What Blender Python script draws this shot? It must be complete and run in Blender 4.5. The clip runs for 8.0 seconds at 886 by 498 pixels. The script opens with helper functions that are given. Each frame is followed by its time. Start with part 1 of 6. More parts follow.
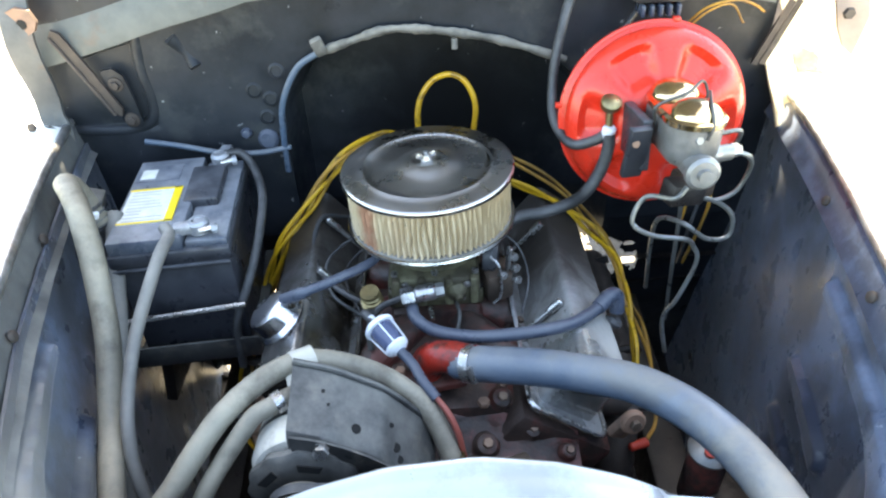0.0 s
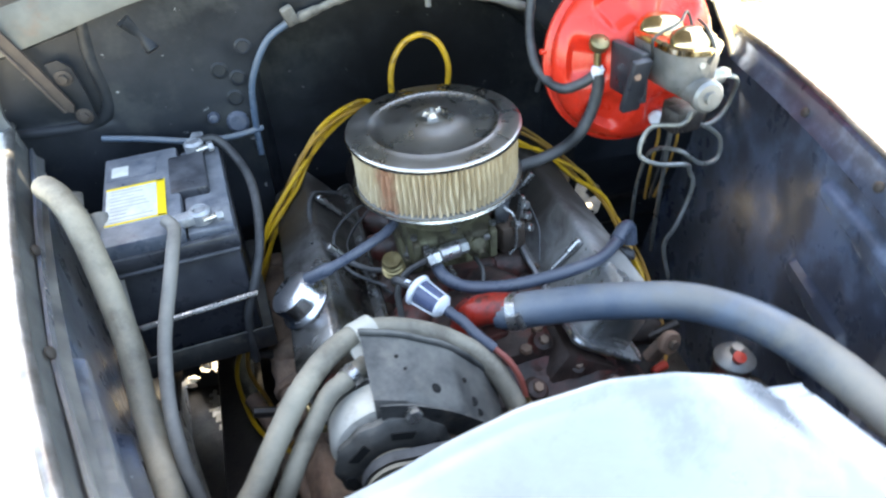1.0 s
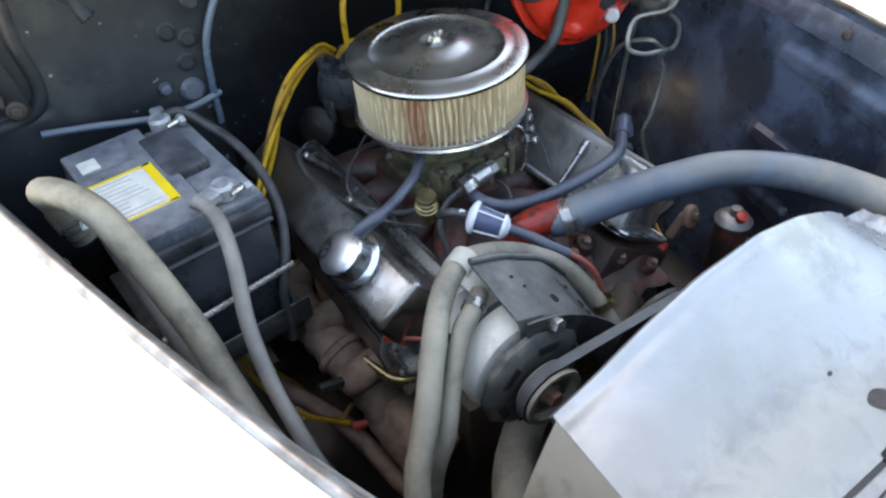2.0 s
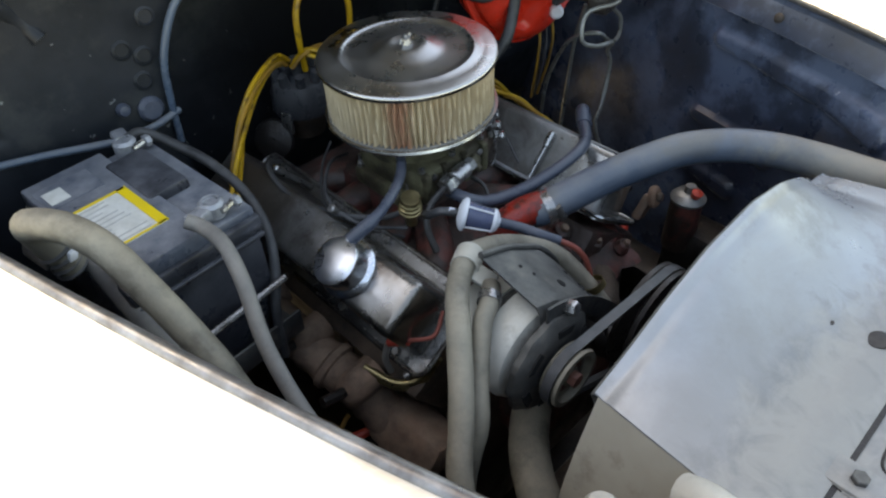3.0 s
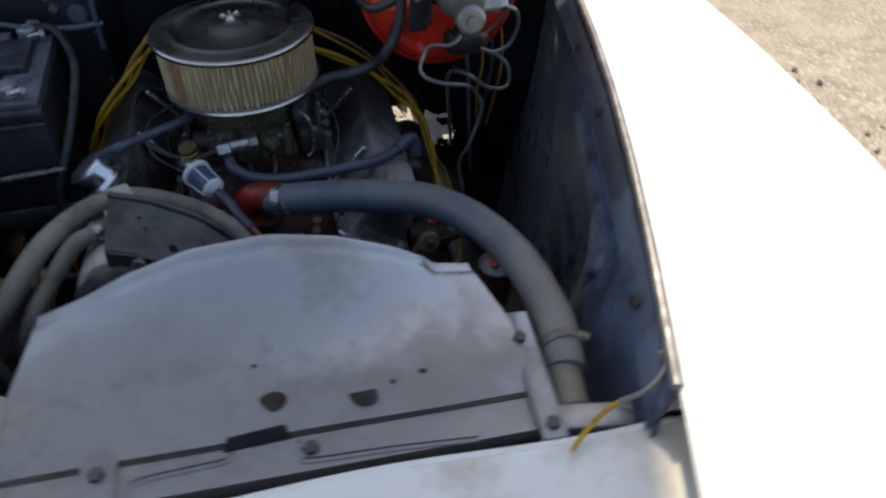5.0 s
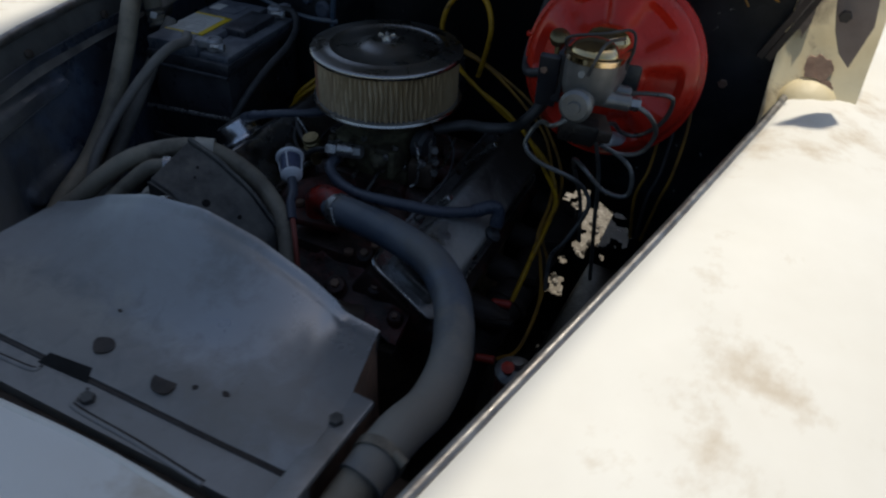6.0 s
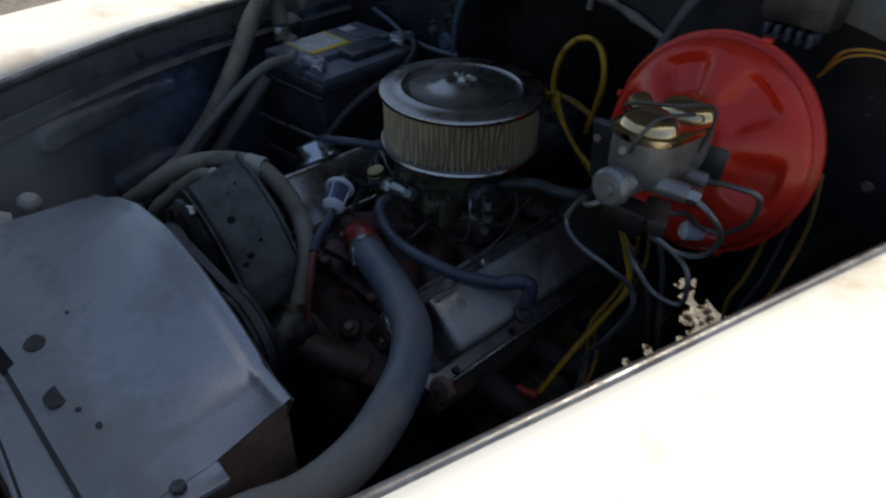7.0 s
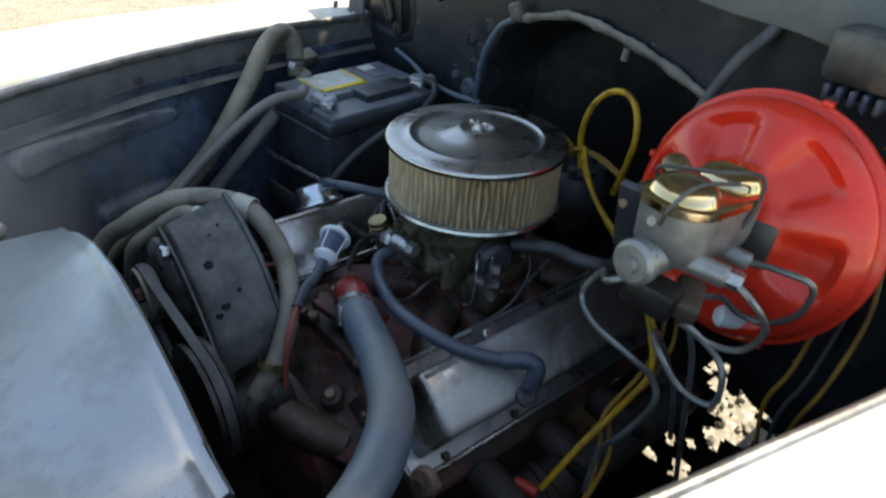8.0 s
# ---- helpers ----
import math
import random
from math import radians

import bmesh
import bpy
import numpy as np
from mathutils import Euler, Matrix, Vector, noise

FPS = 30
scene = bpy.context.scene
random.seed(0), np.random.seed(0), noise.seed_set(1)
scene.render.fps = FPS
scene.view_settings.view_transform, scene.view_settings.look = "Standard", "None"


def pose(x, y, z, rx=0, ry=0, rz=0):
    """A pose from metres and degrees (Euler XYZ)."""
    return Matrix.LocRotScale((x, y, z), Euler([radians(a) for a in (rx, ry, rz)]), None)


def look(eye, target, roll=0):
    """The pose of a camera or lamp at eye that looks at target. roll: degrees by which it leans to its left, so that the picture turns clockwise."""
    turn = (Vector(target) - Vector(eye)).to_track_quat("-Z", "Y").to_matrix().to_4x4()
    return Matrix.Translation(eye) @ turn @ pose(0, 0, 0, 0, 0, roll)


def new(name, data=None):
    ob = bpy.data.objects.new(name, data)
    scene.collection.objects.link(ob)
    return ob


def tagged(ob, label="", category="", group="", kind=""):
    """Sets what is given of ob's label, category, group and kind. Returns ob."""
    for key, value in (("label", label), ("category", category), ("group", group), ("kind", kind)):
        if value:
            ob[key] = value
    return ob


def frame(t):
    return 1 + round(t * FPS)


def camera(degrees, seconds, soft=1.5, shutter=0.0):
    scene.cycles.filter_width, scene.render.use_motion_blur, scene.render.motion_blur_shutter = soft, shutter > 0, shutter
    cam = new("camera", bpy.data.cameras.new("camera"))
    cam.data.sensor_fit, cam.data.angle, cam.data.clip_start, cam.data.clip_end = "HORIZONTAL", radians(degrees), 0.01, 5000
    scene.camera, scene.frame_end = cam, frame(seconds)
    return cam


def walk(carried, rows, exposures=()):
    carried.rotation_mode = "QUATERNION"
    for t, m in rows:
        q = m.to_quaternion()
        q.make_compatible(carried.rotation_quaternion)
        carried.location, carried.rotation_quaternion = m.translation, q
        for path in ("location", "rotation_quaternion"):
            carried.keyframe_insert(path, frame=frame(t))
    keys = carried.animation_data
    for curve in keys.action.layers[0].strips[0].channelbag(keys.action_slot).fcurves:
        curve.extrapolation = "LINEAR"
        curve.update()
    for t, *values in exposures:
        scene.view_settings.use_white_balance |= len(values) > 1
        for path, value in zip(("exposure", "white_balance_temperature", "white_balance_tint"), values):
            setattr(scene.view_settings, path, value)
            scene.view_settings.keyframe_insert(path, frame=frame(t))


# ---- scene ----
cam = camera(66.05, 8.0, soft=2.2, shutter=0.35)
# seconds, eye in metres, turn in degrees
PATH = [
    (0.0, 0.0111, -0.8729, 1.4942, 53.37, 2.37, -2.00),
    (0.5, 0.0045, -0.8705, 1.4763, 52.46, 2.55, -1.49),
    (1.0, -0.1902, -0.8618, 1.4630, 51.72, 2.87, -14.75),
    (1.5, -0.3549, -0.8105, 1.4451, 49.06, 3.23, -25.52),
    (2.8, -0.5708, -0.6794, 1.4259, 47.15, 2.11, -43.83),
    (3.0, -0.5697, -0.6818, 1.4325, 47.56, 2.00, -44.01),
    (3.5, -0.5575, -0.7221, 1.4423, 48.33, 2.77, -43.83),
    (4.0, -0.4217, -0.9676, 1.4696, 52.79, 3.74, -33.73),
    (4.5, -0.1976, -1.0959, 1.4684, 52.32, 4.66, -21.82),
    (5.0, 0.0895, -1.0758, 1.4638, 47.95, -1.35, -12.41),
    (5.2, 0.2092, -1.0956, 1.4645, 51.39, 0.86, -2.30),
    (6.3, 0.5733, -0.8833, 1.4270, 52.38, -4.85, 29.88),
    (6.5, 0.5963, -0.8258, 1.4264, 54.54, -4.75, 32.39),
    (7.0, 0.6816, -0.7121, 1.4257, 53.20, -2.09, 46.47),
    (7.5, 0.6856, -0.6329, 1.3970, 54.12, -1.57, 50.36),
    (8.0, 0.6289, -0.6150, 1.3806, 56.87, -4.13, 50.65),
]
# seconds, stops, kelvin, tint
EXPOSURES = [(0.0, 3.45, 8000, 5), (1.0, 3.45, 8100, 6), (1.5, 3.35, 8200, 9), (2.8, 2.35, 9600, 8), (3.6, 2.25, 9600, 8), (4.5, 1.8, 8900, 11), (5.2, 0.5, 7400, 10), (6.3, -0.6, 6900, 8), (6.6, -0.6, 6900, 8), (7.0, -0.15, 6900, 8), (7.5, 0.75, 7100, 5), (8.0, 1.55, 7700, 3)]
walk(cam, [(t, pose(x, y, z, rx, ry, rz)) for t, x, y, z, rx, ry, rz in PATH], EXPOSURES)

# ---- world and sun: high behind the car, so that the raised hood shades the bay ----
SUN_EL, SUN_AZ = radians(60), radians(0)
sky_world = bpy.data.worlds.new("sky")
scene.world = sky_world
sky_world.use_nodes = True
nt = sky_world.node_tree
sky = nt.nodes.new("ShaderNodeTexSky")
sky.sky_type, sky.sun_disc = "NISHITA", False
sky.sun_elevation, sky.sun_rotation = SUN_EL, SUN_AZ
sky.air_density, sky.dust_density = 1.0, 1.2
bg = nt.nodes["Background"]
bg.inputs["Strength"].default_value = 0.15
nt.links.new(sky.outputs["Color"], bg.inputs["Color"])
sun = new("sun", bpy.data.lights.new("sun", "SUN"))
sun.data.energy, sun.data.angle, sun.data.color = 5.0, radians(3), (1.0, 0.94, 0.84)
sun_way = Vector((math.sin(SUN_AZ) * math.cos(SUN_EL), math.cos(SUN_AZ) * math.cos(SUN_EL), math.sin(SUN_EL)))
sun.matrix_world = look(sun_way * 20, (0, 0, 0))

Z0 = 1.0  # height of the air cleaner's lid over the ground; bay coordinates count from it


# ---- materials ----
def surf(name, base, rough=0.5, metal=0.0, base2=None, scale=12.0, spread=(0.35, 0.65), dust=None, dust_amt=0.0,
         dust_scale=18.0, bump=0.15, bump_scale=120.0, rough_var=0.15, stain=None, stain_amt=0.0, stain_scale=5.0,
         coat=0.0, trans=0.0, alpha=1.0, ior=1.45, speck=None, speck_scale=60.0, speck_size=0.16, speck_share=0.35, dull=False, sheen=0.0):
    m = bpy.data.materials.new(name)
    m.use_nodes = True
    t = m.node_tree
    n, l = t.nodes, t.links
    b = n["Principled BSDF"]
    tc = n.new("ShaderNodeTexCoord")
    info = n.new("ShaderNodeObjectInfo")
    off = n.new("ShaderNodeVectorMath")
    off.operation = "SCALE"
    off.inputs[0].default_value = (7.3, 3.1, 5.7)
    l.new(info.outputs["Random"], off.inputs["Scale"])
    pos = n.new("ShaderNodeVectorMath")
    l.new(tc.outputs["Object"], pos.inputs[0])
    l.new(off.outputs[0], pos.inputs[1])

    def tex(sc, detail=6.0, rgh=0.6):
        k = n.new("ShaderNodeTexNoise")
        k.inputs["Scale"].default_value, k.inputs["Detail"].default_value, k.inputs["Roughness"].default_value = sc, detail, rgh
        l.new(pos.outputs[0], k.inputs["Vector"])
        return k.outputs["Fac"]

    def span(src, a, c, lo=0.0, hi=1.0):
        k = n.new("ShaderNodeMapRange")
        for key, val in (("From Min", a), ("From Max", c), ("To Min", lo), ("To Max", hi)):
            k.inputs[key].default_value = val
        l.new(src, k.inputs["Value"])
        return k.outputs["Result"]

    def mixed(fac, a, c):
        k = n.new("ShaderNodeMix")
        k.data_type = "RGBA"
        l.new(fac, k.inputs["Factor"])
        for sock, val in ((k.inputs["A"], a), (k.inputs["B"], c)):
            if isinstance(val, tuple):
                sock.default_value = (*val, 1)
            else:
                l.new(val, sock)
        return k.outputs["Result"]

    def times_(a, c):
        k = n.new("ShaderNodeMath")
        k.operation = "MULTIPLY"
        l.new(a, k.inputs[0])
        l.new(c, k.inputs[1])
        return k.outputs[0]

    base2 = base2 or tuple(c * 0.7 for c in base)
    col = mixed(span(tex(scale), *spread), base, base2)
    rgh = span(tex(scale * 2.3), 0.3, 0.7, max(rough - rough_var, 0.02), min(rough + rough_var, 1.0))
    if stain:
        fac = span(tex(stain_scale, 7.0, 0.68), 0.62 - 0.22 * stain_amt, 0.72 - 0.2 * stain_amt, 0.0, min(1.0, stain_amt + 0.3))
        col = mixed(fac, col, stain)
    if dust:
        sep = n.new("ShaderNodeSeparateXYZ")
        l.new(tc.outputs["Normal"], sep.inputs[0])
        fac = times_(span(sep.outputs["Z"], -0.2, 0.9, 0.10, 1.0), span(tex(dust_scale, 8.0, 0.7), 0.32, 0.68, 0.0, dust_amt))
        col = mixed(fac, col, dust)
        k = n.new("ShaderNodeMix")
        l.new(fac, k.inputs["Factor"])
        l.new(rgh, k.inputs["A"])
        k.inputs["B"].default_value = 0.9
        rgh = k.outputs["Result"]
        if dull:  # dust hides the metal below it
            l.new(span(fac, 0.0, 0.5, metal, 0.0), b.inputs["Metallic"])
    if speck:  # chips and splashes, a few to the hand's width
        vor = n.new("ShaderNodeTexVoronoi")
        vor.inputs["Scale"].default_value = speck_scale
        warp = n.new("ShaderNodeVectorMath")
        warp.operation = "MULTIPLY_ADD"
        warp.inputs[1].default_value = (0.02, 0.02, 0.02)
        nz = n.new("ShaderNodeTexNoise")
        nz.inputs["Scale"].default_value = 130.0
        l.new(pos.outputs[0], nz.inputs["Vector"])
        l.new(nz.outputs["Color"], warp.inputs[0])
        l.new(pos.outputs[0], warp.inputs[2])
        l.new(warp.outputs[0], vor.inputs["Vector"])
        pick = n.new("ShaderNodeSeparateColor")
        l.new(vor.outputs["Color"], pick.inputs[0])
        size = span(pick.outputs[0], 1.0 - speck_share, 1.0, 0.0, speck_size)
        less = n.new("ShaderNodeMath")
        less.operation = "LESS_THAN"
        l.new(vor.outputs["Distance"], less.inputs[0])
        l.new(size, less.inputs[1])
        col = mixed(times_(less.outputs[0], span(pick.outputs[1], 0.0, 1.0, 0.15, 0.9)), col, speck)
    l.new(col, b.inputs["Base Color"])
    l.new(rgh, b.inputs["Roughness"])
    if not (dust and dull):
        b.inputs["Metallic"].default_value = metal
    b.inputs["Coat Weight"].default_value = coat
    b.inputs["Sheen Weight"].default_value, b.inputs["Sheen Roughness"].default_value = sheen, 0.4  # fine dust seen at a slant
    b.inputs["Transmission Weight"].default_value = trans
    b.inputs["IOR"].default_value = ior
    b.inputs["Alpha"].default_value = alpha
    if bump:
        k = n.new("ShaderNodeBump")
        k.inputs["Strength"].default_value, k.inputs["Distance"].default_value = bump, 0.002
        l.new(tex(bump_scale, 4.0), k.inputs["Height"])
        l.new(k.outputs["Normal"], b.inputs["Normal"])
    return m


DUST = (0.30, 0.27, 0.22)
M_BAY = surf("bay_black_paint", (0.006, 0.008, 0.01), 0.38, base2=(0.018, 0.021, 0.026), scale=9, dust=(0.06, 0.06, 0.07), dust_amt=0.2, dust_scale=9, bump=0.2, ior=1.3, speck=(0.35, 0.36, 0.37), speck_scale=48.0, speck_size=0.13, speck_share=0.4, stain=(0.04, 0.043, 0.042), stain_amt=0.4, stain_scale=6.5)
M_WING = surf("dusty_black_wing", (0.012, 0.016, 0.027), 0.3, base2=(0.03, 0.043, 0.074), scale=7, dust=(0.15, 0.19, 0.27), dust_amt=0.22, dust_scale=9, stain=(0.072, 0.098, 0.155), stain_amt=0.62, stain_scale=7, bump=0.12, speck=(0.3, 0.32, 0.35), speck_scale=42.0, speck_size=0.12, speck_share=0.4, ior=1.5, sheen=0.2)
M_LEDGE = surf("dusty_ledge_paint", (0.035, 0.038, 0.042), 0.5, base2=(0.09, 0.092, 0.092), scale=10, dust=(0.24, 0.235, 0.22), dust_amt=0.6, stain=(0.12, 0.07, 0.045), stain_amt=0.15, stain_scale=14)
M_WHITE = surf("white_car_paint", (0.80, 0.79, 0.74), 0.7, base2=(0.74, 0.72, 0.66), scale=4, stain=(0.50, 0.41, 0.30), stain_amt=0.36, stain_scale=4.2, bump=0.05, bump_scale=40)
M_BEAD = surf("worn_bead", (0.3, 0.3, 0.3), 0.42, 0.75, base2=(0.15, 0.14, 0.135), scale=30, stain=(0.20, 0.11, 0.065), stain_amt=0.1, stain_scale=12)
M_CREAM = surf("cream_hinge_paint", (0.80, 0.70, 0.46), 0.5, base2=(0.72, 0.60, 0.36), scale=14, stain=(0.16, 0.09, 0.045), stain_amt=0.2, stain_scale=16)
M_RUST = surf("rusty_brown_steel", (0.27, 0.155, 0.105), 0.7, 0.1, base2=(0.13, 0.08, 0.06), scale=24, dust=(0.40, 0.30, 0.22), dust_amt=0.5, bump=0.7, bump_scale=90)
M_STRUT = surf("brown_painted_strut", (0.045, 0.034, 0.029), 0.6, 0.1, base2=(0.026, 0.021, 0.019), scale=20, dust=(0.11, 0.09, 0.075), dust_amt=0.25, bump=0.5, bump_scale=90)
M_SHROUD = surf("dusty_grey_panel", (0.315, 0.33, 0.35), 0.23, 0.45, base2=(0.275, 0.287, 0.303), scale=4, stain=(0.145, 0.142, 0.135), stain_amt=0.42, stain_scale=7, dust=(0.30, 0.29, 0.265), dust_amt=0.25, dust_scale=14, bump=0.06, rough_var=0.08, ior=2.2, speck=(0.035, 0.03, 0.026), speck_scale=26.0, speck_size=0.1, speck_share=0.3)
M_GREASE = surf("greasy_black_iron", (0.022, 0.018, 0.016), 0.4, 0.2, base2=(0.075, 0.052, 0.04), scale=18, dust=(0.24, 0.17, 0.12), dust_amt=0.55, dust_scale=12, bump=0.7, bump_scale=160)
M_REDIRON = surf("dirty_red_engine_paint", (0.12, 0.027, 0.021), 0.4, base2=(0.034, 0.021, 0.018), scale=13, spread=(0.42, 0.56), stain=(0.015, 0.011, 0.010), stain_amt=0.68, stain_scale=18, dust=(0.16, 0.105, 0.085), dust_amt=0.36, dust_scale=24, bump=0.9, bump_scale=90)
M_REDHOT = surf("orange_red_paint", (0.36, 0.024, 0.014), 0.35, base2=(0.16, 0.02, 0.014), scale=22, stain=(0.03, 0.02, 0.016), stain_amt=0.55, stain_scale=28, bump=0.4)
M_BOOST = surf("booster_red_paint", (0.68, 0.03, 0.014), 0.28, base2=(0.56, 0.024, 0.011), scale=8, bump=0.1, bump_scale=40, coat=0.15, rough_var=0.12, stain=(0.42, 0.03, 0.016), stain_amt=0.3, stain_scale=12, dust=(0.45, 0.14, 0.09), dust_amt=0.08)
M_LID = surf("tarnished_chrome", (0.46, 0.45, 0.45), 0.16, 1.0, base2=(0.42, 0.40, 0.38), scale=7, stain=(0.26, 0.22, 0.18), stain_amt=0.22, stain_scale=11, bump=0.03, rough_var=0.06, dust=(0.46, 0.46, 0.47), dust_amt=0.42, dust_scale=9)
M_CHROME = surf("bright_chrome", (0.82, 0.83, 0.86), 0.2, 1.0, base2=(0.6, 0.62, 0.66), scale=20, bump=0.0, rough_var=0.04, dust=(0.5, 0.52, 0.56), dust_amt=0.22)
M_PAPER = surf("filter_paper", (0.52, 0.42, 0.285), 0.85, base2=(0.4, 0.31, 0.195), scale=14, bump=0.2)
M_BATT = surf("black_battery_plastic", (0.010, 0.011, 0.015), 0.32, base2=(0.022, 0.024, 0.03), scale=14, dust=(0.24, 0.25, 0.28), dust_amt=0.35, dust_scale=22, bump=0.15)
M_BATTOP = surf("dusty_battery_top", (0.036, 0.046, 0.068), 0.27, base2=(0.085, 0.10, 0.128), scale=16, dust=(0.33, 0.335, 0.345), dust_amt=0.68, dust_scale=18, bump=0.15)
M_YELLOW = surf("yellow_label_ink", (0.80, 0.56, 0.02), 0.45, base2=(0.72, 0.5, 0.03), bump=0.0)
M_PRINT = surf("pale_label_paper", (0.62, 0.62, 0.58), 0.5, base2=(0.5, 0.5, 0.46), scale=60, bump=0.0)
M_INK = surf("grey_print", (0.46, 0.46, 0.45), 0.6, bump=0.0)
M_PALE = surf("pale_dusty_metal", (0.46, 0.44, 0.39), 0.6, 0.1, base2=(0.34, 0.32, 0.28), scale=20, dust=(0.5, 0.46, 0.38), dust_amt=0.6, bump=0.4)
M_LEAD = surf("oxidised_lead", (0.24, 0.25, 0.27), 0.5, 0.5, base2=(0.4, 0.41, 0.43), scale=50, bump=0.6, bump_scale=200)
M_RUBBER = surf("dusty_grey_rubber", (0.095, 0.092, 0.088), 0.5, base2=(0.14, 0.135, 0.125), scale=13, dust=(0.34, 0.31, 0.27), dust_amt=0.55, dust_scale=16, bump=0.2)
M_HOSE = surf("blue_grey_hose", (0.04, 0.068, 0.108), 0.34, base2=(0.075, 0.105, 0.148), scale=9, dust=(0.36, 0.32, 0.25), dust_amt=0.38, dust_scale=7, bump=0.2, stain=(0.035, 0.05, 0.072), stain_amt=0.4, stain_scale=14)
M_KHAKI = surf("khaki_dusty_hose", (0.195, 0.178, 0.14), 0.5, base2=(0.105, 0.097, 0.08), scale=11, dust=(0.4, 0.345, 0.26), dust_amt=0.62, dust_scale=12, stain=(0.05, 0.043, 0.035), stain_amt=0.5, stain_scale=13, bump=0.4)
M_BLACK = surf("black_rubber", (0.02, 0.021, 0.023), 0.45, base2=(0.05, 0.05, 0.052), scale=18, dust=(0.2, 0.2, 0.2), dust_amt=0.3, bump=0.15)
M_BLUEH = surf("blue_black_hose", (0.028, 0.038, 0.062), 0.27, base2=(0.052, 0.064, 0.09), scale=16, bump=0.15, dust=(0.2, 0.2, 0.2), dust_amt=0.25)
M_WIRE = surf("yellow_plug_wire", (0.6, 0.34, 0.012), 0.4, base2=(0.34, 0.18, 0.012), scale=8, stain=(0.10, 0.05, 0.01), stain_amt=0.45, stain_scale=30, bump=0.05)
M_OLDWIRE = surf("grimy_orange_wire", (0.40, 0.20, 0.02), 0.5, base2=(0.16, 0.085, 0.02), scale=18, bump=0.1)
M_ALU = surf("dull_cast_aluminium", (0.62, 0.60, 0.55), 0.45, 0.2, base2=(0.48, 0.46, 0.41), scale=14, dust=(0.48, 0.42, 0.32), dust_amt=0.5, stain=(0.16, 0.14, 0.115), stain_amt=0.25, stain_scale=16, bump=0.3, bump_scale=220)
M_STEEL = surf("bare_steel", (0.46, 0.46, 0.46), 0.3, 0.9, base2=(0.3, 0.29, 0.28), scale=40, bump=0.15)
M_IRONGREY = surf("grey_cast_iron", (0.28, 0.28, 0.275), 0.40, 0.6, base2=(0.18, 0.18, 0.175), scale=26, bump=0.35, bump_scale=260)
M_ZINC = surf("gold_zinc_plating", (0.86, 0.62, 0.26), 0.14, 1.0, base2=(0.72, 0.56, 0.38), scale=22, bump=0.05, rough_var=0.06)
M_BRASS = surf("dull_brass", (0.42, 0.33, 0.16), 0.38, 0.9, base2=(0.22, 0.18, 0.1), scale=40, bump=0.2)
M_CARB = surf("olive_carburettor_casting", (0.17, 0.16, 0.095), 0.5, 0.4, base2=(0.055, 0.048, 0.032), scale=24, spread=(0.4, 0.6), dust=(0.10, 0.075, 0.045), dust_amt=0.6, bump=0.7, bump_scale=160)
M_VC = surf("greasy_chrome_cover", (0.32, 0.32, 0.32), 0.2, 1.0, base2=(0.2, 0.185, 0.165), scale=9, spread=(0.42, 0.6), stain=(0.07, 0.05, 0.04), stain_amt=0.55, stain_scale=10, dust=(0.32, 0.29, 0.24), dust_amt=0.16, dust_scale=12, bump=0.08, rough_var=0.1, dull=True)
M_PLATE = surf("dusty_dark_bracket", (0.020, 0.021, 0.024), 0.4, 0.3, base2=(0.042, 0.042, 0.042), scale=14, dust=(0.25, 0.24, 0.215), dust_amt=0.58, dust_scale=14, bump=0.4, stain=(0.10, 0.085, 0.07), stain_amt=0.3, stain_scale=20)
M_HOLE = surf("black_hole", (0.003, 0.003, 0.003), 0.9, base2=(0.004, 0.004, 0.004), bump=0.0)
M_PIPE = surf("grey_brake_line", (0.22, 0.225, 0.22), 0.36, 0.6, base2=(0.13, 0.125, 0.11), scale=24, bump=0.05)
M_WHITEP = surf("white_plastic", (0.7, 0.72, 0.75), 0.3, base2=(0.6, 0.62, 0.66), bump=0.05)
M_CLEAR = surf("clear_plastic", (0.80, 0.86, 0.95), 0.06, base2=(0.75, 0.82, 0.93), alpha=0.07, bump=0.0, rough_var=0.02)
M_CORE = surf("deep_blue_filter_core", (0.012, 0.022, 0.075), 0.2, base2=(0.02, 0.035, 0.10), scale=30, bump=0.0)
M_DIST = surf("black_bakelite", (0.022, 0.024, 0.03), 0.3, base2=(0.05, 0.052, 0.058), scale=24, dust=(0.2, 0.2, 0.2), dust_amt=0.3, bump=0.1)
M_CLOTH = surf("dirty_taped_loom", (0.11, 0.105, 0.095), 0.8, base2=(0.035, 0.034, 0.032), scale=22, spread=(0.4, 0.6), dust=(0.34, 0.31, 0.26), dust_amt=0.7, bump=0.6, bump_scale=150)
M_REDP = surf("red_terminal_sleeve", (0.50, 0.05, 0.03), 0.45, bump=0.05)
M_PINK = surf("dirty_pink_wire", (0.3, 0.075, 0.055), 0.5, bump=0.05)
M_GRAVEL = surf("dry_gravel_ground", (0.19, 0.17, 0.14), 0.95, base2=(0.12, 0.105, 0.085), scale=9, stain=(0.36, 0.335, 0.295), stain_amt=0.5, stain_scale=60, bump=1.0, bump_scale=55)
M_STONE = surf("pale_gravel_stone", (0.27, 0.25, 0.22), 0.9, base2=(0.10, 0.085, 0.07), scale=20, bump=0.5)
M_HOOD = surf("hood_underside_primer", (0.03, 0.032, 0.035), 0.6, base2=(0.055, 0.055, 0.055), scale=8, bump=0.3)

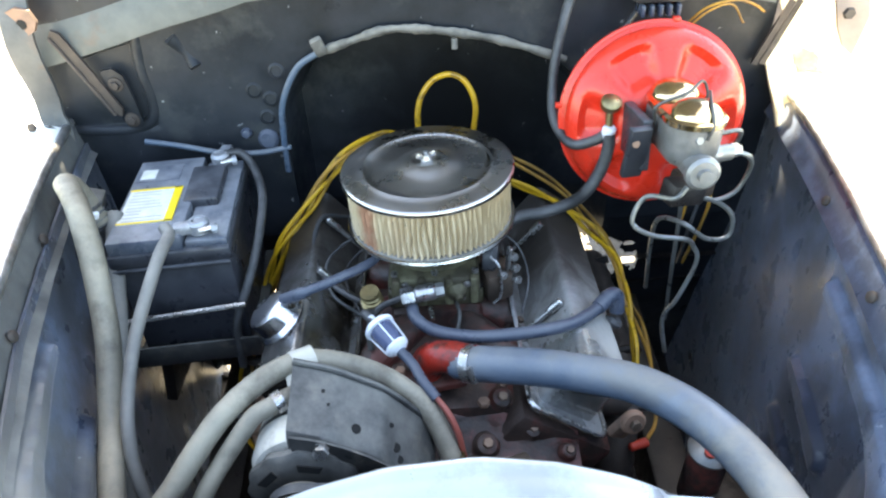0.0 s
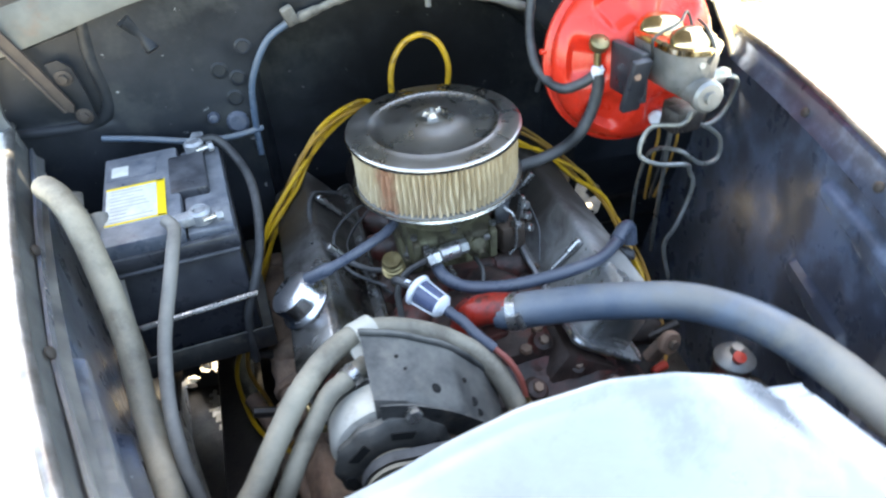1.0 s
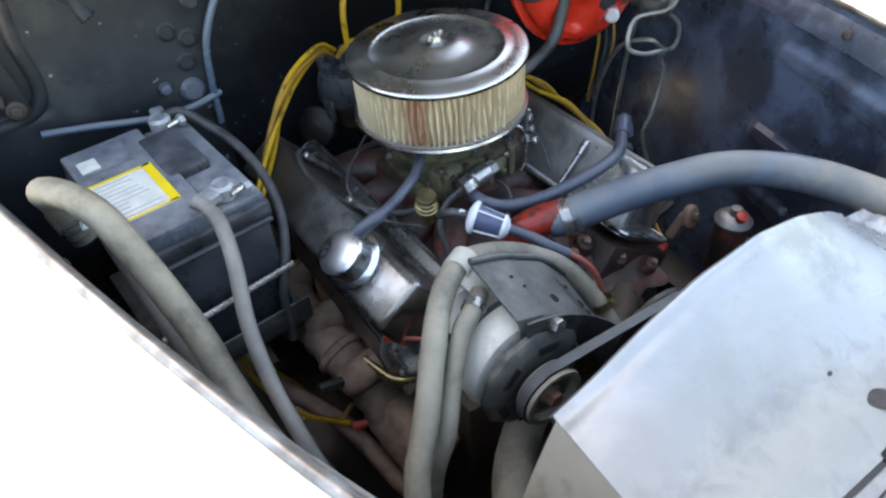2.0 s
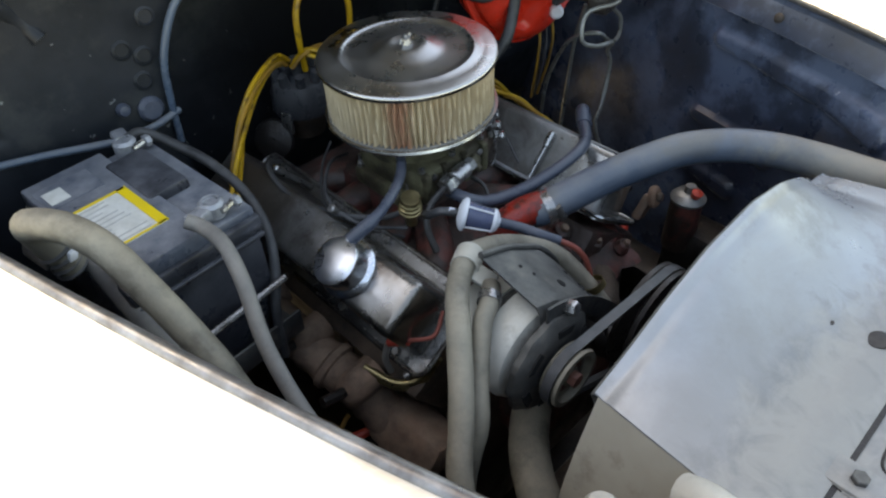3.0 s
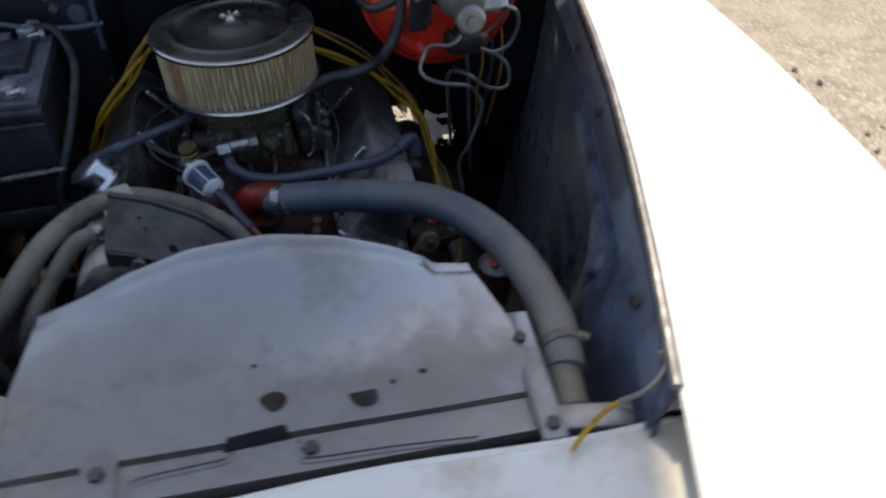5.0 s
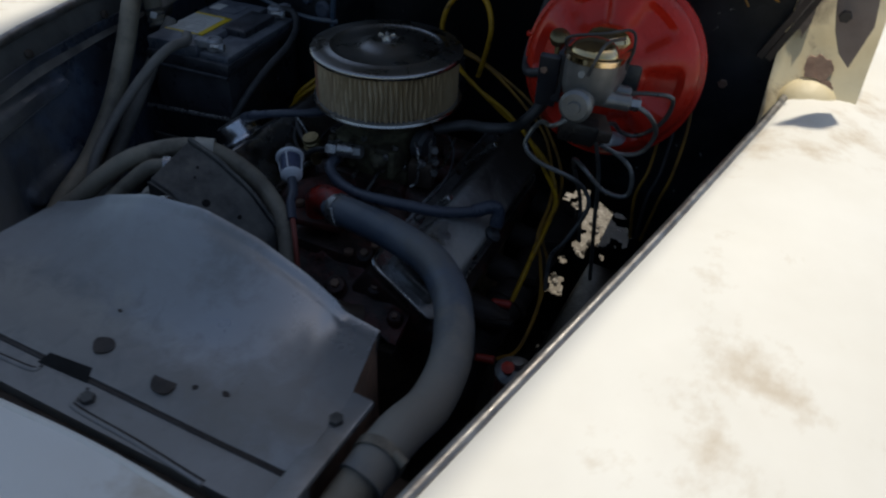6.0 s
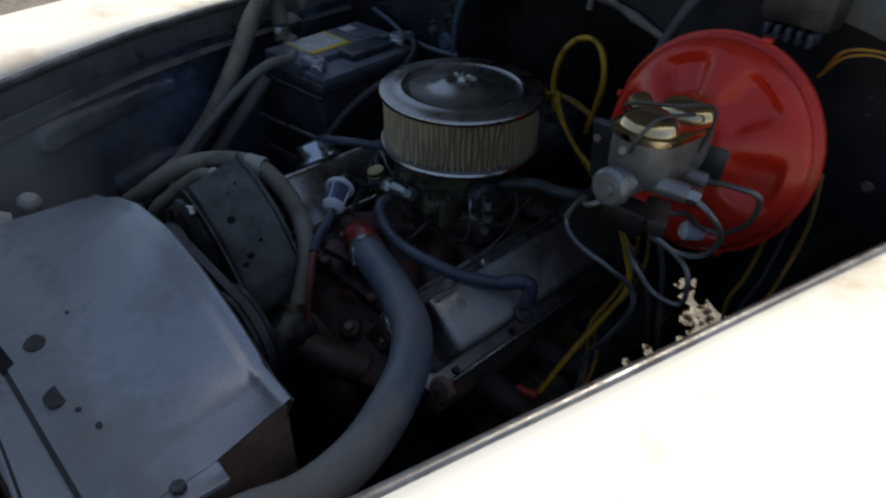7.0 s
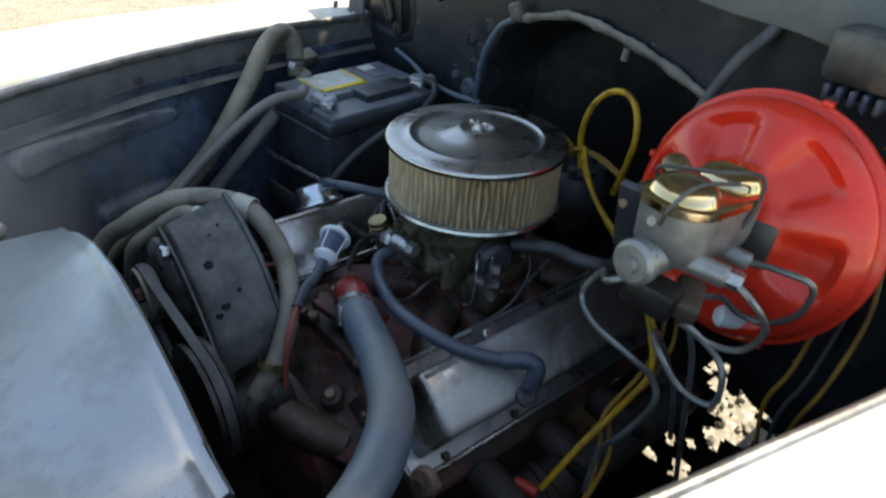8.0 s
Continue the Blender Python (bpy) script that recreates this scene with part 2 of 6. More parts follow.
M_OIL = surf("dried_oil", (0.014, 0.01, 0.008), 0.5, base2=(0.035, 0.024, 0.018), scale=60, bump=0.1)
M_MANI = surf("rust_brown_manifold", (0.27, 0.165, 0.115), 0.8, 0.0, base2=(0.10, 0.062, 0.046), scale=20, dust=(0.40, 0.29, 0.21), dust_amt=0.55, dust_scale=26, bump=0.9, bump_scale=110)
M_ARM = surf("faded_brown_hood_arm", (0.26, 0.19, 0.145), 0.55, 0.0, base2=(0.19, 0.13, 0.10), scale=14, dust=(0.36, 0.33, 0.28), dust_amt=0.3, bump=0.2)
M_SHELF = surf("grey_green_cowl_paint", (0.05, 0.056, 0.053), 0.5, base2=(0.09, 0.097, 0.09), scale=12, dust=(0.17, 0.168, 0.155), dust_amt=0.5, stain=(0.10, 0.06, 0.04), stain_amt=0.15, stain_scale=14)
M_SKIRT = surf("tan_dusty_skirt", (0.40, 0.365, 0.30), 0.6, 0.2, base2=(0.30, 0.27, 0.22), scale=9, stain=(0.17, 0.14, 0.11), stain_amt=0.4, stain_scale=10, dust=(0.45, 0.40, 0.32), dust_amt=0.5, bump=0.2)
M_HUB = surf("rust_red_hub", (0.20, 0.075, 0.055), 0.55, 0.2, base2=(0.10, 0.04, 0.03), scale=30, dust=(0.3, 0.2, 0.15), dust_amt=0.3, bump=0.5)
M_DARK = surf("oily_black_iron", (0.010, 0.009, 0.010), 0.36, 0.2, base2=(0.025, 0.02, 0.018), scale=22, dust=(0.10, 0.08, 0.06), dust_amt=0.2, bump=0.6, bump_scale=160)
M_VCD = surf("dusty_chrome_cover", (0.49, 0.5, 0.51), 0.12, 1.0, base2=(0.34, 0.33, 0.31), scale=8, spread=(0.42, 0.6), stain=(0.2, 0.175, 0.14), stain_amt=0.4, stain_scale=6, dust=(0.27, 0.275, 0.275), dust_amt=0.48, dust_scale=7, bump=0.08, rough_var=0.1, dull=True)


def patch(m, centre, reach, colour, amount, grain=14.0, ragged=0.5, rough=None, metal=None):
    """A stain with its own place and size on a thing; the place counts from the thing's origin."""
    t = m.node_tree
    n, l = t.nodes, t.links
    b = n["Principled BSDF"]
    old = b.inputs["Base Color"].links[0].from_socket
    tc = n.new("ShaderNodeTexCoord")
    off = n.new("ShaderNodeVectorMath")
    off.operation = "SUBTRACT"
    l.new(tc.outputs["Object"], off.inputs[0])
    off.inputs[1].default_value = centre
    div = n.new("ShaderNodeVectorMath")
    div.operation = "DIVIDE"
    l.new(off.outputs[0], div.inputs[0])
    div.inputs[1].default_value = reach
    ln = n.new("ShaderNodeVectorMath")
    ln.operation = "LENGTH"
    l.new(div.outputs[0], ln.inputs[0])
    tx = n.new("ShaderNodeTexNoise")
    tx.inputs["Scale"].default_value, tx.inputs["Detail"].default_value, tx.inputs["Roughness"].default_value = grain, 7.0, 0.65
    tx.inputs["Distortion"].default_value = 0.6
    l.new(tc.outputs["Object"], tx.inputs["Vector"])
    wob = n.new("ShaderNodeMath")
    wob.operation = "MULTIPLY_ADD"
    l.new(tx.outputs["Fac"], wob.inputs[0])
    wob.inputs[1].default_value = 4 * ragged
    l.new(ln.outputs["Value"], wob.inputs[2])
    mr = n.new("ShaderNodeMapRange")
    mr.interpolation_type = "SMOOTHSTEP"
    for key, val in (("From Min", 0.3 + 2 * ragged), ("From Max", 1.3 + 2 * ragged), ("To Min", amount), ("To Max", 0.0)):
        mr.inputs[key].default_value = val
    l.new(wob.outputs[0], mr.inputs["Value"])
    k = n.new("ShaderNodeMix")
    k.data_type = "RGBA"
    l.new(mr.outputs["Result"], k.inputs["Factor"])
    l.new(old, k.inputs["A"])
    k.inputs["B"].default_value = (*colour, 1)
    l.new(k.outputs["Result"], b.inputs["Base Color"])
    for key, val in (("Roughness", rough), ("Metallic", metal)):
        if val is not None:
            q = n.new("ShaderNodeMix")
            l.new(mr.outputs["Result"], q.inputs["Factor"])
            if b.inputs[key].links:
                l.new(b.inputs[key].links[0].from_socket, q.inputs["A"])
            else:
                q.inputs["A"].default_value = b.inputs[key].default_value
            q.inputs["B"].default_value = val
            l.new(q.outputs["Result"], b.inputs[key])


# the shroud: duller and dustier to the front and on the battery side, with smears (its origin: 0.03, -0.6, -0.35)
patch(M_SHROUD, (-0.02, -0.10, 0.26), (0.42, 0.075, 0.3), (0.20, 0.195, 0.18), 0.8, 12, 0.4, 0.7, 0.25)
patch(M_SHROUD, (-0.16, -0.03, 0.27), (0.21, 0.13, 0.3), (0.185, 0.183, 0.177), 0.85, 8, 0.4, 0.6, 0.25)
patch(M_SHROUD, (-0.15, -0.055, 0.27), (0.17, 0.065, 0.3), (0.085, 0.083, 0.08), 0.8, 15, 0.55, 0.45, 0.1)
patch(M_SHROUD, (-0.088, -0.015, 0.29), (0.030, 0.022, 0.3), (0.10, 0.103, 0.11), 0.65, 12, 0.2, 0.45, 0.3)
patch(M_SHROUD, (-0.11, -0.055, 0.27), (0.20, 0.055, 0.3), (0.11, 0.105, 0.097), 0.6, 42, 0.8, 0.6, 0.1)
patch(M_SHROUD, (-0.12, -0.055, 0.27), (0.18, 0.055, 0.3), (0.30, 0.285, 0.25), 0.55, 30, 0.75, 0.85, 0.0)
patch(M_SHROUD, (0.06, -0.065, 0.27), (0.24, 0.030, 0.3), (0.13, 0.12, 0.11), 0.5, 28, 0.7, 0.5)
patch(M_SHROUD, (0.19, -0.04, 0.27), (0.09, 0.05, 0.3), (0.19, 0.165, 0.13), 0.5, 26, 0.7, 0.7)
# tan dust settled on the radiator end of the hose (its origin: 0.2, -0.4, -0.2)
patch(M_HOSE, (0.14, -0.17, 0.10), (0.13, 0.16, 0.2), (0.27, 0.245, 0.20), 0.75, 16, 0.5, 0.75)
# rusty run on the paper element (its origin: 0, 0, -0.095)
patch(M_PAPER, (-0.092, -0.085, 0.055), (0.018, 0.024, 0.12), (0.30, 0.12, 0.07), 0.8, 40, 0.3)
patch(M_PAPER, (-0.05, -0.12, 0.055), (0.03, 0.02, 0.12), (0.36, 0.24, 0.15), 0.35, 40, 0.5)
# browner brake side: its backlit dimness is put into the paper colour
patch(M_PAPER, (0.11, -0.01, 0.055), (0.095, 0.16, 0.3), (0.30, 0.215, 0.12), 0.9, 14, 0.2)
# bared rusty metal on the cream hinge (its origin: 0.63, 0.23, -0.06)
patch(M_CREAM, (-0.005, 0.03, 0.20), (0.030, 0.12, 0.055), (0.06, 0.035, 0.022), 0.95, 30, 0.3)
patch(M_CREAM, (-0.045, -0.02, 0.03), (0.016, 0.06, 0.03), (0.26, 0.15, 0.06), 0.7, 30, 0.4)
# pale dust over the outer half of one valve cover (its origin: 0.215, -0.025, -0.26)
patch(M_VCD, (0.045, -0.08, 0.06), (0.045, 0.26, 0.09), (0.50, 0.48, 0.43), 0.8, 12, 0.4, 0.7, 0.3)
# much darker brown towards this cover's rear end
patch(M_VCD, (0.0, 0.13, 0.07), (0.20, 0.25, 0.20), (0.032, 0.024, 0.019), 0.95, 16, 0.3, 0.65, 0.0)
# dried mud on the front of the battery-side wing (its origin: -0.8, 0, -0.6)
patch(M_WING, (0.42, -0.58, 0.48), (0.3, 0.28, 0.20), (0.19, 0.18, 0.16), 0.8, 9, 0.4, 0.8)
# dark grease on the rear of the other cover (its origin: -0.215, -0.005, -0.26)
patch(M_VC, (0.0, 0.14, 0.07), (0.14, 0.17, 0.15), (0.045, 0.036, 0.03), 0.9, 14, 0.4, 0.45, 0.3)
# shade of the firewall's arched recess, painted in as near-black
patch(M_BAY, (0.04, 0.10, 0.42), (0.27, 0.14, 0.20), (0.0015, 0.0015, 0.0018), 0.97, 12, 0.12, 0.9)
# dull smears on the firewall (its origin: 0, 0.3, -0.5)
patch(M_BAY, (-0.42, -0.05, 0.52), (0.30, 0.3, 0.22), (0.03, 0.034, 0.04), 0.25, 9, 0.9, 0.5)


# ---- builders: all places below are bay coordinates, counted from the lid's height ----
def finish(bm, name, mat, smooth=40):
    bmesh.ops.recalc_face_normals(bm, faces=bm.faces)
    me = bpy.data.meshes.new(name)
    bm.to_mesh(me)
    bm.free()
    me.materials.append(mat)
    for p in me.polygons:
        p.use_smooth = True
    me.set_sharp_from_angle(angle=radians(smooth))
    return me


def thing(name, base, label, category, group="", kind=""):
    ob = new(name)
    ob.empty_display_size = 0.05
    ob.location = (base[0], base[1], base[2] + Z0)
    return tagged(ob, label, category, group, kind)


def part(name, bm, mat, parent, label="", smooth=40):
    """One mesh under a thing, or under a part of it; its places are bay coordinates."""
    top = parent
    while top.parent:
        top = top.parent
    b = top.location
    bmesh.ops.translate(bm, vec=(-b.x, -b.y, Z0 - b.z), verts=bm.verts)
    ob = new(name, finish(bm, name, mat, smooth))
    ob.parent = parent
    return tagged(ob, label)


def solo(name, bm, mat, label, category, group="", kind="", smooth=40):
    """A thing of one mesh, with its origin at its foot."""
    co = [v.co for v in bm.verts]
    lo = [min(c[i] for c in co) for i in range(3)]
    hi = [max(c[i] for c in co) for i in range(3)]
    base = Vector(((lo[0] + hi[0]) / 2, (lo[1] + hi[1]) / 2, lo[2]))
    bmesh.ops.translate(bm, vec=-base, verts=bm.verts)
    ob = new(name, finish(bm, name, mat, smooth))
    ob.location = base + Vector((0, 0, Z0))
    return tagged(ob, label, category, group, kind)


def frame_of(axis):
    a = Vector(axis).normalized()
    h = Vector((0, 0, 1)) if abs(a.z) < 0.9 else Vector((0, 1, 0))
    u = h.cross(a).normalized()
    return u, a.cross(u), a


def box(c, s, rot=(0, 0, 0), bevel=0.0, bm=None, seg=2):
    bm = bm or bmesh.new()
    m = Matrix.Translation(c) @ Euler([radians(a) for a in rot]).to_matrix().to_4x4() @ Matrix.Diagonal((*s, 1))
    made = bmesh.ops.create_cube(bm, size=1, matrix=m)["verts"]
    if bevel:
        edges = list({e for v in made for e in v.link_edges})
        bmesh.ops.bevel(bm, geom=edges, offset=bevel, segments=seg, affect="EDGES", profile=0.5)
    return bm


def lathe(profile, origin, axis=(0, 0, 1), seg=32, bm=None, wobble=None, cap=True):
    """Turns (radius, height) pairs about an axis. wobble(angle, radius, height) shifts radius and height."""
    bm = bm or bmesh.new()
    u, v, a = frame_of(axis)
    o = Vector(origin)
    rings = []
    for r, h in profile:
        ring = []
        for i in range(seg):
            th = 2 * math.pi * i / seg
            rr, hh = (r, h) if wobble is None else wobble(th, r, h)
            ring.append(bm.verts.new(o + u * (rr * math.cos(th)) + v * (rr * math.sin(th)) + a * hh))
        rings.append(ring)
    for p, q in zip(rings, rings[1:]):
        for i in range(seg):
            j = (i + 1) % seg
            bm.faces.new((p[i], p[j], q[j], q[i]))
    if cap:
        bm.faces.new(rings[0])
        bm.faces.new(rings[-1])
    return bm


def rod(p0, p1, r, r1=None, seg=16, bm=None, bevel=0.0):
    p0, p1 = Vector(p0), Vector(p1)
    d = (p1 - p0).length
    r1 = r if r1 is None else r1
    b = bevel
    prof = [(r, 0), (r1, d)] if not b else [(r - b, 0), (r, b), (r1, d - b), (r1 - b, d)]
    return lathe(prof, p0, p1 - p0, seg, bm)


def hexagon(p, axis, r, h, bm=None):
    return lathe([(r * 0.92, 0), (r, h * 0.1), (r, h * 0.85), (r * 0.88, h)], p, axis, 6, bm)


def glide(pts, per=6):
    """A smooth run of points through the given ones."""
    p = [Vector(q) for q in pts]
    p = [2 * p[0] - p[1]] + p + [2 * p[-1] - p[-2]]
    out = []
    for i in range(1, len(p) - 2):
        for k in range(per):
            t = k / per
            out.append(0.5 * (2 * p[i] + (p[i + 1] - p[i - 1]) * t + (2 * p[i - 1] - 5 * p[i] + 4 * p[i + 1] - p[i + 2]) * t * t
                              + (3 * p[i] - p[i - 1] - 3 * p[i + 1] + p[i + 2]) * t ** 3))
    out.append(p[-2])
    return out


def tube(pts, r, seg=10, per=6, bm=None, rough=0.0, radius=None):
    """A hose or wire along a smooth run; radius(t) scales it along its length."""
    bm = bm or bmesh.new()
    run = glide(pts, per) if per > 1 else [Vector(q) for q in pts]
    n = len(run)
    ring0, u = None, None
    for i, c in enumerate(run):
        d = (run[min(i + 1, n - 1)] - run[max(i - 1, 0)]).normalized()
        if u is None:
            u = frame_of(d)[0]
        u = (u - d * u.dot(d)).normalized()
        w = d.cross(u)
        k = r * (radius(i / (n - 1)) if radius else 1.0) * (1 + rough * math.sin(i * 2.7 + c.x * 40))
        ring = [bm.verts.new(c + (u * math.cos(2 * math.pi * j / seg) + w * math.sin(2 * math.pi * j / seg)) * k) for j in range(seg)]
        if ring0:
            for j in range(seg):
                bm.faces.new((ring0[j], ring0[(j + 1) % seg], ring[(j + 1) % seg], ring[j]))
        else:
            bm.faces.new(ring)
        ring0 = ring
    bm.faces.new(ring0)
    return bm


def sheet(us, vs, place, thick=None, bm=None):
    """A grid of place(u, v); thick is a vector by which a second skin is set off, and the rim is closed."""
    bm = bm or bmesh.new()
    a = [[bm.verts.new(place(u, v)) for v in vs] for u in us]
    nu, nv = len(us), len(vs)
    for i in range(nu - 1):
        for j in range(nv - 1):
            bm.faces.new((a[i][j], a[i + 1][j], a[i + 1][j + 1], a[i][j + 1]))
    if thick is not None:
        t = Vector(thick)
        b = [[bm.verts.new(q.co + t) for q in row] for row in a]
        for i in range(nu - 1):
            for j in range(nv - 1):
                bm.faces.new((b[i][j], b[i][j + 1], b[i + 1][j + 1], b[i + 1][j]))
        rim = [(i, 0) for i in range(nu)] + [(nu - 1, j) for j in range(1, nv)] + [(i, nv - 1) for i in range(nu - 2, -1, -1)] + [(0, j) for j in range(nv - 2, 0, -1)]
        for (i, j), (k, m) in zip(rim, rim[1:] + rim[:1]):
            bm.faces.new((a[i][j], b[i][j], b[k][m], a[k][m]))
    return bm


def slab(poly, z0, z1, bm=None, to=None):
    """A flat plate with that outline; to(x, y, z) lays it elsewhere."""
    bm = bm or bmesh.new()
    to = to or (lambda x, y, z: (x, y, z))
    lo = [bm.verts.new(to(x, y, z0)) for x, y in poly]
    hi = [bm.verts.new(to(x, y, z1)) for x, y in poly]
    bm.faces.new(lo)
    bm.faces.new(hi)
    for i in range(len(poly)):
        j = (i + 1) % len(poly)
        bm.faces.new((lo[i], lo[j], hi[j], hi[i]))
    return bm


def lerp(x, table):
    return float(np.interp(x, [a for a, _ in table], [b for _, b in table]))


def steps(a, b, n):
    return [a + (b - a) * i / (n - 1) for i in range(n)]


# ---- ground ----
def ground():
    xs = [-400, -120, -40, -14, -7] + steps(-5, 5, 61) + [7, 14, 40, 120, 400]

    def place(x, y):
        h = 0.02 * noise.noise((x * 0.9, y * 0.9, 0)) + 0.012 * noise.noise((x * 4, y * 4, 3)) if abs(x) < 6 and abs(y) < 6 else 0.0
        return (x, y, h - Z0)
    ob = new("ground", finish(sheet(xs, xs, place), "ground", M_GRAVEL))
    ob.location.z = Z0
    tagged(ob, "dry pale gravel ground in bright sun", "ground", kind="structure")


def gravel():
    """Loose stones that show through the gaps beside the engine and past the wings."""
    bm = bmesh.new()
    rng = random.Random(5)
    for _ in range(2600):
        x, y = rng.uniform(-1.0, 1.0), rng.uniform(0.1, 1.5)
        if rng.random() < 0.2:
            x, y = rng.choice((-1, 1)) * rng.uniform(1.0, 2.4), rng.uniform(-1.0, 1.5)
        r = rng.uniform(0.006, 0.02)
        m = Matrix.Translation((x, y, -Z0 + r * 0.4)) @ Euler((rng.random() * 6, rng.random() * 6, rng.random() * 6)).to_matrix().to_4x4() @ Matrix.Diagonal((r, r * rng.uniform(0.6, 1), r * rng.uniform(0.4, 0.8), 1))
        bmesh.ops.create_icosphere(bm, subdivisions=1, radius=1, matrix=m)
    solo("gravel", bm, M_STONE, "loose pale gravel stones on the ground", "gravel", kind="stuff", smooth=20)


# ---- the car's front body ----
EDGE_X = {1: [(-1.5, 0.19), (-1.2, 0.262), (-0.95, 0.332), (-0.75, 0.388), (-0.6, 0.431), (-0.45, 0.472), (-0.3, 0.510), (-0.15, 0.545), (0.0, 0.578), (0.15, 0.608), (0.25, 0.626), (1.2, 0.72)],
          -1: [(-1.5, 0.12), (-1.2, 0.19), (-0.95, 0.262), (-0.75, 0.329), (-0.6, 0.387), (-0.45, 0.440), (-0.3, 0.487), (-0.15, 0.529), (0.0, 0.567), (0.15, 0.604), (0.25, 0.627), (1.2, 0.72)]}
EDGE_Z = {1: [(-1.5, -0.16), (-0.95, -0.058), (-0.75, -0.035), (-0.6, -0.019), (-0.45, -0.008), (-0.3, -0.002), (-0.15, 0.0), (0.0, -0.002), (0.15, -0.008), (0.25, -0.015), (0.4, -0.022), (1.2, -0.03)],
          -1: [(-1.5, -0.14), (-0.95, -0.032), (-0.75, -0.010), (-0.6, 0.0), (-0.45, 0.006), (-0.3, 0.009), (-0.15, 0.007), (0.0, 0.002), (0.15, -0.008), (0.25, -0.016), (0.4, -0.022), (1.2, -0.03)]}
RIBS = {1: [(-0.212, -0.098, -0.50, -0.108, 0.020), (-0.202, -0.242, -0.35, -0.25, 0.018), (-0.20, -0.345, -0.30, -0.352, 0.016)],
        -1: [(-0.26, -0.094, -0.49, -0.089, 0.018), (-0.27, -0.218, -0.39, -0.225, 0.016), (-0.28, -0.33, -0.37, -0.335, 0.016)]}


def edge(y, side=1):
    return lerp(y, EDGE_X[side]), lerp(y, EDGE_Z[side])


def fender(side, label):
    f = thing("fender", (side * 0.8, 0, -0.6), label, "fender", kind="structure")
    ys = steps(-1.45, 1.2, 70)
    prof = [(0.0, 0.0), (0.03, 0.004), (0.10, 0.010), (0.25, 0.012), (0.45, 0.004), (0.62, -0.016), (0.76, -0.05), (0.88, -0.10), (0.96, -0.18), (1.0, -0.28), (1.01, -0.42), (0.99, -0.60)]

    def skin(y, k):
        s, dz = prof[k]
        ex, ez = edge(y, side)
        out = lerp(y, [(-1.45, 0.66), (-1.2, 0.80), (-0.9, 0.90), (-0.5, 0.95), (1.2, 0.98)])
        dent = 0.003 * noise.noise((y * 3, s * 4, side))
        return (side * (ex + 0.006 + s * (out - ex)), y, ez + 0.003 + dz + dent)
    part("outer_skin", sheet(ys, range(len(prof)), skin, (-side * 0.002, 0, -0.003)), M_WHITE, f, "sunlit dusty white painted sheet metal")
    # folded rim round the opening
    bead = tube([(side * (edge(y, side)[0] + 0.002), y, edge(y, side)[1] + 0.001 + 0.0010 * noise.noise((y * 9, 0, side))) for y in steps(-0.76, 0.245, 22)], 0.0066 if side > 0 else 0.0078, 12, 4)
    part("rim_bead", bead, M_BEAD, f, "worn bare-metal rim along the opening")
    ly = steps(-0.765, 0.28, 40)

    def ledge(y, k):
        ex, ez = edge(y, side)
        dx, dz = ([(0.002, -0.006), (-0.003, -0.012), (-0.006, -0.030), (-0.010, -0.036), (-0.017, -0.050)] if side > 0 else [(0.002, -0.006), (-0.003, -0.012), (-0.008, -0.042), (-0.010, -0.050), (-0.024, -0.064)])[k]
        return (side * (ex + dx), y, ez + dz)
    part("ledge", sheet(ly, range(5), ledge, (side * 0.003, 0, -0.002)), M_WING if side > 0 else M_LEDGE, f, "dark flange below the rim" if side > 0 else "dusty grey flange below the rim")
    py, pz = steps(-0.77, 0.46, 240), steps(-0.04, -0.90, 170)

    def inner(y, z):
        ex, ez = edge(y, side)
        x = ex - (0.010 if side > 0 else 0.016) - 0.05 * (-0.05 - z)
        rise = 0.0
        for y0, z0, y1, z1, w in RIBS[side]:
            d = Vector((y1 - y0, z1 - z0))
            p = Vector((y - y0, z - z0))
            t = max(0.0, min(1.0, p.dot(d) / d.dot(d)))
            q = (p - d * t).length / (w * (0.75 + 0.5 * t))
            rise = max(rise, (0.011 if side > 0 else 0.015) * min(1.0, 2.2 * (1 - q * q)) if q < 1 else 0.0)
        x -= 0.40 * max(0.0, min(1.0, (-0.42 - y) / 0.12)) * max(0.0, min(0.16, -0.06 - z))
        x -= rise + 0.004 * noise.noise((y * 5, z * 5, side * 3))
        return (side * x, y, z + ez)
    part("inner_panel", sheet(py, pz, inner, (side * 0.004, 0, 0)), M_WING, f, "black painted inner wing with pressed ribs", 60)
    for y, dz in ((-0.635, -0.034), (-0.30, -0.030), (-0.10, -0.032)):
        ex, ez = edge(y, side)
        part("bolt", lathe([(0.0075, 0), (0.0075, 0.002), (0.005, 0.004), (0.001, 0.0042)], (side * (ex - 0.010 - 0.2 * (-0.02 - dz)), y, ez + dz), (-side, 0, 0.35), 12), M_STRUT, f, "rusty bolt head")
    return f


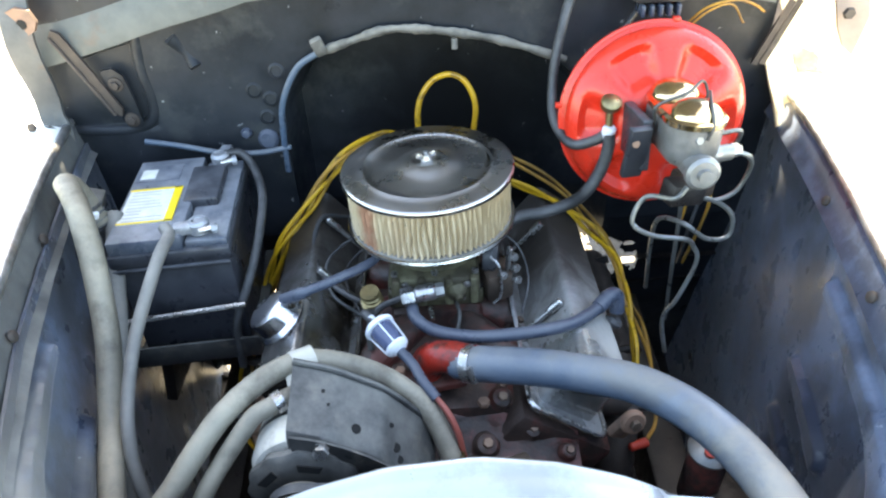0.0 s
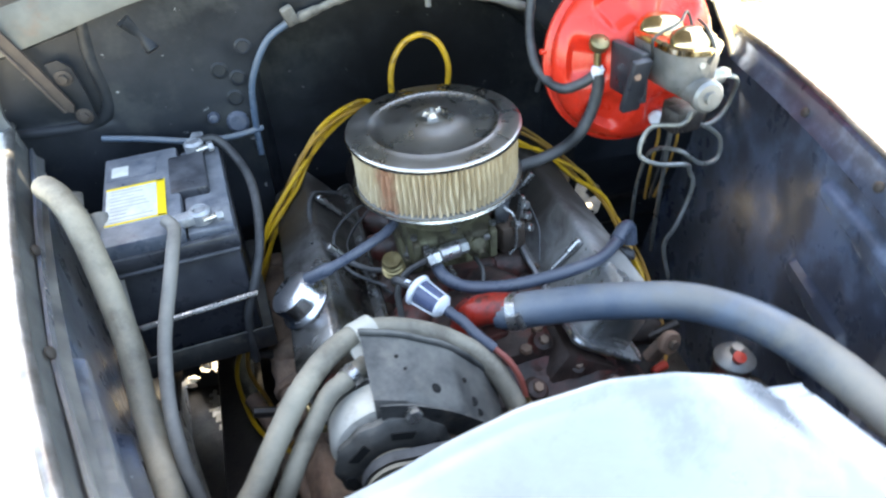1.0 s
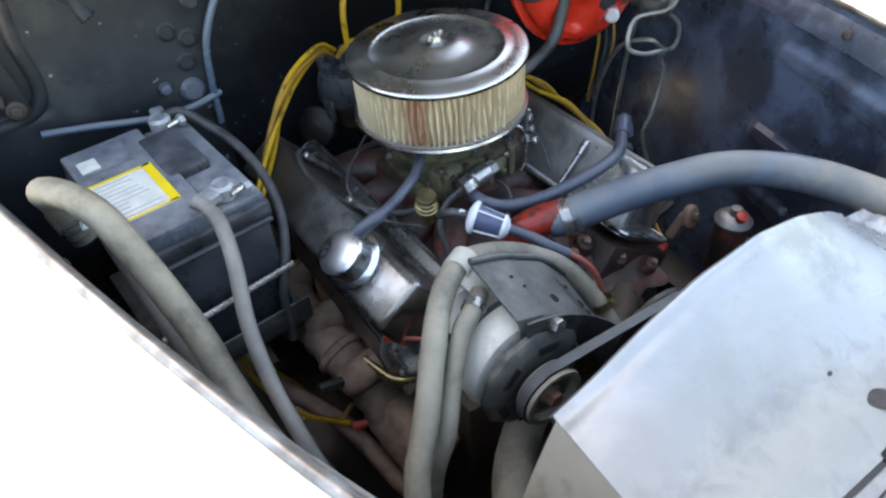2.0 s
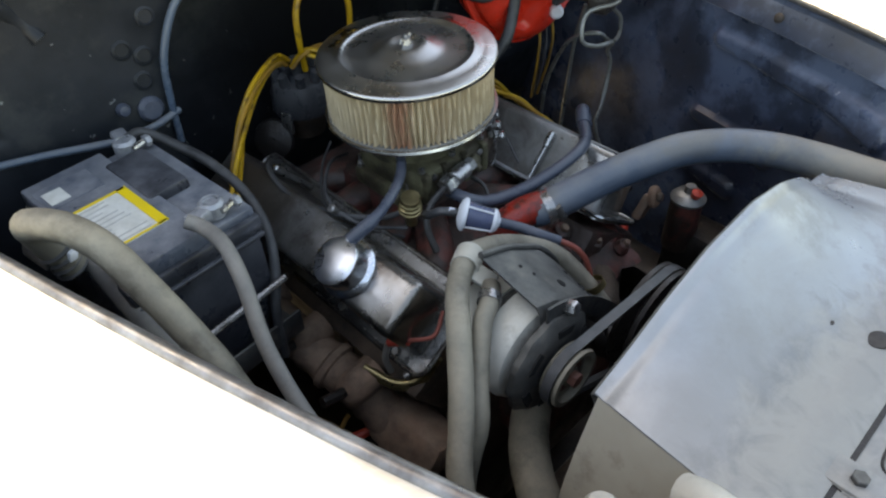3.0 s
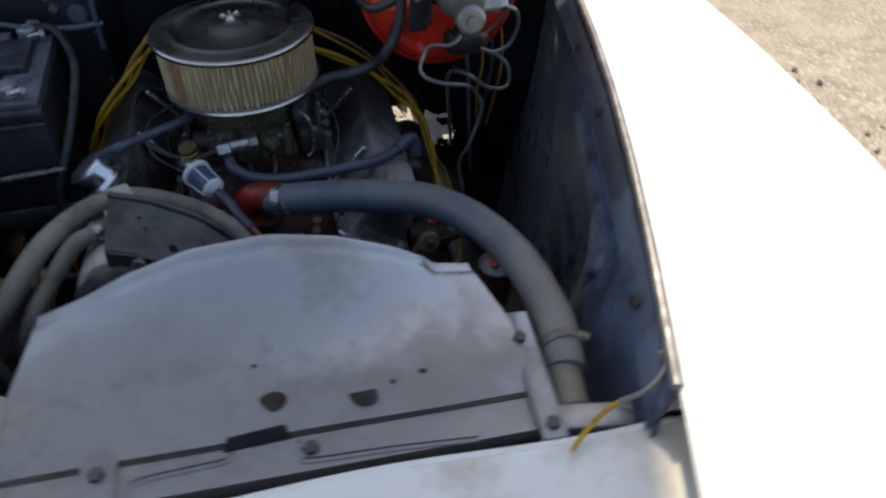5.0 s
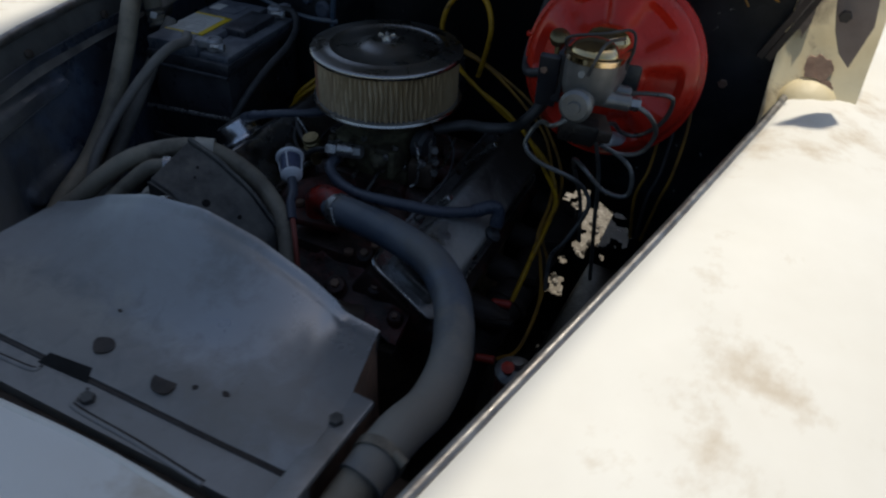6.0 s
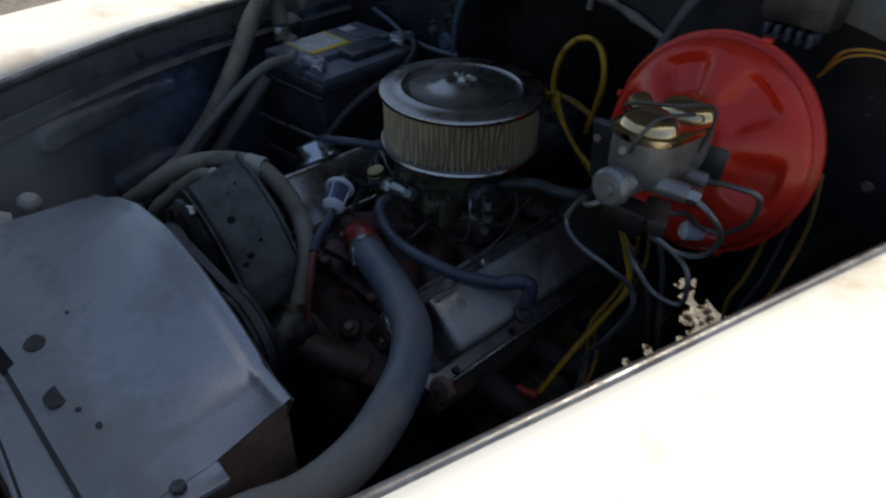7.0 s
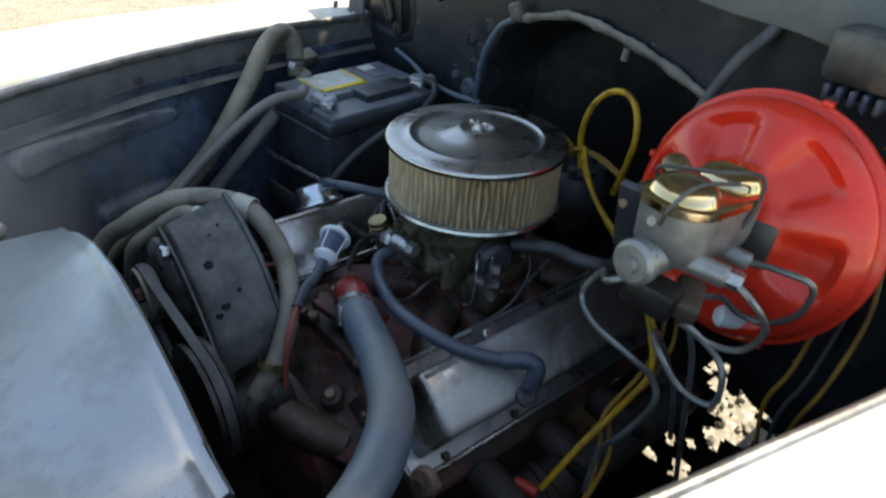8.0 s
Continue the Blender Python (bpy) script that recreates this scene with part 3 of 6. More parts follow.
def panel_with_hole():
    """The firewall: a pressed sheet with a deep arched recess behind the engine."""
    fw = thing("firewall", (0, 0.3, -0.5), "black painted steel firewall with an arched recess", "firewall", kind="structure")

    def arch(x):
        if x < -0.255 or x > 0.34:
            return -9.0
        return lerp(x, [(-0.255, -0.10), (-0.245, 0.0), (-0.21, 0.062), (-0.166, 0.09), (-0.09, 0.117), (-0.006, 0.121), (0.095, 0.10), (0.17, 0.078), (0.24, 0.04), (0.30, -0.02), (0.34, -0.12)])
    xs, zs = steps(-0.66, 0.665, 250), steps(0.20, -0.42, 140)

    def place(x, z):
        y = 0.245
        k = arch(x)
        if z < k:
            y += 0.13 * min(1.0, (k - z) / 0.035) * min(1.0, (x + 0.262) / 0.02, (0.35 - x) / 0.03)
        # shallow pressed panel round the hinge's foot on the battery side
        if x < -0.455:
            d = max(abs(x + 0.56) / 0.088, abs(z - 0.06) / 0.098)
            y += 0.008 * max(0.0, min(1.0, (1 - d) * 8))
        if z < -0.28:
            y += 0.35 * (-0.28 - z)
        t = max(0.0, min(1.0, (z + 0.03) / 0.06))
        x = min(x, 0.665 - 0.079 * t * t * (3 - 2 * t))
        return (x, y + 0.003 * noise.noise((x * 6, z * 6, 1)), z)
    def torn(bm, gaps, put):
        """Ragged openings, given as middle and reach, torn out of a sheet."""
        dead = []
        for f in bm.faces:
            a, b = put(f.calc_center_median())
            for ca, cb, ra, rb in gaps:
                if math.hypot((a - ca) / ra, (b - cb) / rb) + 0.7 * noise.noise((a * 55, b * 40, ca)) < 1.0:
                    dead.append(f)
                    break
        bmesh.ops.delete(bm, geom=dead, context="FACES")
        return bm
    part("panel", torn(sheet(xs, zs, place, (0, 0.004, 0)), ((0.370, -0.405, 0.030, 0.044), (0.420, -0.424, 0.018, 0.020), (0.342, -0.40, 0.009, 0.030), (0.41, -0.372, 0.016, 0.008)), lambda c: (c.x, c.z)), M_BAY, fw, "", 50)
    # toe board behind and below, with ragged gaps through which the ground shows
    toe = sheet(steps(-0.66, 0.66, 240), steps(-0.39, -0.95, 100), lambda x, z: (x, 0.29 + 0.25 * (-0.4 - z) + 0.006 * noise.noise((x * 9, z * 9, 2)), z))
    toe = torn(toe, ((0.374, -0.42, 0.045, 0.075), (0.420, -0.432, 0.022, 0.022), (0.335, -0.515, 0.015, 0.028), (0.302, -0.57, 0.009, 0.014), (0.292, -0.67, 0.020, 0.045), (0.22, -0.69, 0.018, 0.018), (0.26, -0.60, 0.012, 0.02),
                     (-0.312, -0.64, 0.026, 0.065), (-0.35, -0.52, 0.024, 0.045), (-0.302, -0.425, 0.020, 0.045), (-0.385, -0.64, 0.016, 0.03), (-0.51, -0.74, 0.02, 0.045), (-0.52, -0.57, 0.016, 0.02), (-0.31, -0.86, 0.02, 0.04), (-0.57, -0.80, 0.02, 0.035)),
               lambda c: (c.x, c.z))
    part("toe_board", toe, M_BAY, fw, "grimy black toe board with rusted gaps")
    sill = sheet(steps(-0.66, 0.66, 160), steps(0.275, 0.47, 24), lambda x, y: (x, y, -0.412))
    part("sill", torn(sill, ((0.365, 0.36, 0.075, 0.13), (-0.31, 0.40, 0.03, 0.06)), lambda c: (c.x, c.y)), M_DARK, fw)
    # added sheet that blocks the sunlit ground behind the toe board's gaps
    pan = sheet(steps(0.374, 0.70, 60), steps(0.31, 1.2, 120), lambda x, y: (x, y, -0.50 + 0.008 * noise.noise((x * 8, y * 8, 5))))
    part("floor_pan", torn(pan, ((0.450, 0.388, 0.015, 0.016), (0.485, 0.335, 0.010, 0.014)), lambda c: (c.x, c.y)), M_DARK, fw, "black sheet added behind the toe board, with ragged holes")
    # upper shelf that rises to the cowl
    part("cowl_shelf", sheet(steps(-0.66, 0.575, 30), steps(0, 1, 8), lambda x, k: (x, 0.232 + 0.16 * k * k, lerp(x, [(-0.66, 0.082), (-0.55, 0.108), (-0.277, 0.179), (0.0, 0.20), (0.30, 0.185), (0.66, 0.12)]) + 0.20 * k + 0.004 * noise.noise((x * 8, k * 3, 0))), (0, 0, 0.004)), M_SHELF, fw, "dusty grey-green cowl shelf")
    part("cowl_top", sheet(steps(-0.72, 0.72, 20), steps(0.43, 1.2, 8), lambda x, y: (x, y, 0.235 + 0.02 * (y - 0.43) - 0.16 * (x / 0.72) ** 2), (0, 0, -0.004)), M_WHITE, fw, "white painted cowl")
    for x, z in ((-0.251, 0.059), (-0.296, 0.026), (-0.282, -0.024), (-0.27, 0.009)):
        part("hole_plug", lathe([(0.014, 0), (0.014, 0.003), (0.010, 0.005), (0.009, 0.003), (0.001, 0.003)], (x, 0.247, z), (0, -1, 0.1), 18), M_BAY, fw)
    for x, z, r in ((-0.324, -0.052, 0.010), (-0.287, -0.066, 0.019)):
        part("grommet", lathe([(r, 0), (r, 0.006), (r * 0.7, 0.012), (0.001, 0.013)], (x, 0.245, z), (0, -1, 0.1), 18), M_BLUEH, fw, "blue-grey rubber grommet")
    for x, z in ((-0.512, -0.011), (-0.53, 0.05), (0.52, -0.03)):
        part("bolt", hexagon((x, 0.246, z), (0, -1, 0), 0.008, 0.006), M_RUST, fw)
    # worn raised edge of the pressed panel
    part("pressed_edge", tube([(-0.470, 0.2550, 0.135), (-0.475, 0.2540, 0.10), (-0.478, 0.2540, 0.065), (-0.474, 0.2540, 0.02), (-0.480, 0.2540, -0.014), (-0.507, 0.2540, -0.034), (-0.55, 0.2540, -0.038), (-0.625, 0.2550, -0.036)], 0.0115, 14, 5), M_BAY, fw, "worn blue-grey pressed edge")
    part("pressed_edge", tube([(-0.475, 0.2550, 0.13), (-0.50, 0.2540, 0.124), (-0.545, 0.2540, 0.113), (-0.60, 0.2550, 0.098)], 0.0110, 14, 5), M_BAY, fw, "worn blue-grey pressed edge")
    part("pressed_edge", tube([(-0.415, 0.246, 0.125), (-0.402, 0.2550, 0.105), (-0.392, 0.2550, 0.088), (-0.384, 0.247, 0.072)], 0.0110, 14, 5), M_BAY, fw)
    return fw


def hinge_pillar(side):
    p = thing("hood_hinge", (side * 0.63, 0.23, -0.06), "chipped cream cowl side with a faded brown hood arm" if side > 0 else "rusty hood hinge with a brown steel strut arm", "hinge", "hood hinges")
    if side > 0:
        # cowl side that slopes back behind the fender, and the arm that carries the hood
        part("cowl_side", sheet(steps(0, 1, 14), steps(-0.05, 0.22, 20), lambda k, z: (0.589 - 0.05 * (z + 0.04) + (0.13 + 0.1 * z) * k, 0.165 + 0.95 * (z + 0.04) + 0.010 * math.sin(k * 5) + 0.006 * noise.noise((k * 4, z * 20, 3)), z), (0, 0.004, -0.004)), M_CREAM, p, "chipped cream paint over rust")
        part("foot", lathe([(0.046, -0.02), (0.044, 0.004), (0.036, 0.014), (0.020, 0.020), (0.003, 0.022)], (0.652, 0.198, -0.012), (0, -0.55, 0.83), 24), M_CREAM, p)
        arm = [(0.680, 0.067), (0.660, 0.085), (0.644, 0.115), (0.634, 0.145), (0.612, 0.24), (0.606, 0.275), (0.646, 0.285), (0.668, 0.25), (0.690, 0.13)]
        part("strut_arm", slab(arm, 0, 0.007, None, lambda x, z, d: (x, 0.158 + d + 0.35 * max(0, z - 0.15), z)), M_ARM, p, "faded brown steel arm")
        part("bolt", hexagon((0.648, 0.150, 0.14), (0, -1, 0), 0.009, 0.008), M_STRUT, p)
        rng = random.Random(21)
        for cx, cz, rx, rz, m_ in ((0.605, 0.112, 0.016, 0.046, M_STRUT), (0.597, 0.145, 0.014, 0.018, M_STRUT), (0.650, 0.034, 0.022, 0.016, M_RUST), (0.668, 0.012, 0.012, 0.010, M_RUST)):
            poly = [(cx + rx * math.cos(a) * k, cz + rz * math.sin(a) * k) for a in steps(0, 2 * math.pi, 23)[:-1] for k in (rng.uniform(0.78, 1.12),)]
            part("rust_patch", slab(poly, -0.0035, 0.001, None, lambda x, z, d: (x, 0.166 + 0.95 * (z + 0.04) + d - 0.004, z)), m_, p, "ragged rust patch where the paint has gone")
        # check strap that leans in the dark corner of the firewall
        for dx in (0.0, 0.013):
            part("check_strap", slab([(0.597 + dx, 0.140), (0.606 + dx, 0.136), (0.566 + dx, 0.030), (0.556 + dx, 0.034)], 0, 0.005, None, lambda x, z, d: (x, 0.228 + d, z)), M_STRUT, p, "dark brown strap")
        return
    part("plate", sheet(steps(0, 0.45, 8), steps(-0.05, 0.24, 12), lambda k, z: (-(0.612 + 0.075 * k + 0.01 * (z > 0.02) - 0.08 * max(0, z - 0.02) * (1 - k)), 0.215 - 0.03 * k + 0.01 * math.sin(z * 30), z - 0.02), (0, 0.006, 0)), M_LEDGE, p, "dusty grey side plate")
    part("foot", lathe([(0.036, 0), (0.034, 0.012), (0.022, 0.022), (0.004, 0.026)], (-0.650, 0.195, -0.035), (0.2, -1, 0.6), 20), M_STRUT, p)
    lay = lambda y0: (lambda x, z, d: (x, y0 + d, z))
    strap = [(-0.600, 0.140), (-0.592, 0.152), (-0.580, 0.146), (-0.548, 0.078), (-0.520, 0.012), (-0.524, 0.000), (-0.536, 0.004), (-0.566, 0.072)]
    part("strut_arm", slab(strap, 0, 0.006, None, lay(0.226)), M_STRUT, p, "dark brown steel strut arm")
    part("strut_edge", tube([(-0.598, 0.225, 0.140), (-0.565, 0.225, 0.071), (-0.535, 0.225, 0.003)], 0.003, 8, 4), M_STRUT, p)
    foot = [(-0.540, 0.078), (-0.520, 0.082), (-0.505, 0.068), (-0.498, 0.020), (-0.496, -0.018), (-0.506, -0.028), (-0.522, -0.026), (-0.530, -0.008), (-0.536, 0.030)]
    part("foot_plate", slab(foot, 0, 0.005, None, lay(0.234)), M_BAY, p, "worn black foot plate")
    for x, z in ((-0.521, 0.054), (-0.513, -0.011)):
        part("washer", lathe([(0.013, 0), (0.0125, 0.002), (0.007, 0.003), (0.001, 0.003)], (x, 0.234, z), (0, -1, 0), 18), M_STRUT, p)
        part("bolt", hexagon((x, 0.232, z), (0, -1, 0), 0.0075, 0.006), M_STRUT, p)
    tab = [(-0.640, 0.140), (-0.622, 0.150), (-0.604, 0.158), (-0.596, 0.172), (-0.602, 0.190), (-0.622, 0.196), (-0.642, 0.188)]
    part("bracket", slab(tab, 0, 0.008, None, lay(0.205)), M_RUST, p, "rusty bracket with a bolt hole")
    part("hole", lathe([(0.008, 0), (0.0078, 0.001), (0.0005, 0.0012)], (-0.619, 0.2052, 0.170), (0, -1, 0), 16), M_HOLE, p)
    part("bolt", hexagon((-0.655, 0.18, 0.01), (0, -1, 0.3), 0.008, 0.006), M_STRUT, p)


def hood():
    """The hood, propped open behind the bay."""
    h = thing("hood", (0, 0.42, 0.22), "white car hood standing open over the bay", "hood", kind="structure")

    def place(s, k):
        a = radians(62)
        w = edge(0.313 - 0.98 * k)[0] + (0.004 if k > 0.2 else -0.03)
        return Vector((s * w, 0.44 - k * math.cos(a) + 0.03 * (1 - s * s) * math.sin(a), 0.22 + k * math.sin(a) + 0.05 * (1 - s * s)))
    part("skin", sheet(steps(-1, 1, 24), steps(0, 1.3, 24), place, (0, 0.006, 0.003)), M_HOOD, h, "dark grey hood underside")
    for s in (-0.55, 0.55):
        part("stiffener", tube([place(s, k) + Vector((0, -0.012, -0.01)) for k in steps(0.05, 1.22, 8)], 0.018, 8, 3), M_HOOD, h)


def nose():
    n = thing("nose_panel", (0, -1.0, -0.5), "dull white painted front panel with raised pressings", "car panel", kind="structure")

    def place(x, y):
        k = (-0.752 - y)
        z = -0.088 - 0.10 * k * k - 0.05 * k
        r = math.exp(-((x - 0.10) / 0.05) ** 2) * 0.010 + math.exp(-((x + 0.2) / 0.05) ** 2) * 0.008
        z += r * min(1, k / 0.05) + 0.03 * max(0, abs(x) - 0.25)
        if y < -1.25:
            z -= (-1.25 - y) * 2.0
        return (x * (1 - 0.12 * max(0, k - 0.1)), y + 0.004 * math.sin(x * 14), z)
    part("skin", sheet(steps(-0.41, 0.41, 50), steps(-0.752, -1.5, 30), place, (0, 0, -0.003)), M_WHITE, n)
    part("lip", tube([(x, -0.753 + 0.004 * math.sin(x * 14), place(x, -0.752)[2] - 0.002) for x in steps(-0.40, 0.40, 14)], 0.004, 8, 3), M_WHITE, n)
    part("front_wall", sheet(steps(-0.44, 0.44, 12), steps(-0.11, -0.75, 6), lambda x, z: (x, -0.762, z), (0, -0.003, 0)), M_BAY, n, "black inside of the front panel")
    part("slot", box((-0.16, -0.90, -0.098), (0.06, 0.02, 0.004), (0, 0, 8), 0.002), M_GREASE, n)
    n.location.z -= 0.011


def radiator():
    s = thing("fan_shroud", (0.03, -0.6, -0.35), "dusty grey sheet-metal fan shroud with stains", "fan shroud")
    arc = [(-0.225, -0.083), (-0.17, -0.062), (-0.12, -0.036), (-0.05, -0.013), (0.03, -0.005), (0.105, -0.018), (0.167, -0.045), (0.212, -0.072), (0.216, -0.080), (0.28, -0.092)]
    left = [(-0.688, -0.226), (-0.61, -0.228), (-0.50, -0.220)]

    def top(k, y):
        x0 = lerp(y, left)
        x1 = lerp(y, [(-0.688, 0.284), (-0.595, 0.284), (-0.50, 0.262)])
        x = x0 + (x1 - x0) * k
        t = max(0.0, min(1.0, (y + 0.655) / 0.155))
        t = t * t * (1.5 - 0.5 * t)
        xr = -0.225 + 0.487 * k
        z = -0.084 - 0.009 * max(0, (-0.655 - y) / 0.033) + (lerp(xr, arc) + 0.084) * t
        if y > -0.512:
            z += 0.0025 * ((y + 0.512) / 0.016) ** 2 - 0.002 * t
        return Vector((x, y, z + 0.0015 * noise.noise((x * 14, y * 14, 4))))
    part("top_panel", sheet(steps(0, 1, 44), steps(-0.688, -0.513, 24) + [-0.509, -0.506, -0.503, -0.500, -0.498, -0.496], top, (0, 0, -0.0025)), M_SHROUD, s, "stained and dusty grey top panel", 60)
    part("rear_lip", tube([top(k, -0.496) + Vector((0, 0.001, -0.004)) for k in steps(0, 0.9, 16)], 0.0025, 8, 3), M_PLATE, s)
    part("rear_skirt", sheet(steps(0, 1, 30), steps(0, 1, 5), lambda k, d: top(k, -0.496) + Vector((0, 0.004 - 0.02 * d, -0.006 - 0.035 * d)), (0, -0.002, 0)), M_PLATE, s)
    part("side_skirt", sheet(steps(-0.688, -0.50, 10), steps(0, 1, 8), lambda y, d: (lerp(y, left) - 0.045 * math.sin(d * 1.5), y, -0.086 - 0.17 * d), (0.0025, 0, 0)), M_SKIRT, s, "dusty tan side of the shroud")
    part("side_skirt", sheet(steps(-0.688, -0.50, 10), steps(0, 1, 8), lambda y, d: (lerp(y, [(-0.688, 0.284), (-0.6, 0.283), (-0.5, 0.260)]) + 0.006 * d, y, -0.094 - 0.20 * d), (-0.0025, 0, 0)), M_RUST, s, "rusty brown side of the shroud")
    for x, y, rx, ry in ((0.025, -0.654, 0.0115, 0.011), (0.112, -0.662, 0.0155, 0.0165), (0.144, -0.655, 0.0028, 0.003), (0.176, -0.648, 0.0045, 0.003), (0.008, -0.614, 0.0025, 0.002)):
        bm = bmesh.new()
        poly = [(x + rx * math.cos(a) * (1 + 0.16 * math.sin(2 * a + x * 90)), y + ry * math.sin(a) * (1 + 0.18 * math.cos(a + x * 50))) for a in steps(0, 2 * math.pi, 29)[:-1]]
        z = top((x + 0.226) / 0.49, y).z
        slab(poly, z - 0.0012, z + 0.0007, bm)
        part("oil_spot", bm, M_OIL, s, "dried dark oil spot")
    # front rail
    rail = [(-0.30, -0.692), (-0.026, -0.692), (-0.020, -0.688), (0.034, -0.686), (0.040, -0.692), (0.30, -0.692), (0.30, -0.731), (-0.30, -0.731)]
    part("front_rail", slab(rail, -0.112, -0.0955), M_SHROUD, s, "dusty pressed-steel radiator rail")
    part("rail_groove", box((0.03, -0.690, -0.097), (0.50, 0.006, 0.006)), M_DARK, s)
    part("slot", slab([(-0.024, -0.697), (-0.020, -0.684), (0.034, -0.680), (0.040, -0.694)], -0.0972, -0.0926, None, lambda x, y, z: (x, y, z + 0.27 * (y + 0.69))), M_HOLE, s, "black slot")
    for run in ([(0.046, -0.698), (0.047, -0.712), (0.056, -0.719), (0.13, -0.722), (0.215, -0.728)], [(-0.110, -0.730), (-0.107, -0.718), (-0.097, -0.709), (-0.055, -0.706), (-0.022, -0.704), (-0.016, -0.698)], [(-0.148, -0.693), (-0.149, -0.730)], [(-0.117, -0.693), (-0.117, -0.730)]):
        # dark tubes draw the shade in the pressings' creases
        part("pressing_edge", tube([(x, y, -0.0955) for x, y in run], 0.0015, 6, 4), M_DARK, s)
        part("pressing_fold", tube([(x, y - 0.0032, -0.0958) for x, y in run], 0.0026, 8, 4), M_SHROUD, s)
    part("tab", box((-0.133, -0.708, -0.093), (0.032, 0.06, 0.006), (0, 0, 0), 0.002), M_SHROUD, s)
    part("bracket", box((0.290, -0.668, -0.090), (0.026, 0.165, 0.010), (0, 0, -3), 0.003), M_SHROUD, s, "light grey side bracket")
    part("bracket", tube([(-0.249, -0.715, -0.096), (-0.247, -0.67, -0.088), (-0.243, -0.63, -0.086), (-0.241, -0.606, -0.098)], 0.019, 14, 5), M_PALE, s, "pale rounded side bracket")
    for p in ((0.057, -0.709, -0.0955), (-0.133, -0.702, -0.090), (0.287, -0.735, -0.085), (0.287, -0.625, -0.085), (-0.245, -0.65, -0.0685)):
        part("bolt", hexagon(p, (0, 0, 1), 0.0075, 0.006), M_PLATE if p[0] > -0.2 else M_STEEL, s, "dull grey bolt head")
    r = thing("radiator", (0.02, -0.70, -0.62), "old black radiator core below the shroud", "radiator")
    part("core", box((0.02, -0.715, -0.36), (0.52, 0.05, 0.44), (0, 0, 0), 0.004), M_GREASE, r)
    part("tank", box((0.02, -0.712, -0.132), (0.56, 0.055, 0.035), (0, 0, 0), 0.012), M_GREASE, r)
    part("inlet_neck", rod((0.335, -0.60, -0.105), (0.324, -0.70, -0.125), 0.021, bevel=0.002), M_KHAKI, r)
    for ob in (s, r):
        ob.location.z -= 0.0145
    # closing panels beside the radiator
    for side in (-1, 1):
        w = thing("radiator_support", (side * 0.35, -0.72, -0.6), "dark painted radiator support panel", "car panel", "radiator supports", "structure")
        part("panel", box((side * 0.375, -0.735, -0.40), (0.15, 0.01, 0.56), (0, 0, 0), 0.003), M_BAY, w)
        part("flange", box((side * 0.34, -0.725, -0.118), (0.10, 0.03, 0.012), (0, 0, side * -8), 0.004), M_SHROUD if side > 0 else M_PLATE, w)
    c = thing("filler_neck", (-0.285, -0.645, -0.16), "pale hexagonal cap on the radiator's filler neck", "radiator cap")
    part("cap", hexagon((-0.283, -0.665, -0.110), (-0.1, -0.25, 1), 0.024, 0.020), M_PALE, c)
    part("cap_top", rod((-0.285, -0.670, -0.090), (-0.286, -0.672, -0.083), 0.014, bevel=0.002), M_PALE, c)
    part("neck", rod((-0.28, -0.66, -0.16), (-0.283, -0.664, -0.110), 0.017), M_PLATE, c)
    c = thing("pipe_stub", (-0.30, -0.585, -0.22), "short pale upright pipe stub", "pipe")
    part("pipe", lathe([(0.014, 0), (0.014, 0.075), (0.016, 0.078), (0.016, 0.086), (0.011, 0.092), (0.001, 0.093)], (-0.305, -0.58, -0.20), (0.09, 0.18, 0.85), 20), M_PALE, c)
    part("ring", rod((-0.304, -0.578, -0.185), (-0.303, -0.575, -0.172), 0.017, bevel=0.002), M_PALE, c)


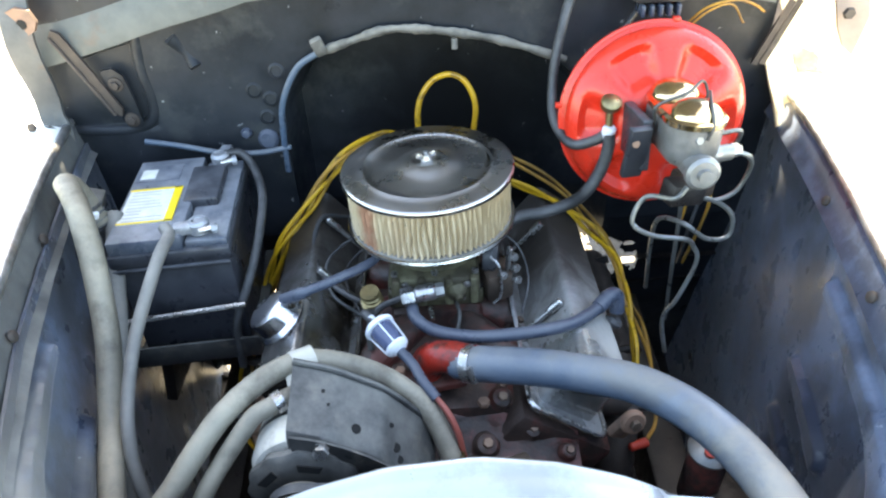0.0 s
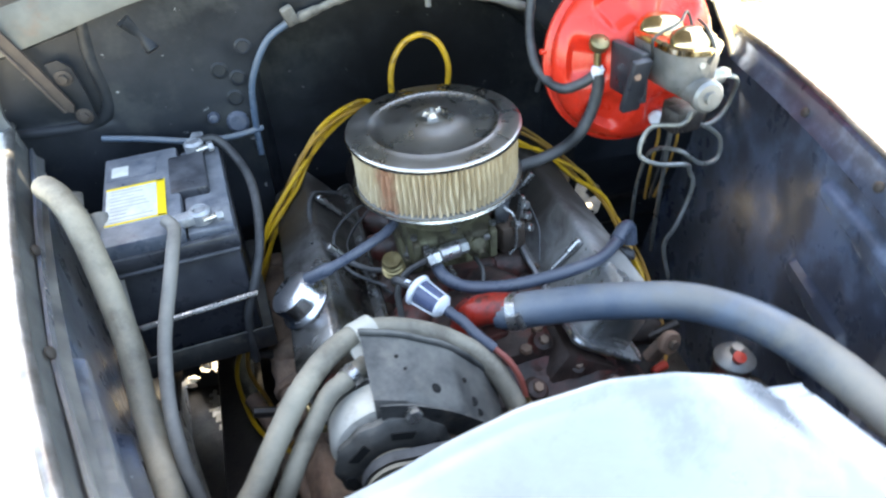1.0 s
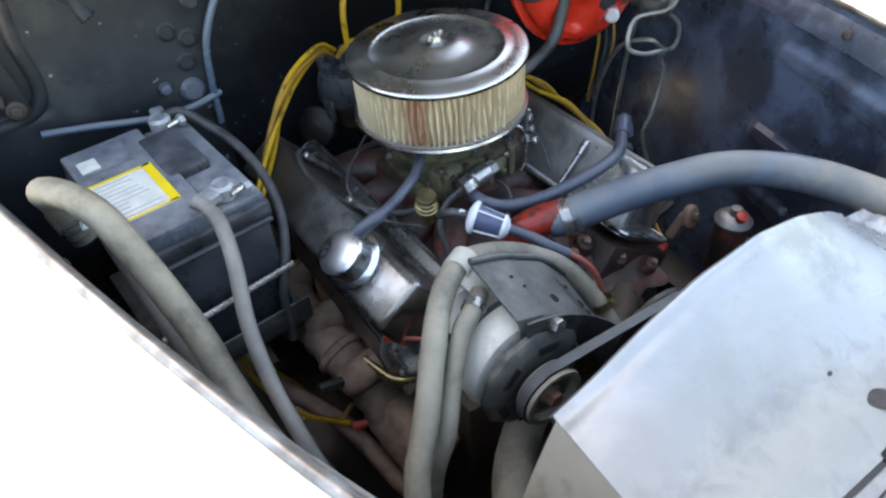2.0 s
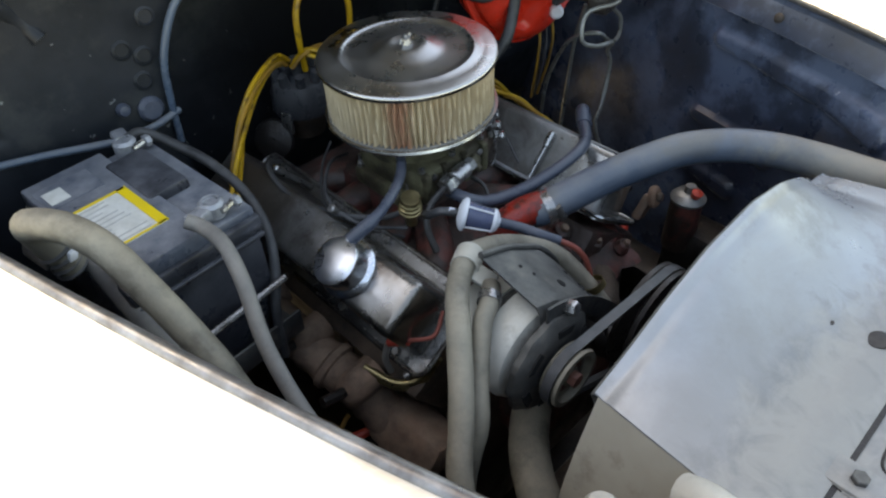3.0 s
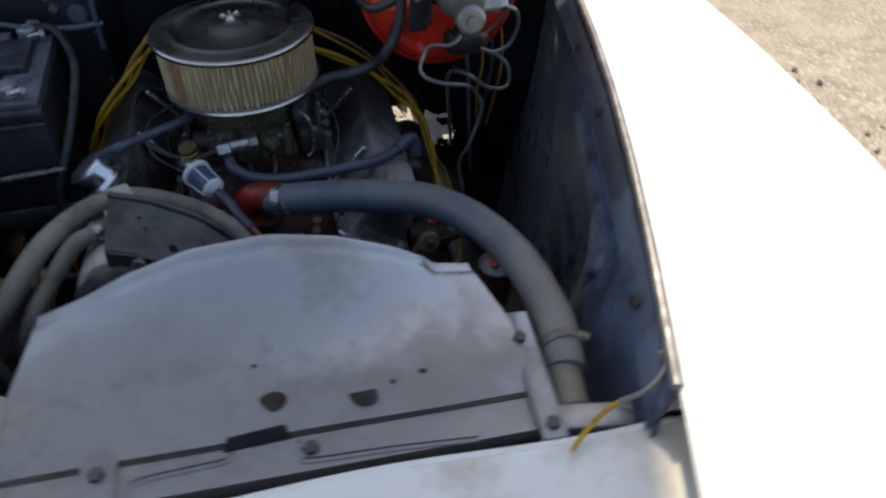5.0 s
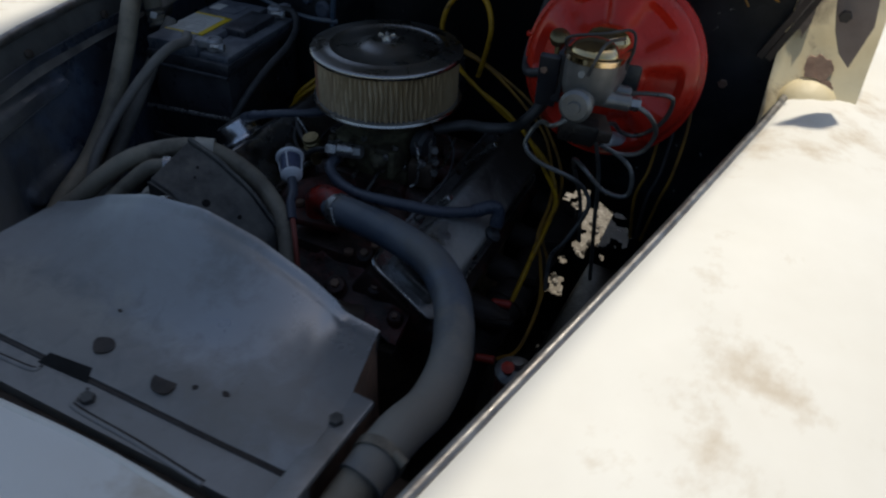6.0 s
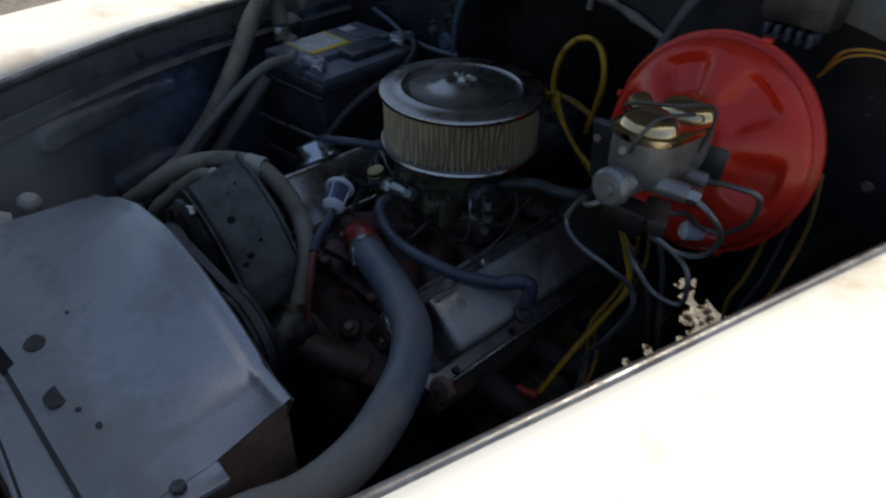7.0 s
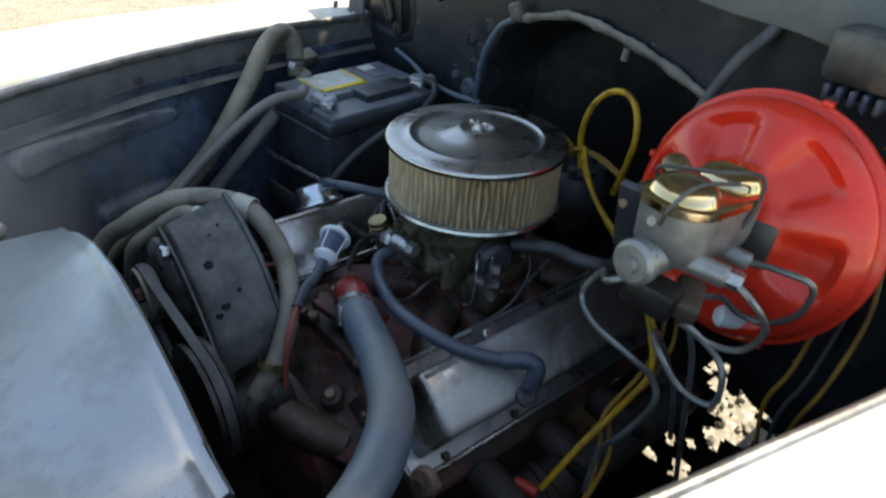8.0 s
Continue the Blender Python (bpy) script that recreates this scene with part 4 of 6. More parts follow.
# ---- engine ----
def engine():
    e = thing("engine_block", (0, 0, -0.78), "greasy cast-iron V8 engine block with red paint", "engine")
    part("block", box((0, -0.02, -0.55), (0.36, 0.56, 0.36), (0, 0, 0), 0.02), M_GREASE, e)
    part("timing_cover", lathe([(0.13, 0), (0.13, 0.03), (0.11, 0.045), (0.02, 0.05)], (0, -0.30, -0.42), (0, -1, 0), 28), M_REDIRON, e, "dirty red timing cover")
    for s in (-1, 1):
        dy = 0.0 if s > 0 else 0.02
        part("cylinder_head", box((s * 0.150, -0.02 + dy, -0.330), (0.16, 0.50, 0.10), (0, s * 34, 0), 0.010), M_REDIRON if s > 0 else M_GREASE, e)
        for y in (-0.19, -0.07, 0.05, 0.17):
            part("spark_plug", rod((s * 0.285, y + dy, -0.34), (s * 0.335, y + dy, -0.325), 0.008, seg=8), M_DARK, e)
    part("oil_pan", box((0, 0.02, -0.78), (0.26, 0.5, 0.12), (0, 0, 0), 0.03), M_GREASE, e)
    m = thing("intake_manifold", (0, -0.02, -0.30), "dirty dark red cast intake manifold", "manifold")
    part("valley", box((0, -0.01, -0.285), (0.25, 0.46, 0.06), (0, 0, 0), 0.015), M_REDIRON, m)
    part("plenum", box((0, 0.02, -0.245), (0.15, 0.20, 0.06), (0, 0, 0), 0.02), M_REDIRON, m)
    for s in (-1, 1):
        for y in (-0.17, -0.06, 0.07, 0.17):
            part("runner", tube([(s * 0.03, y * 0.45 + 0.02, -0.250), (s * 0.09, y * 0.8, -0.248), (s * 0.15, y, -0.275)], 0.028, 10, 4), M_REDIRON, m)
    for x, y in ((-0.09, -0.2), (0.09, -0.2), (-0.1, -0.12), (0.1, -0.12), (0.06, -0.235), (-0.06, -0.235)):
        part("bolt", hexagon((x, y, -0.255), (0, 0, 1), 0.009, 0.008), M_RUST, m)
    w = thing("water_pump", (0.02, -0.33, -0.45), "dirty red water pump below the shroud", "water pump")
    part("housing", lathe([(0.045, 0), (0.048, 0.02), (0.046, 0.03), (0.034, 0.045), (0.030, 0.06), (0.024, 0.09)], (0.0, -0.32, -0.300), (0, -1, 0), 22), M_DARK, w)
    part("arm", tube([(0, -0.34, -0.30), (0.06, -0.33, -0.31), (0.11, -0.29, -0.33)], 0.026, 10, 4, rough=0.08), M_GREASE, w)
    part("arm", tube([(0, -0.34, -0.30), (-0.06, -0.33, -0.31), (-0.11, -0.29, -0.33)], 0.026, 10, 4, rough=0.08), M_GREASE, w)
    part("pulley", lathe([(0.03, 0), (0.075, 0.002), (0.075, 0.008), (0.06, 0.016), (0.075, 0.024), (0.075, 0.03), (0.03, 0.032)], (0.02, -0.4095, -0.240), (0, -1, 0), 28), M_DARK, w)
    for x, y, z, r, h in ((0.085, -0.225, -0.258, 0.015, 0.014), (0.125, -0.262, -0.284, 0.012, 0.012), (0.060, -0.275, -0.294, 0.016, 0.012), (0.172, -0.284, -0.307, 0.011, 0.014), (-0.075, -0.235, -0.262, 0.013, 0.014)):
        part("boss", lathe([(r * 1.25, 0), (r, h * 0.35), (r * 0.92, h * 0.85), (r * 0.7, h), (0.001, h)], (x, y, z), (0.15, -0.5, 1), 16), M_REDIRON, m, "dirty red casting boss")
        part("bolt", hexagon(Vector((x, y, z)) + Vector((0.15, -0.5, 1)).normalized() * h * 0.95, (0.15, -0.5, 1), r * 0.48, 0.007), M_RUST, m)
    part("front_wall", sheet(steps(-0.13, 0.19, 26), steps(0, 1, 10), lambda x, k: (x, -0.225 - 0.085 * k + 0.008 * noise.noise((x * 30, k * 5, 1)), -0.262 - 0.060 * k + 0.010 * noise.noise((x * 34, k * 6, 4)) - 0.10 * max(0, abs(x - 0.03) - 0.09)), (0, 0.01, -0.01)), M_REDIRON, m, "lumpy dusty red casting")
    l = thing("lifting_eye", (0.255, -0.262, -0.30), "rusty lifting bracket bolted at the cylinder head's corner", "bracket")
    part("lug", box((0.252, -0.268, -0.278), (0.028, 0.016, 0.046), (12, 24, 8), 0.005), M_RUST, l)
    part("ear", lathe([(0.017, 0), (0.018, 0.003), (0.018, 0.008), (0.015, 0.011), (0.001, 0.011)], (0.258, -0.274, -0.258), (0.2, -1, 0.3), 18), M_RUST, l)
    part("bolt", hexagon((0.260, -0.284, -0.255), (0.2, -1, 0.3), 0.008, 0.008), M_GREASE, l)
    t = thing("thermostat_housing", (0.0, -0.21, -0.25), "dirty red cast thermostat elbow", "thermostat housing")
    part("flange", box((-0.015, -0.20, -0.228), (0.10, 0.06, 0.014), (0, 0, 10), 0.005), M_REDIRON, t)
    part("elbow", tube([(-0.018, -0.198, -0.228), (-0.014, -0.202, -0.195), (0.012, -0.212, -0.180), (0.05, -0.228, -0.176)], 0.0225, 14, 5), M_REDHOT, t)
    for x in (-0.055, 0.025):
        part("bolt", hexagon((x, -0.2, -0.22), (0, 0, 1), 0.008, 0.008), M_RUST, t)
    # fuel pump behind the shroud on the wing side
    f = thing("ignition_coil", (0.36, -0.27, -0.44), "red painted can with a pale metal head", "canister")
    part("can", lathe([(0.001, 0), (0.026, 0.002), (0.028, 0.008), (0.028, 0.10), (0.024, 0.108), (0.001, 0.108)], (0.372, -0.285, -0.43), (0.02, 0.0, 1), 22), M_REDIRON, f)
    part("head", lathe([(0.029, 0), (0.031, 0.006), (0.022, 0.016), (0.010, 0.018), (0.009, 0.03), (0.001, 0.031)], (0.374, -0.285, -0.325), (0.02, 0, 1), 22), M_IRONGREY, f, "pale metal head")
    part("tip", lathe([(0.008, 0), (0.010, 0.01), (0.001, 0.014)], (0.366, -0.30, -0.306), (0, -0.3, 1), 10), M_REDP, f)


def valve_cover(s, dy, label, mat):
    c = Vector((s * 0.2275, -0.025 + dy, -0.185))
    v = thing("valve_cover", (s * 0.215, -0.025 + dy, -0.26), label, "valve cover", "valve covers")
    tilt = s * 34.5
    rot = Euler((0, radians(tilt), 0)).to_matrix()
    bm = box((0, 0, -0.047), (0.094, 0.452, 0.094))
    for q in bm.verts:
        if q.co.z > -0.03:
            q.co.x *= 0.86
            q.co.y *= 0.985
    bmesh.ops.bevel(bm, geom=[e for e in bm.edges if max(q.co.z for q in e.verts) > -0.03], offset=0.011, segments=4, affect="EDGES", profile=0.5)
    bmesh.ops.transform(bm, matrix=Matrix.Translation(c) @ rot.to_4x4(), verts=bm.verts)
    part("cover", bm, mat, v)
    at = lambda x, y, z: c + rot @ Vector((x, y, z))
    round_ = [(sx * 0.049 + 0.018 * math.cos(a), sy * 0.228 + 0.018 * math.sin(a)) for sx, sy, a0 in ((1, 1, 0), (-1, 1, 90), (-1, -1, 180), (1, -1, 270)) for a in [radians(a0 + d) for d in (0, 18, 36, 54, 72, 90)]]
    part("flange", slab(round_, -0.0985, -0.094, None, at), mat, v, "rolled flange")
    part("flange_lip", tube([at(x, y, -0.0925) for x, y in round_ + round_[:1]], 0.0038, 8, 1), mat, v, "turned-up edge")
    for x in (-0.058, 0.058):
        for y in (-0.19, -0.07, 0.07, 0.19):
            part("bolt", hexagon(at(x, y, -0.094), at(0, 0, 1) - c, 0.006, 0.006), M_GREASE if s > 0 else M_STEEL, v)
    return v, at


def covers():
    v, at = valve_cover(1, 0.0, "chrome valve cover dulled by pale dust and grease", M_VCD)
    for y in (-0.10, 0.10):
        h = thing("hold_down_bolt", at(-0.05, y, -0.07), "long polished hold-down bolt beside the valve cover", "bolt", "hold-down bolts")
        part("stem", rod(at(-0.058, y, -0.092), at(-0.049, y, -0.030), 0.0042, seg=10), M_STEEL, h)
        part("handle", rod(at(-0.050, y, -0.036), at(-0.0465, y + 0.001, -0.010), 0.0068, bevel=0.002), M_STEEL, h)
    g = thing("pcv_grommet", at(0.005, -0.1, 0), "black rubber breather elbow on the valve cover", "breather elbow")
    part("grommet", lathe([(0.014, -0.002), (0.014, 0.003), (0.010, 0.005), (0.009, 0.007), (0.001, 0.008)], at(0.042, -0.105, 0.001), (0.5, 0, 0.8), 18), M_BLACK, g)
    part("elbow", tube([(0.232, -0.146, -0.165), (0.252, -0.128, -0.160), (0.264, -0.122, -0.166), (0.266, -0.128, -0.190)], 0.0112, 12, 5, rough=0.03), M_BLUEH, g)
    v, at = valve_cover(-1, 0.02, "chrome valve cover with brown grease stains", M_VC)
    for y in (-0.02, 0.12):
        h = thing("hold_down_bolt", at(0.05, y, -0.07), "long polished hold-down bolt beside the valve cover", "bolt", "hold-down bolts")
        part("stem", rod(at(0.058, y, -0.092), at(0.052, y, -0.030), 0.0042, seg=10), M_STEEL, h)
        part("handle", rod(at(0.053, y, -0.036), at(0.050, y + 0.001, -0.006), 0.0062, bevel=0.002), M_STEEL, h)
    o = thing("oil_filler_cap", at(0.005, -0.115, 0), "bright chrome push-in oil breather cap", "oil cap")
    part("cap", lathe([(0.028, 0.0), (0.0405, 0.001), (0.0415, 0.004), (0.0395, 0.007), (0.0350, 0.010), (0.0340, 0.015), (0.0340, 0.030), (0.0325, 0.0345), (0.028, 0.0370), (0.015, 0.0385), (0.001, 0.039)], at(0.0, -0.115, 0), (-0.566, 0, 0.824), 48), M_CHROME, o, "", 30)
    part("spout", tube([at(0.02, -0.115, 0.026), at(0.045, -0.112, 0.030)], 0.009, 12, 2), M_CHROME, o)


def exhaust(s, mat, inset=0.0):
    e = thing("exhaust_manifold", (s * 0.29, 0, -0.42), "rusty brown cast exhaust manifold", "exhaust manifold", "exhaust manifolds")
    run = [(0.305, 0.20, -0.355), (0.305, 0.08, -0.36), (0.30, -0.06, -0.362), (0.285, -0.15, -0.385), (0.27, -0.20, -0.45), (0.265, -0.21, -0.55)]
    part("log", tube([(s * (x - inset), y, z) for x, y, z in run], 0.033, 18, 7, rough=0.05), mat, e)
    for y in (-0.17, -0.05, 0.06, 0.18):
        part("port", tube([(s * 0.245, y, -0.335), (s * 0.28, y, -0.34), (s * (0.305 - inset), y + 0.01, -0.358)], 0.025, 10, 3), mat, e)
    part("joint", lathe([(0.034, 0), (0.039, 0.004), (0.039, 0.014), (0.034, 0.018)], (s * (0.296 - inset), -0.09, -0.366), (s * -0.2, -1, -0.35), 18), mat, e)


def carburettor():
    c = thing("carburettor", (0, -0.01, -0.215), "olive-coloured dirty two-barrel carburettor", "carburettor")
    part("throttle_body", box((0, 0.0, -0.203), (0.15, 0.13, 0.03), (0, 0, 0), 0.006), M_CARB, c)
    part("bowl", box((0, -0.015, -0.165), (0.135, 0.15, 0.05), (0, 0, 0), 0.012), M_CARB, c)
    part("air_horn", lathe([(0.075, 0), (0.075, 0.02), (0.062, 0.028), (0.060, 0.06)], (0, 0.0, -0.145), (0, 0, 1), 28), M_CARB, c)
    for x in (-0.058, -0.02, 0.02, 0.058):
        part("casting_rib", box((x, -0.088, -0.165), (0.012, 0.016, 0.05), (0, 0, 0), 0.004), M_CARB, c)
    for x in (-0.06, 0.0, 0.06):
        part("screw", rod((x, -0.082, -0.138), (x, -0.082, -0.132), 0.005, seg=10), M_STEEL, c)
    part("choke_housing", lathe([(0.026, 0), (0.028, 0.004), (0.028, 0.016), (0.022, 0.022), (0.001, 0.023)], (0.078, -0.03, -0.145), (1, -0.2, 0), 20), M_DIST, c)
    part("lever", box((0.112, -0.055, -0.150), (0.006, 0.010, 0.075), (10, 0, 20), 0.002), M_STEEL, c, "bright linkage lever")
    for p in ((0.117, -0.051, -0.135), (0.120, -0.053, -0.155), (0.122, -0.060, -0.172), (0.10, -0.062, -0.160)):
        part("linkage_nut", hexagon(p, (0.5, -0.8, 0.2), 0.007, 0.012), M_STEEL, c)
    part("linkage_rod", tube([(0.118, -0.05, -0.175), (0.116, 0.0, -0.19), (0.10, 0.08, -0.18)], 0.003, 8, 4), M_STEEL, c)
    part("bracket", box((0.095, -0.045, -0.185), (0.045, 0.05, 0.05), (0, 0, 14), 0.008), M_GREASE, c)
    coil = [(0.104 + 0.0042 * math.cos(a), -0.078 + 0.0042 * math.sin(a) * 0.8 + 0.0010 * a, -0.150 - 0.0006 * a) for a in steps(0, 2 * math.pi * 9, 91)]
    part("return_spring", tube(coil, 0.0009, 5, 1), M_STEEL, c, "bright coiled return spring")
    part("choke_rod", tube([(0.085, -0.060, -0.128), (0.098, -0.072, -0.142), (0.100, -0.076, -0.190), (0.088, -0.080, -0.204)], 0.0022, 8, 4), M_STEEL, c)
    for x, y in ((-0.066, -0.056), (0.066, -0.056), (-0.066, 0.056), (0.066, 0.056)):
        part("stud", rod((x, y, -0.192), (x, y, -0.168), 0.0032, seg=8), M_STEEL, c)
        part("stud_nut", hexagon((x, y, -0.189), (0, 0, 1), 0.0072, 0.008), M_STEEL, c)
    for x, z in ((-0.045, -0.150), (0.040, -0.178), (0.048, -0.152), (-0.040, -0.182)):
        part("screw", lathe([(0.0055, 0), (0.0055, 0.003), (0.003, 0.0042), (0.0005, 0.0042)], (x, -0.0905, z), (0, -1, 0), 12), M_STEEL, c)
    part("accelerator_pump", lathe([(0.017, 0), (0.018, 0.004), (0.014, 0.010), (0.006, 0.014), (0.005, 0.020), (0.001, 0.0205)], (0.032, -0.088, -0.166), (0.2, -1, -0.2), 20), M_CARB, c, "round pump cover")
    part("idle_screw", rod((-0.010, -0.090, -0.196), (-0.006, -0.114, -0.200), 0.0034, seg=8), M_STEEL, c)
    part("vacuum_tube", tube([(0.030, -0.085, -0.190), (0.034, -0.112, -0.194), (0.028, -0.130, -0.210), (0.010, -0.140, -0.225)], 0.0032, 8, 4), M_PLATE, c, "dusty bent tube")
    f = thing("fuel_fitting", (-0.05, -0.1, -0.165), "bright steel fuel inlet nuts at the carburettor", "pipe fitting")
    part("nut", hexagon((-0.050, -0.117, -0.152), (1, 0.1, 0.15), 0.014, 0.020), M_STEEL, f)
    part("body", rod((-0.031, -0.115, -0.149), (0.001, -0.112, -0.145), 0.0125, bevel=0.003), M_STEEL, f)
    part("nut", hexagon((-0.003, -0.112, -0.146), (1, 0.1, 0.1), 0.011, 0.016), M_IRONGREY, f)
    part("pipe", tube([(-0.050, -0.117, -0.152), (-0.080, -0.120, -0.164), (-0.098, -0.13, -0.185), (-0.10, -0.15, -0.22)], 0.005, 8, 4), M_PLATE, f)
    b = thing("brass_fitting", (-0.097, -0.095, -0.19), "stacked brass discs of a vacuum fitting", "pipe fitting")
    part("stem", rod((-0.092, -0.09, -0.205), (-0.096, -0.094, -0.185), 0.009), M_BRASS, b)
    for i in range(4):
        p = Vector((-0.095, -0.092, -0.179)) + Vector((-0.1, -0.25, 1)).normalized() * 0.0075 * i
        part("disc", lathe([(0.015, 0), (0.0175 - 0.001 * i, 0.0015), (0.0175 - 0.001 * i, 0.004), (0.014, 0.0055)], p, (-0.1, -0.25, 1), 20), M_BRASS, b)


def air_cleaner():
    a = thing("air_cleaner", (0, 0, -0.095), "round open-element air cleaner with tarnished chrome lid", "air cleaner")
    lid = [(0.1245, -0.0085), (0.1272, -0.0075), (0.1278, -0.004), (0.1268, -0.0005), (0.124, 0.0008), (0.110, 0.0016), (0.0985, 0.0022), (0.0965, 0.0040), (0.0935, 0.0044), (0.0915, 0.0028), (0.089, 0.0006),
           (0.080, 0.0002), (0.066, 0.0006), (0.056, 0.0010), (0.050, 0.0020), (0.044, 0.0042), (0.037, 0.0078), (0.030, 0.0110), (0.025, 0.0122), (0.021, 0.0120), (0.017, 0.0095), (0.001, 0.0090)]
    part("lid", lathe(lid, (0, 0, 0), (0, 0, 1), 128), M_LID, a, "tarnished chrome lid", 50)
    rng = random.Random(3)
    n = 92
    shift = [rng.uniform(-0.25, 0.25) for _ in range(n)]

    def pleat(th, r, h):
        k = th / (2 * math.pi) * n
        i = int(k) % n
        s = shift[i] * math.sin((h + 0.085) * 75 + shift[(i * 7) % n] * 9) * 0.9
        return 0.1172 + 0.0046 * math.cos((k + s) * 2 * math.pi), h
    part("pleated_element", lathe([(0.118, h) for h in steps(-0.083, -0.005, 12)], (0, 0, 0), (0, 0, 1), n * 8, wobble=pleat, cap=False), M_PAPER, a, "dirty cream pleated paper element", 70)
    bm = bmesh.new()
    for h in (-0.0845, -0.0065):
        lathe([(0.112, h - 0.003), (0.1225, h - 0.003), (0.1235, h), (0.1225, h + 0.003), (0.112, h + 0.003)], (0, 0, 0), (0, 0, 1), 96, bm, cap=False)
    part("seal_ring", bm, M_RUBBER, a)
    part("base_pan", lathe([(0.127, -0.083), (0.1285, -0.0865), (0.126, -0.090), (0.118, -0.091), (0.09, -0.0945), (0.06, -0.097), (0.058, -0.104)], (0, 0, 0), (0, 0, 1), 96), M_LID, a, "chrome base pan")
    w = part("wing_nut", lathe([(0.0085, 0.008), (0.0085, 0.012), (0.006, 0.0155), (0.006, 0.019), (0.001, 0.0195)], (0, 0, 0), (0, 0, 1), 16), M_STEEL, a, "bright wing nut")
    for s in (-1, 1):
        part("wing", box((s * 0.009, s * 0.003, 0.0165), (0.011, 0.003, 0.008), (0, s * -28, 18), 0.0016), M_STEEL, w)
    part("stud", rod((0, 0, 0.008), (0, 0, 0.0235), 0.003, seg=10), M_STEEL, a)
    a.rotation_euler = (0, radians(-1.5), 0)  # it sits a little askew on the carburettor


def alternator():
    a = thing("alternator", (-0.155, -0.36, -0.28), "dusty alternator with light aluminium case", "alternator")
    ax, az = -0.158, -0.192
    part("rear_case", lathe([(0.045, 0), (0.060, 0.006), (0.066, 0.02), (0.067, 0.045), (0.068, 0.048)], (ax, -0.285, az), (0, -1, 0), 40), M_ALU, a)
    part("stator_band", lathe([(0.064, 0), (0.0662, 0.002), (0.0662, 0.008), (0.064, 0.010)], (ax, -0.333, az), (0, -1, 0), 40), M_PLATE, a)
    part("front_case", lathe([(0.068, 0), (0.069, 0.026), (0.064, 0.036), (0.04, 0.042), (0.02, 0.044)], (ax, -0.343, az), (0, -1, 0), 40), M_ALU, a, "light dusty aluminium front case")
    for th in (150, 185, 215):
        c, s = math.cos(radians(th)), math.sin(radians(th))
        part("cooling_slot", box((ax + 0.0685 * c, -0.315, az + 0.0685 * s), (0.004, 0.020, 0.011), (0, -th, 0), 0.0015), M_HOLE, a)
    part("fan", lathe([(0.02, 0), (0.058, 0.0), (0.066, 0.004), (0.067, 0.012), (0.058, 0.020), (0.045, 0.022), (0.03, 0.022)], (ax, -0.388, az), (0, -1, 0), 48, wobble=lambda t, r, h: (r * (1 + 0.03 * math.cos(12 * t)) if r > 0.06 else r, h)), M_PLATE, a, "dark dusty cooling fan")
    for i in range(6):
        th = i * math.pi / 3 + 0.3
        part("fan_slot", slab([(ax + r * math.cos(th + d), az + r * math.sin(th + d)) for r, d in ((0.047, -0.25), (0.058, -0.25), (0.058, 0.25), (0.047, 0.25))], -0.4105, -0.4085, None, lambda x, z, y: (x, y, z)), M_HOLE, a)
    p = part("pulley", lathe([(0.02, 0), (0.036, 0.0), (0.038, 0.003), (0.029, 0.011), (0.038, 0.019), (0.037, 0.023), (0.031, 0.023), (0.029, 0.014), (0.012, 0.012)], (ax, -0.414, az), (0, -1, 0), 40), M_KHAKI, a, "dusty belt pulley with rusty hub")
    part("hub", lathe([(0.0285, 0), (0.0285, 0.003), (0.012, 0.004), (0.001, 0.004)], (ax, -0.424, az), (0, -1, 0), 28), M_HUB, p, "rust-red hub")
    part("washer", lathe([(0.013, 0), (0.013, 0.003), (0.008, 0.004), (0.001, 0.004)], (ax, -0.428, az), (0, -1, 0), 20), M_KHAKI, p)
    part("nut", hexagon((ax, -0.430, az), (0, -1, 0), 0.010, 0.011), M_HUB, p)
    # mounting bracket: a bent dusty plate above the case, folded down in front
    b = thing("alternator_bracket", (-0.09, -0.34, -0.2), "dusty dark steel bracket plate with holes", "bracket")

    def plate(k, y):
        x = lerp(k, [(0, -0.170), (0.30, -0.128), (0.6, -0.070), (0.85, -0.030), (1.0, -0.012)])
        z = lerp(k, [(0, -0.094), (0.30, -0.110), (0.6, -0.148), (0.85, -0.199), (1.0, -0.238)])
        f = max(0.0, -0.384 - y)
        return (x + 0.10 * (y + 0.35) * k, max(y, -0.388) - 0.25 * f, z + 0.25 * (y + 0.34) - 1.6 * f)
    part("plate", sheet(steps(0, 1, 30), steps(-0.302, -0.384, 8) + [-0.388, -0.394, -0.402], plate, (0, 0, -0.003)), M_PLATE, b)
    part("turned_edge", tube([Vector(plate(k, -0.303)) + Vector((0, 0.001, 0.003)) for k in steps(0, 1, 10)], 0.004, 8, 3), M_PLATE, b)
    for k, y, r in ((0.46, -0.362, 0.0062), (0.70, -0.362, 0.0062), (0.73, -0.373, 0.0052), (0.66, -0.340, 0.0035), (0.25, -0.33, 0.0025), (0.3, -0.345, 0.002)):
        q = Vector(plate(k, y))
        part("hole", lathe([(r, 0), (r * 0.96, 0.0012), (0.0005, 0.0013)], q + Vector((0, 0, -0.0005)), (0.62 if k > 0.4 else 0.3, -0.2, 1), 16), M_HOLE, b, "dark bolt hole")
    q = Vector((-0.132, -0.398, -0.122))
    part("bolt", hexagon(q, (0.1, -1, 0.3), 0.009, 0.012), M_STEEL, b, "bright adjuster bolt")
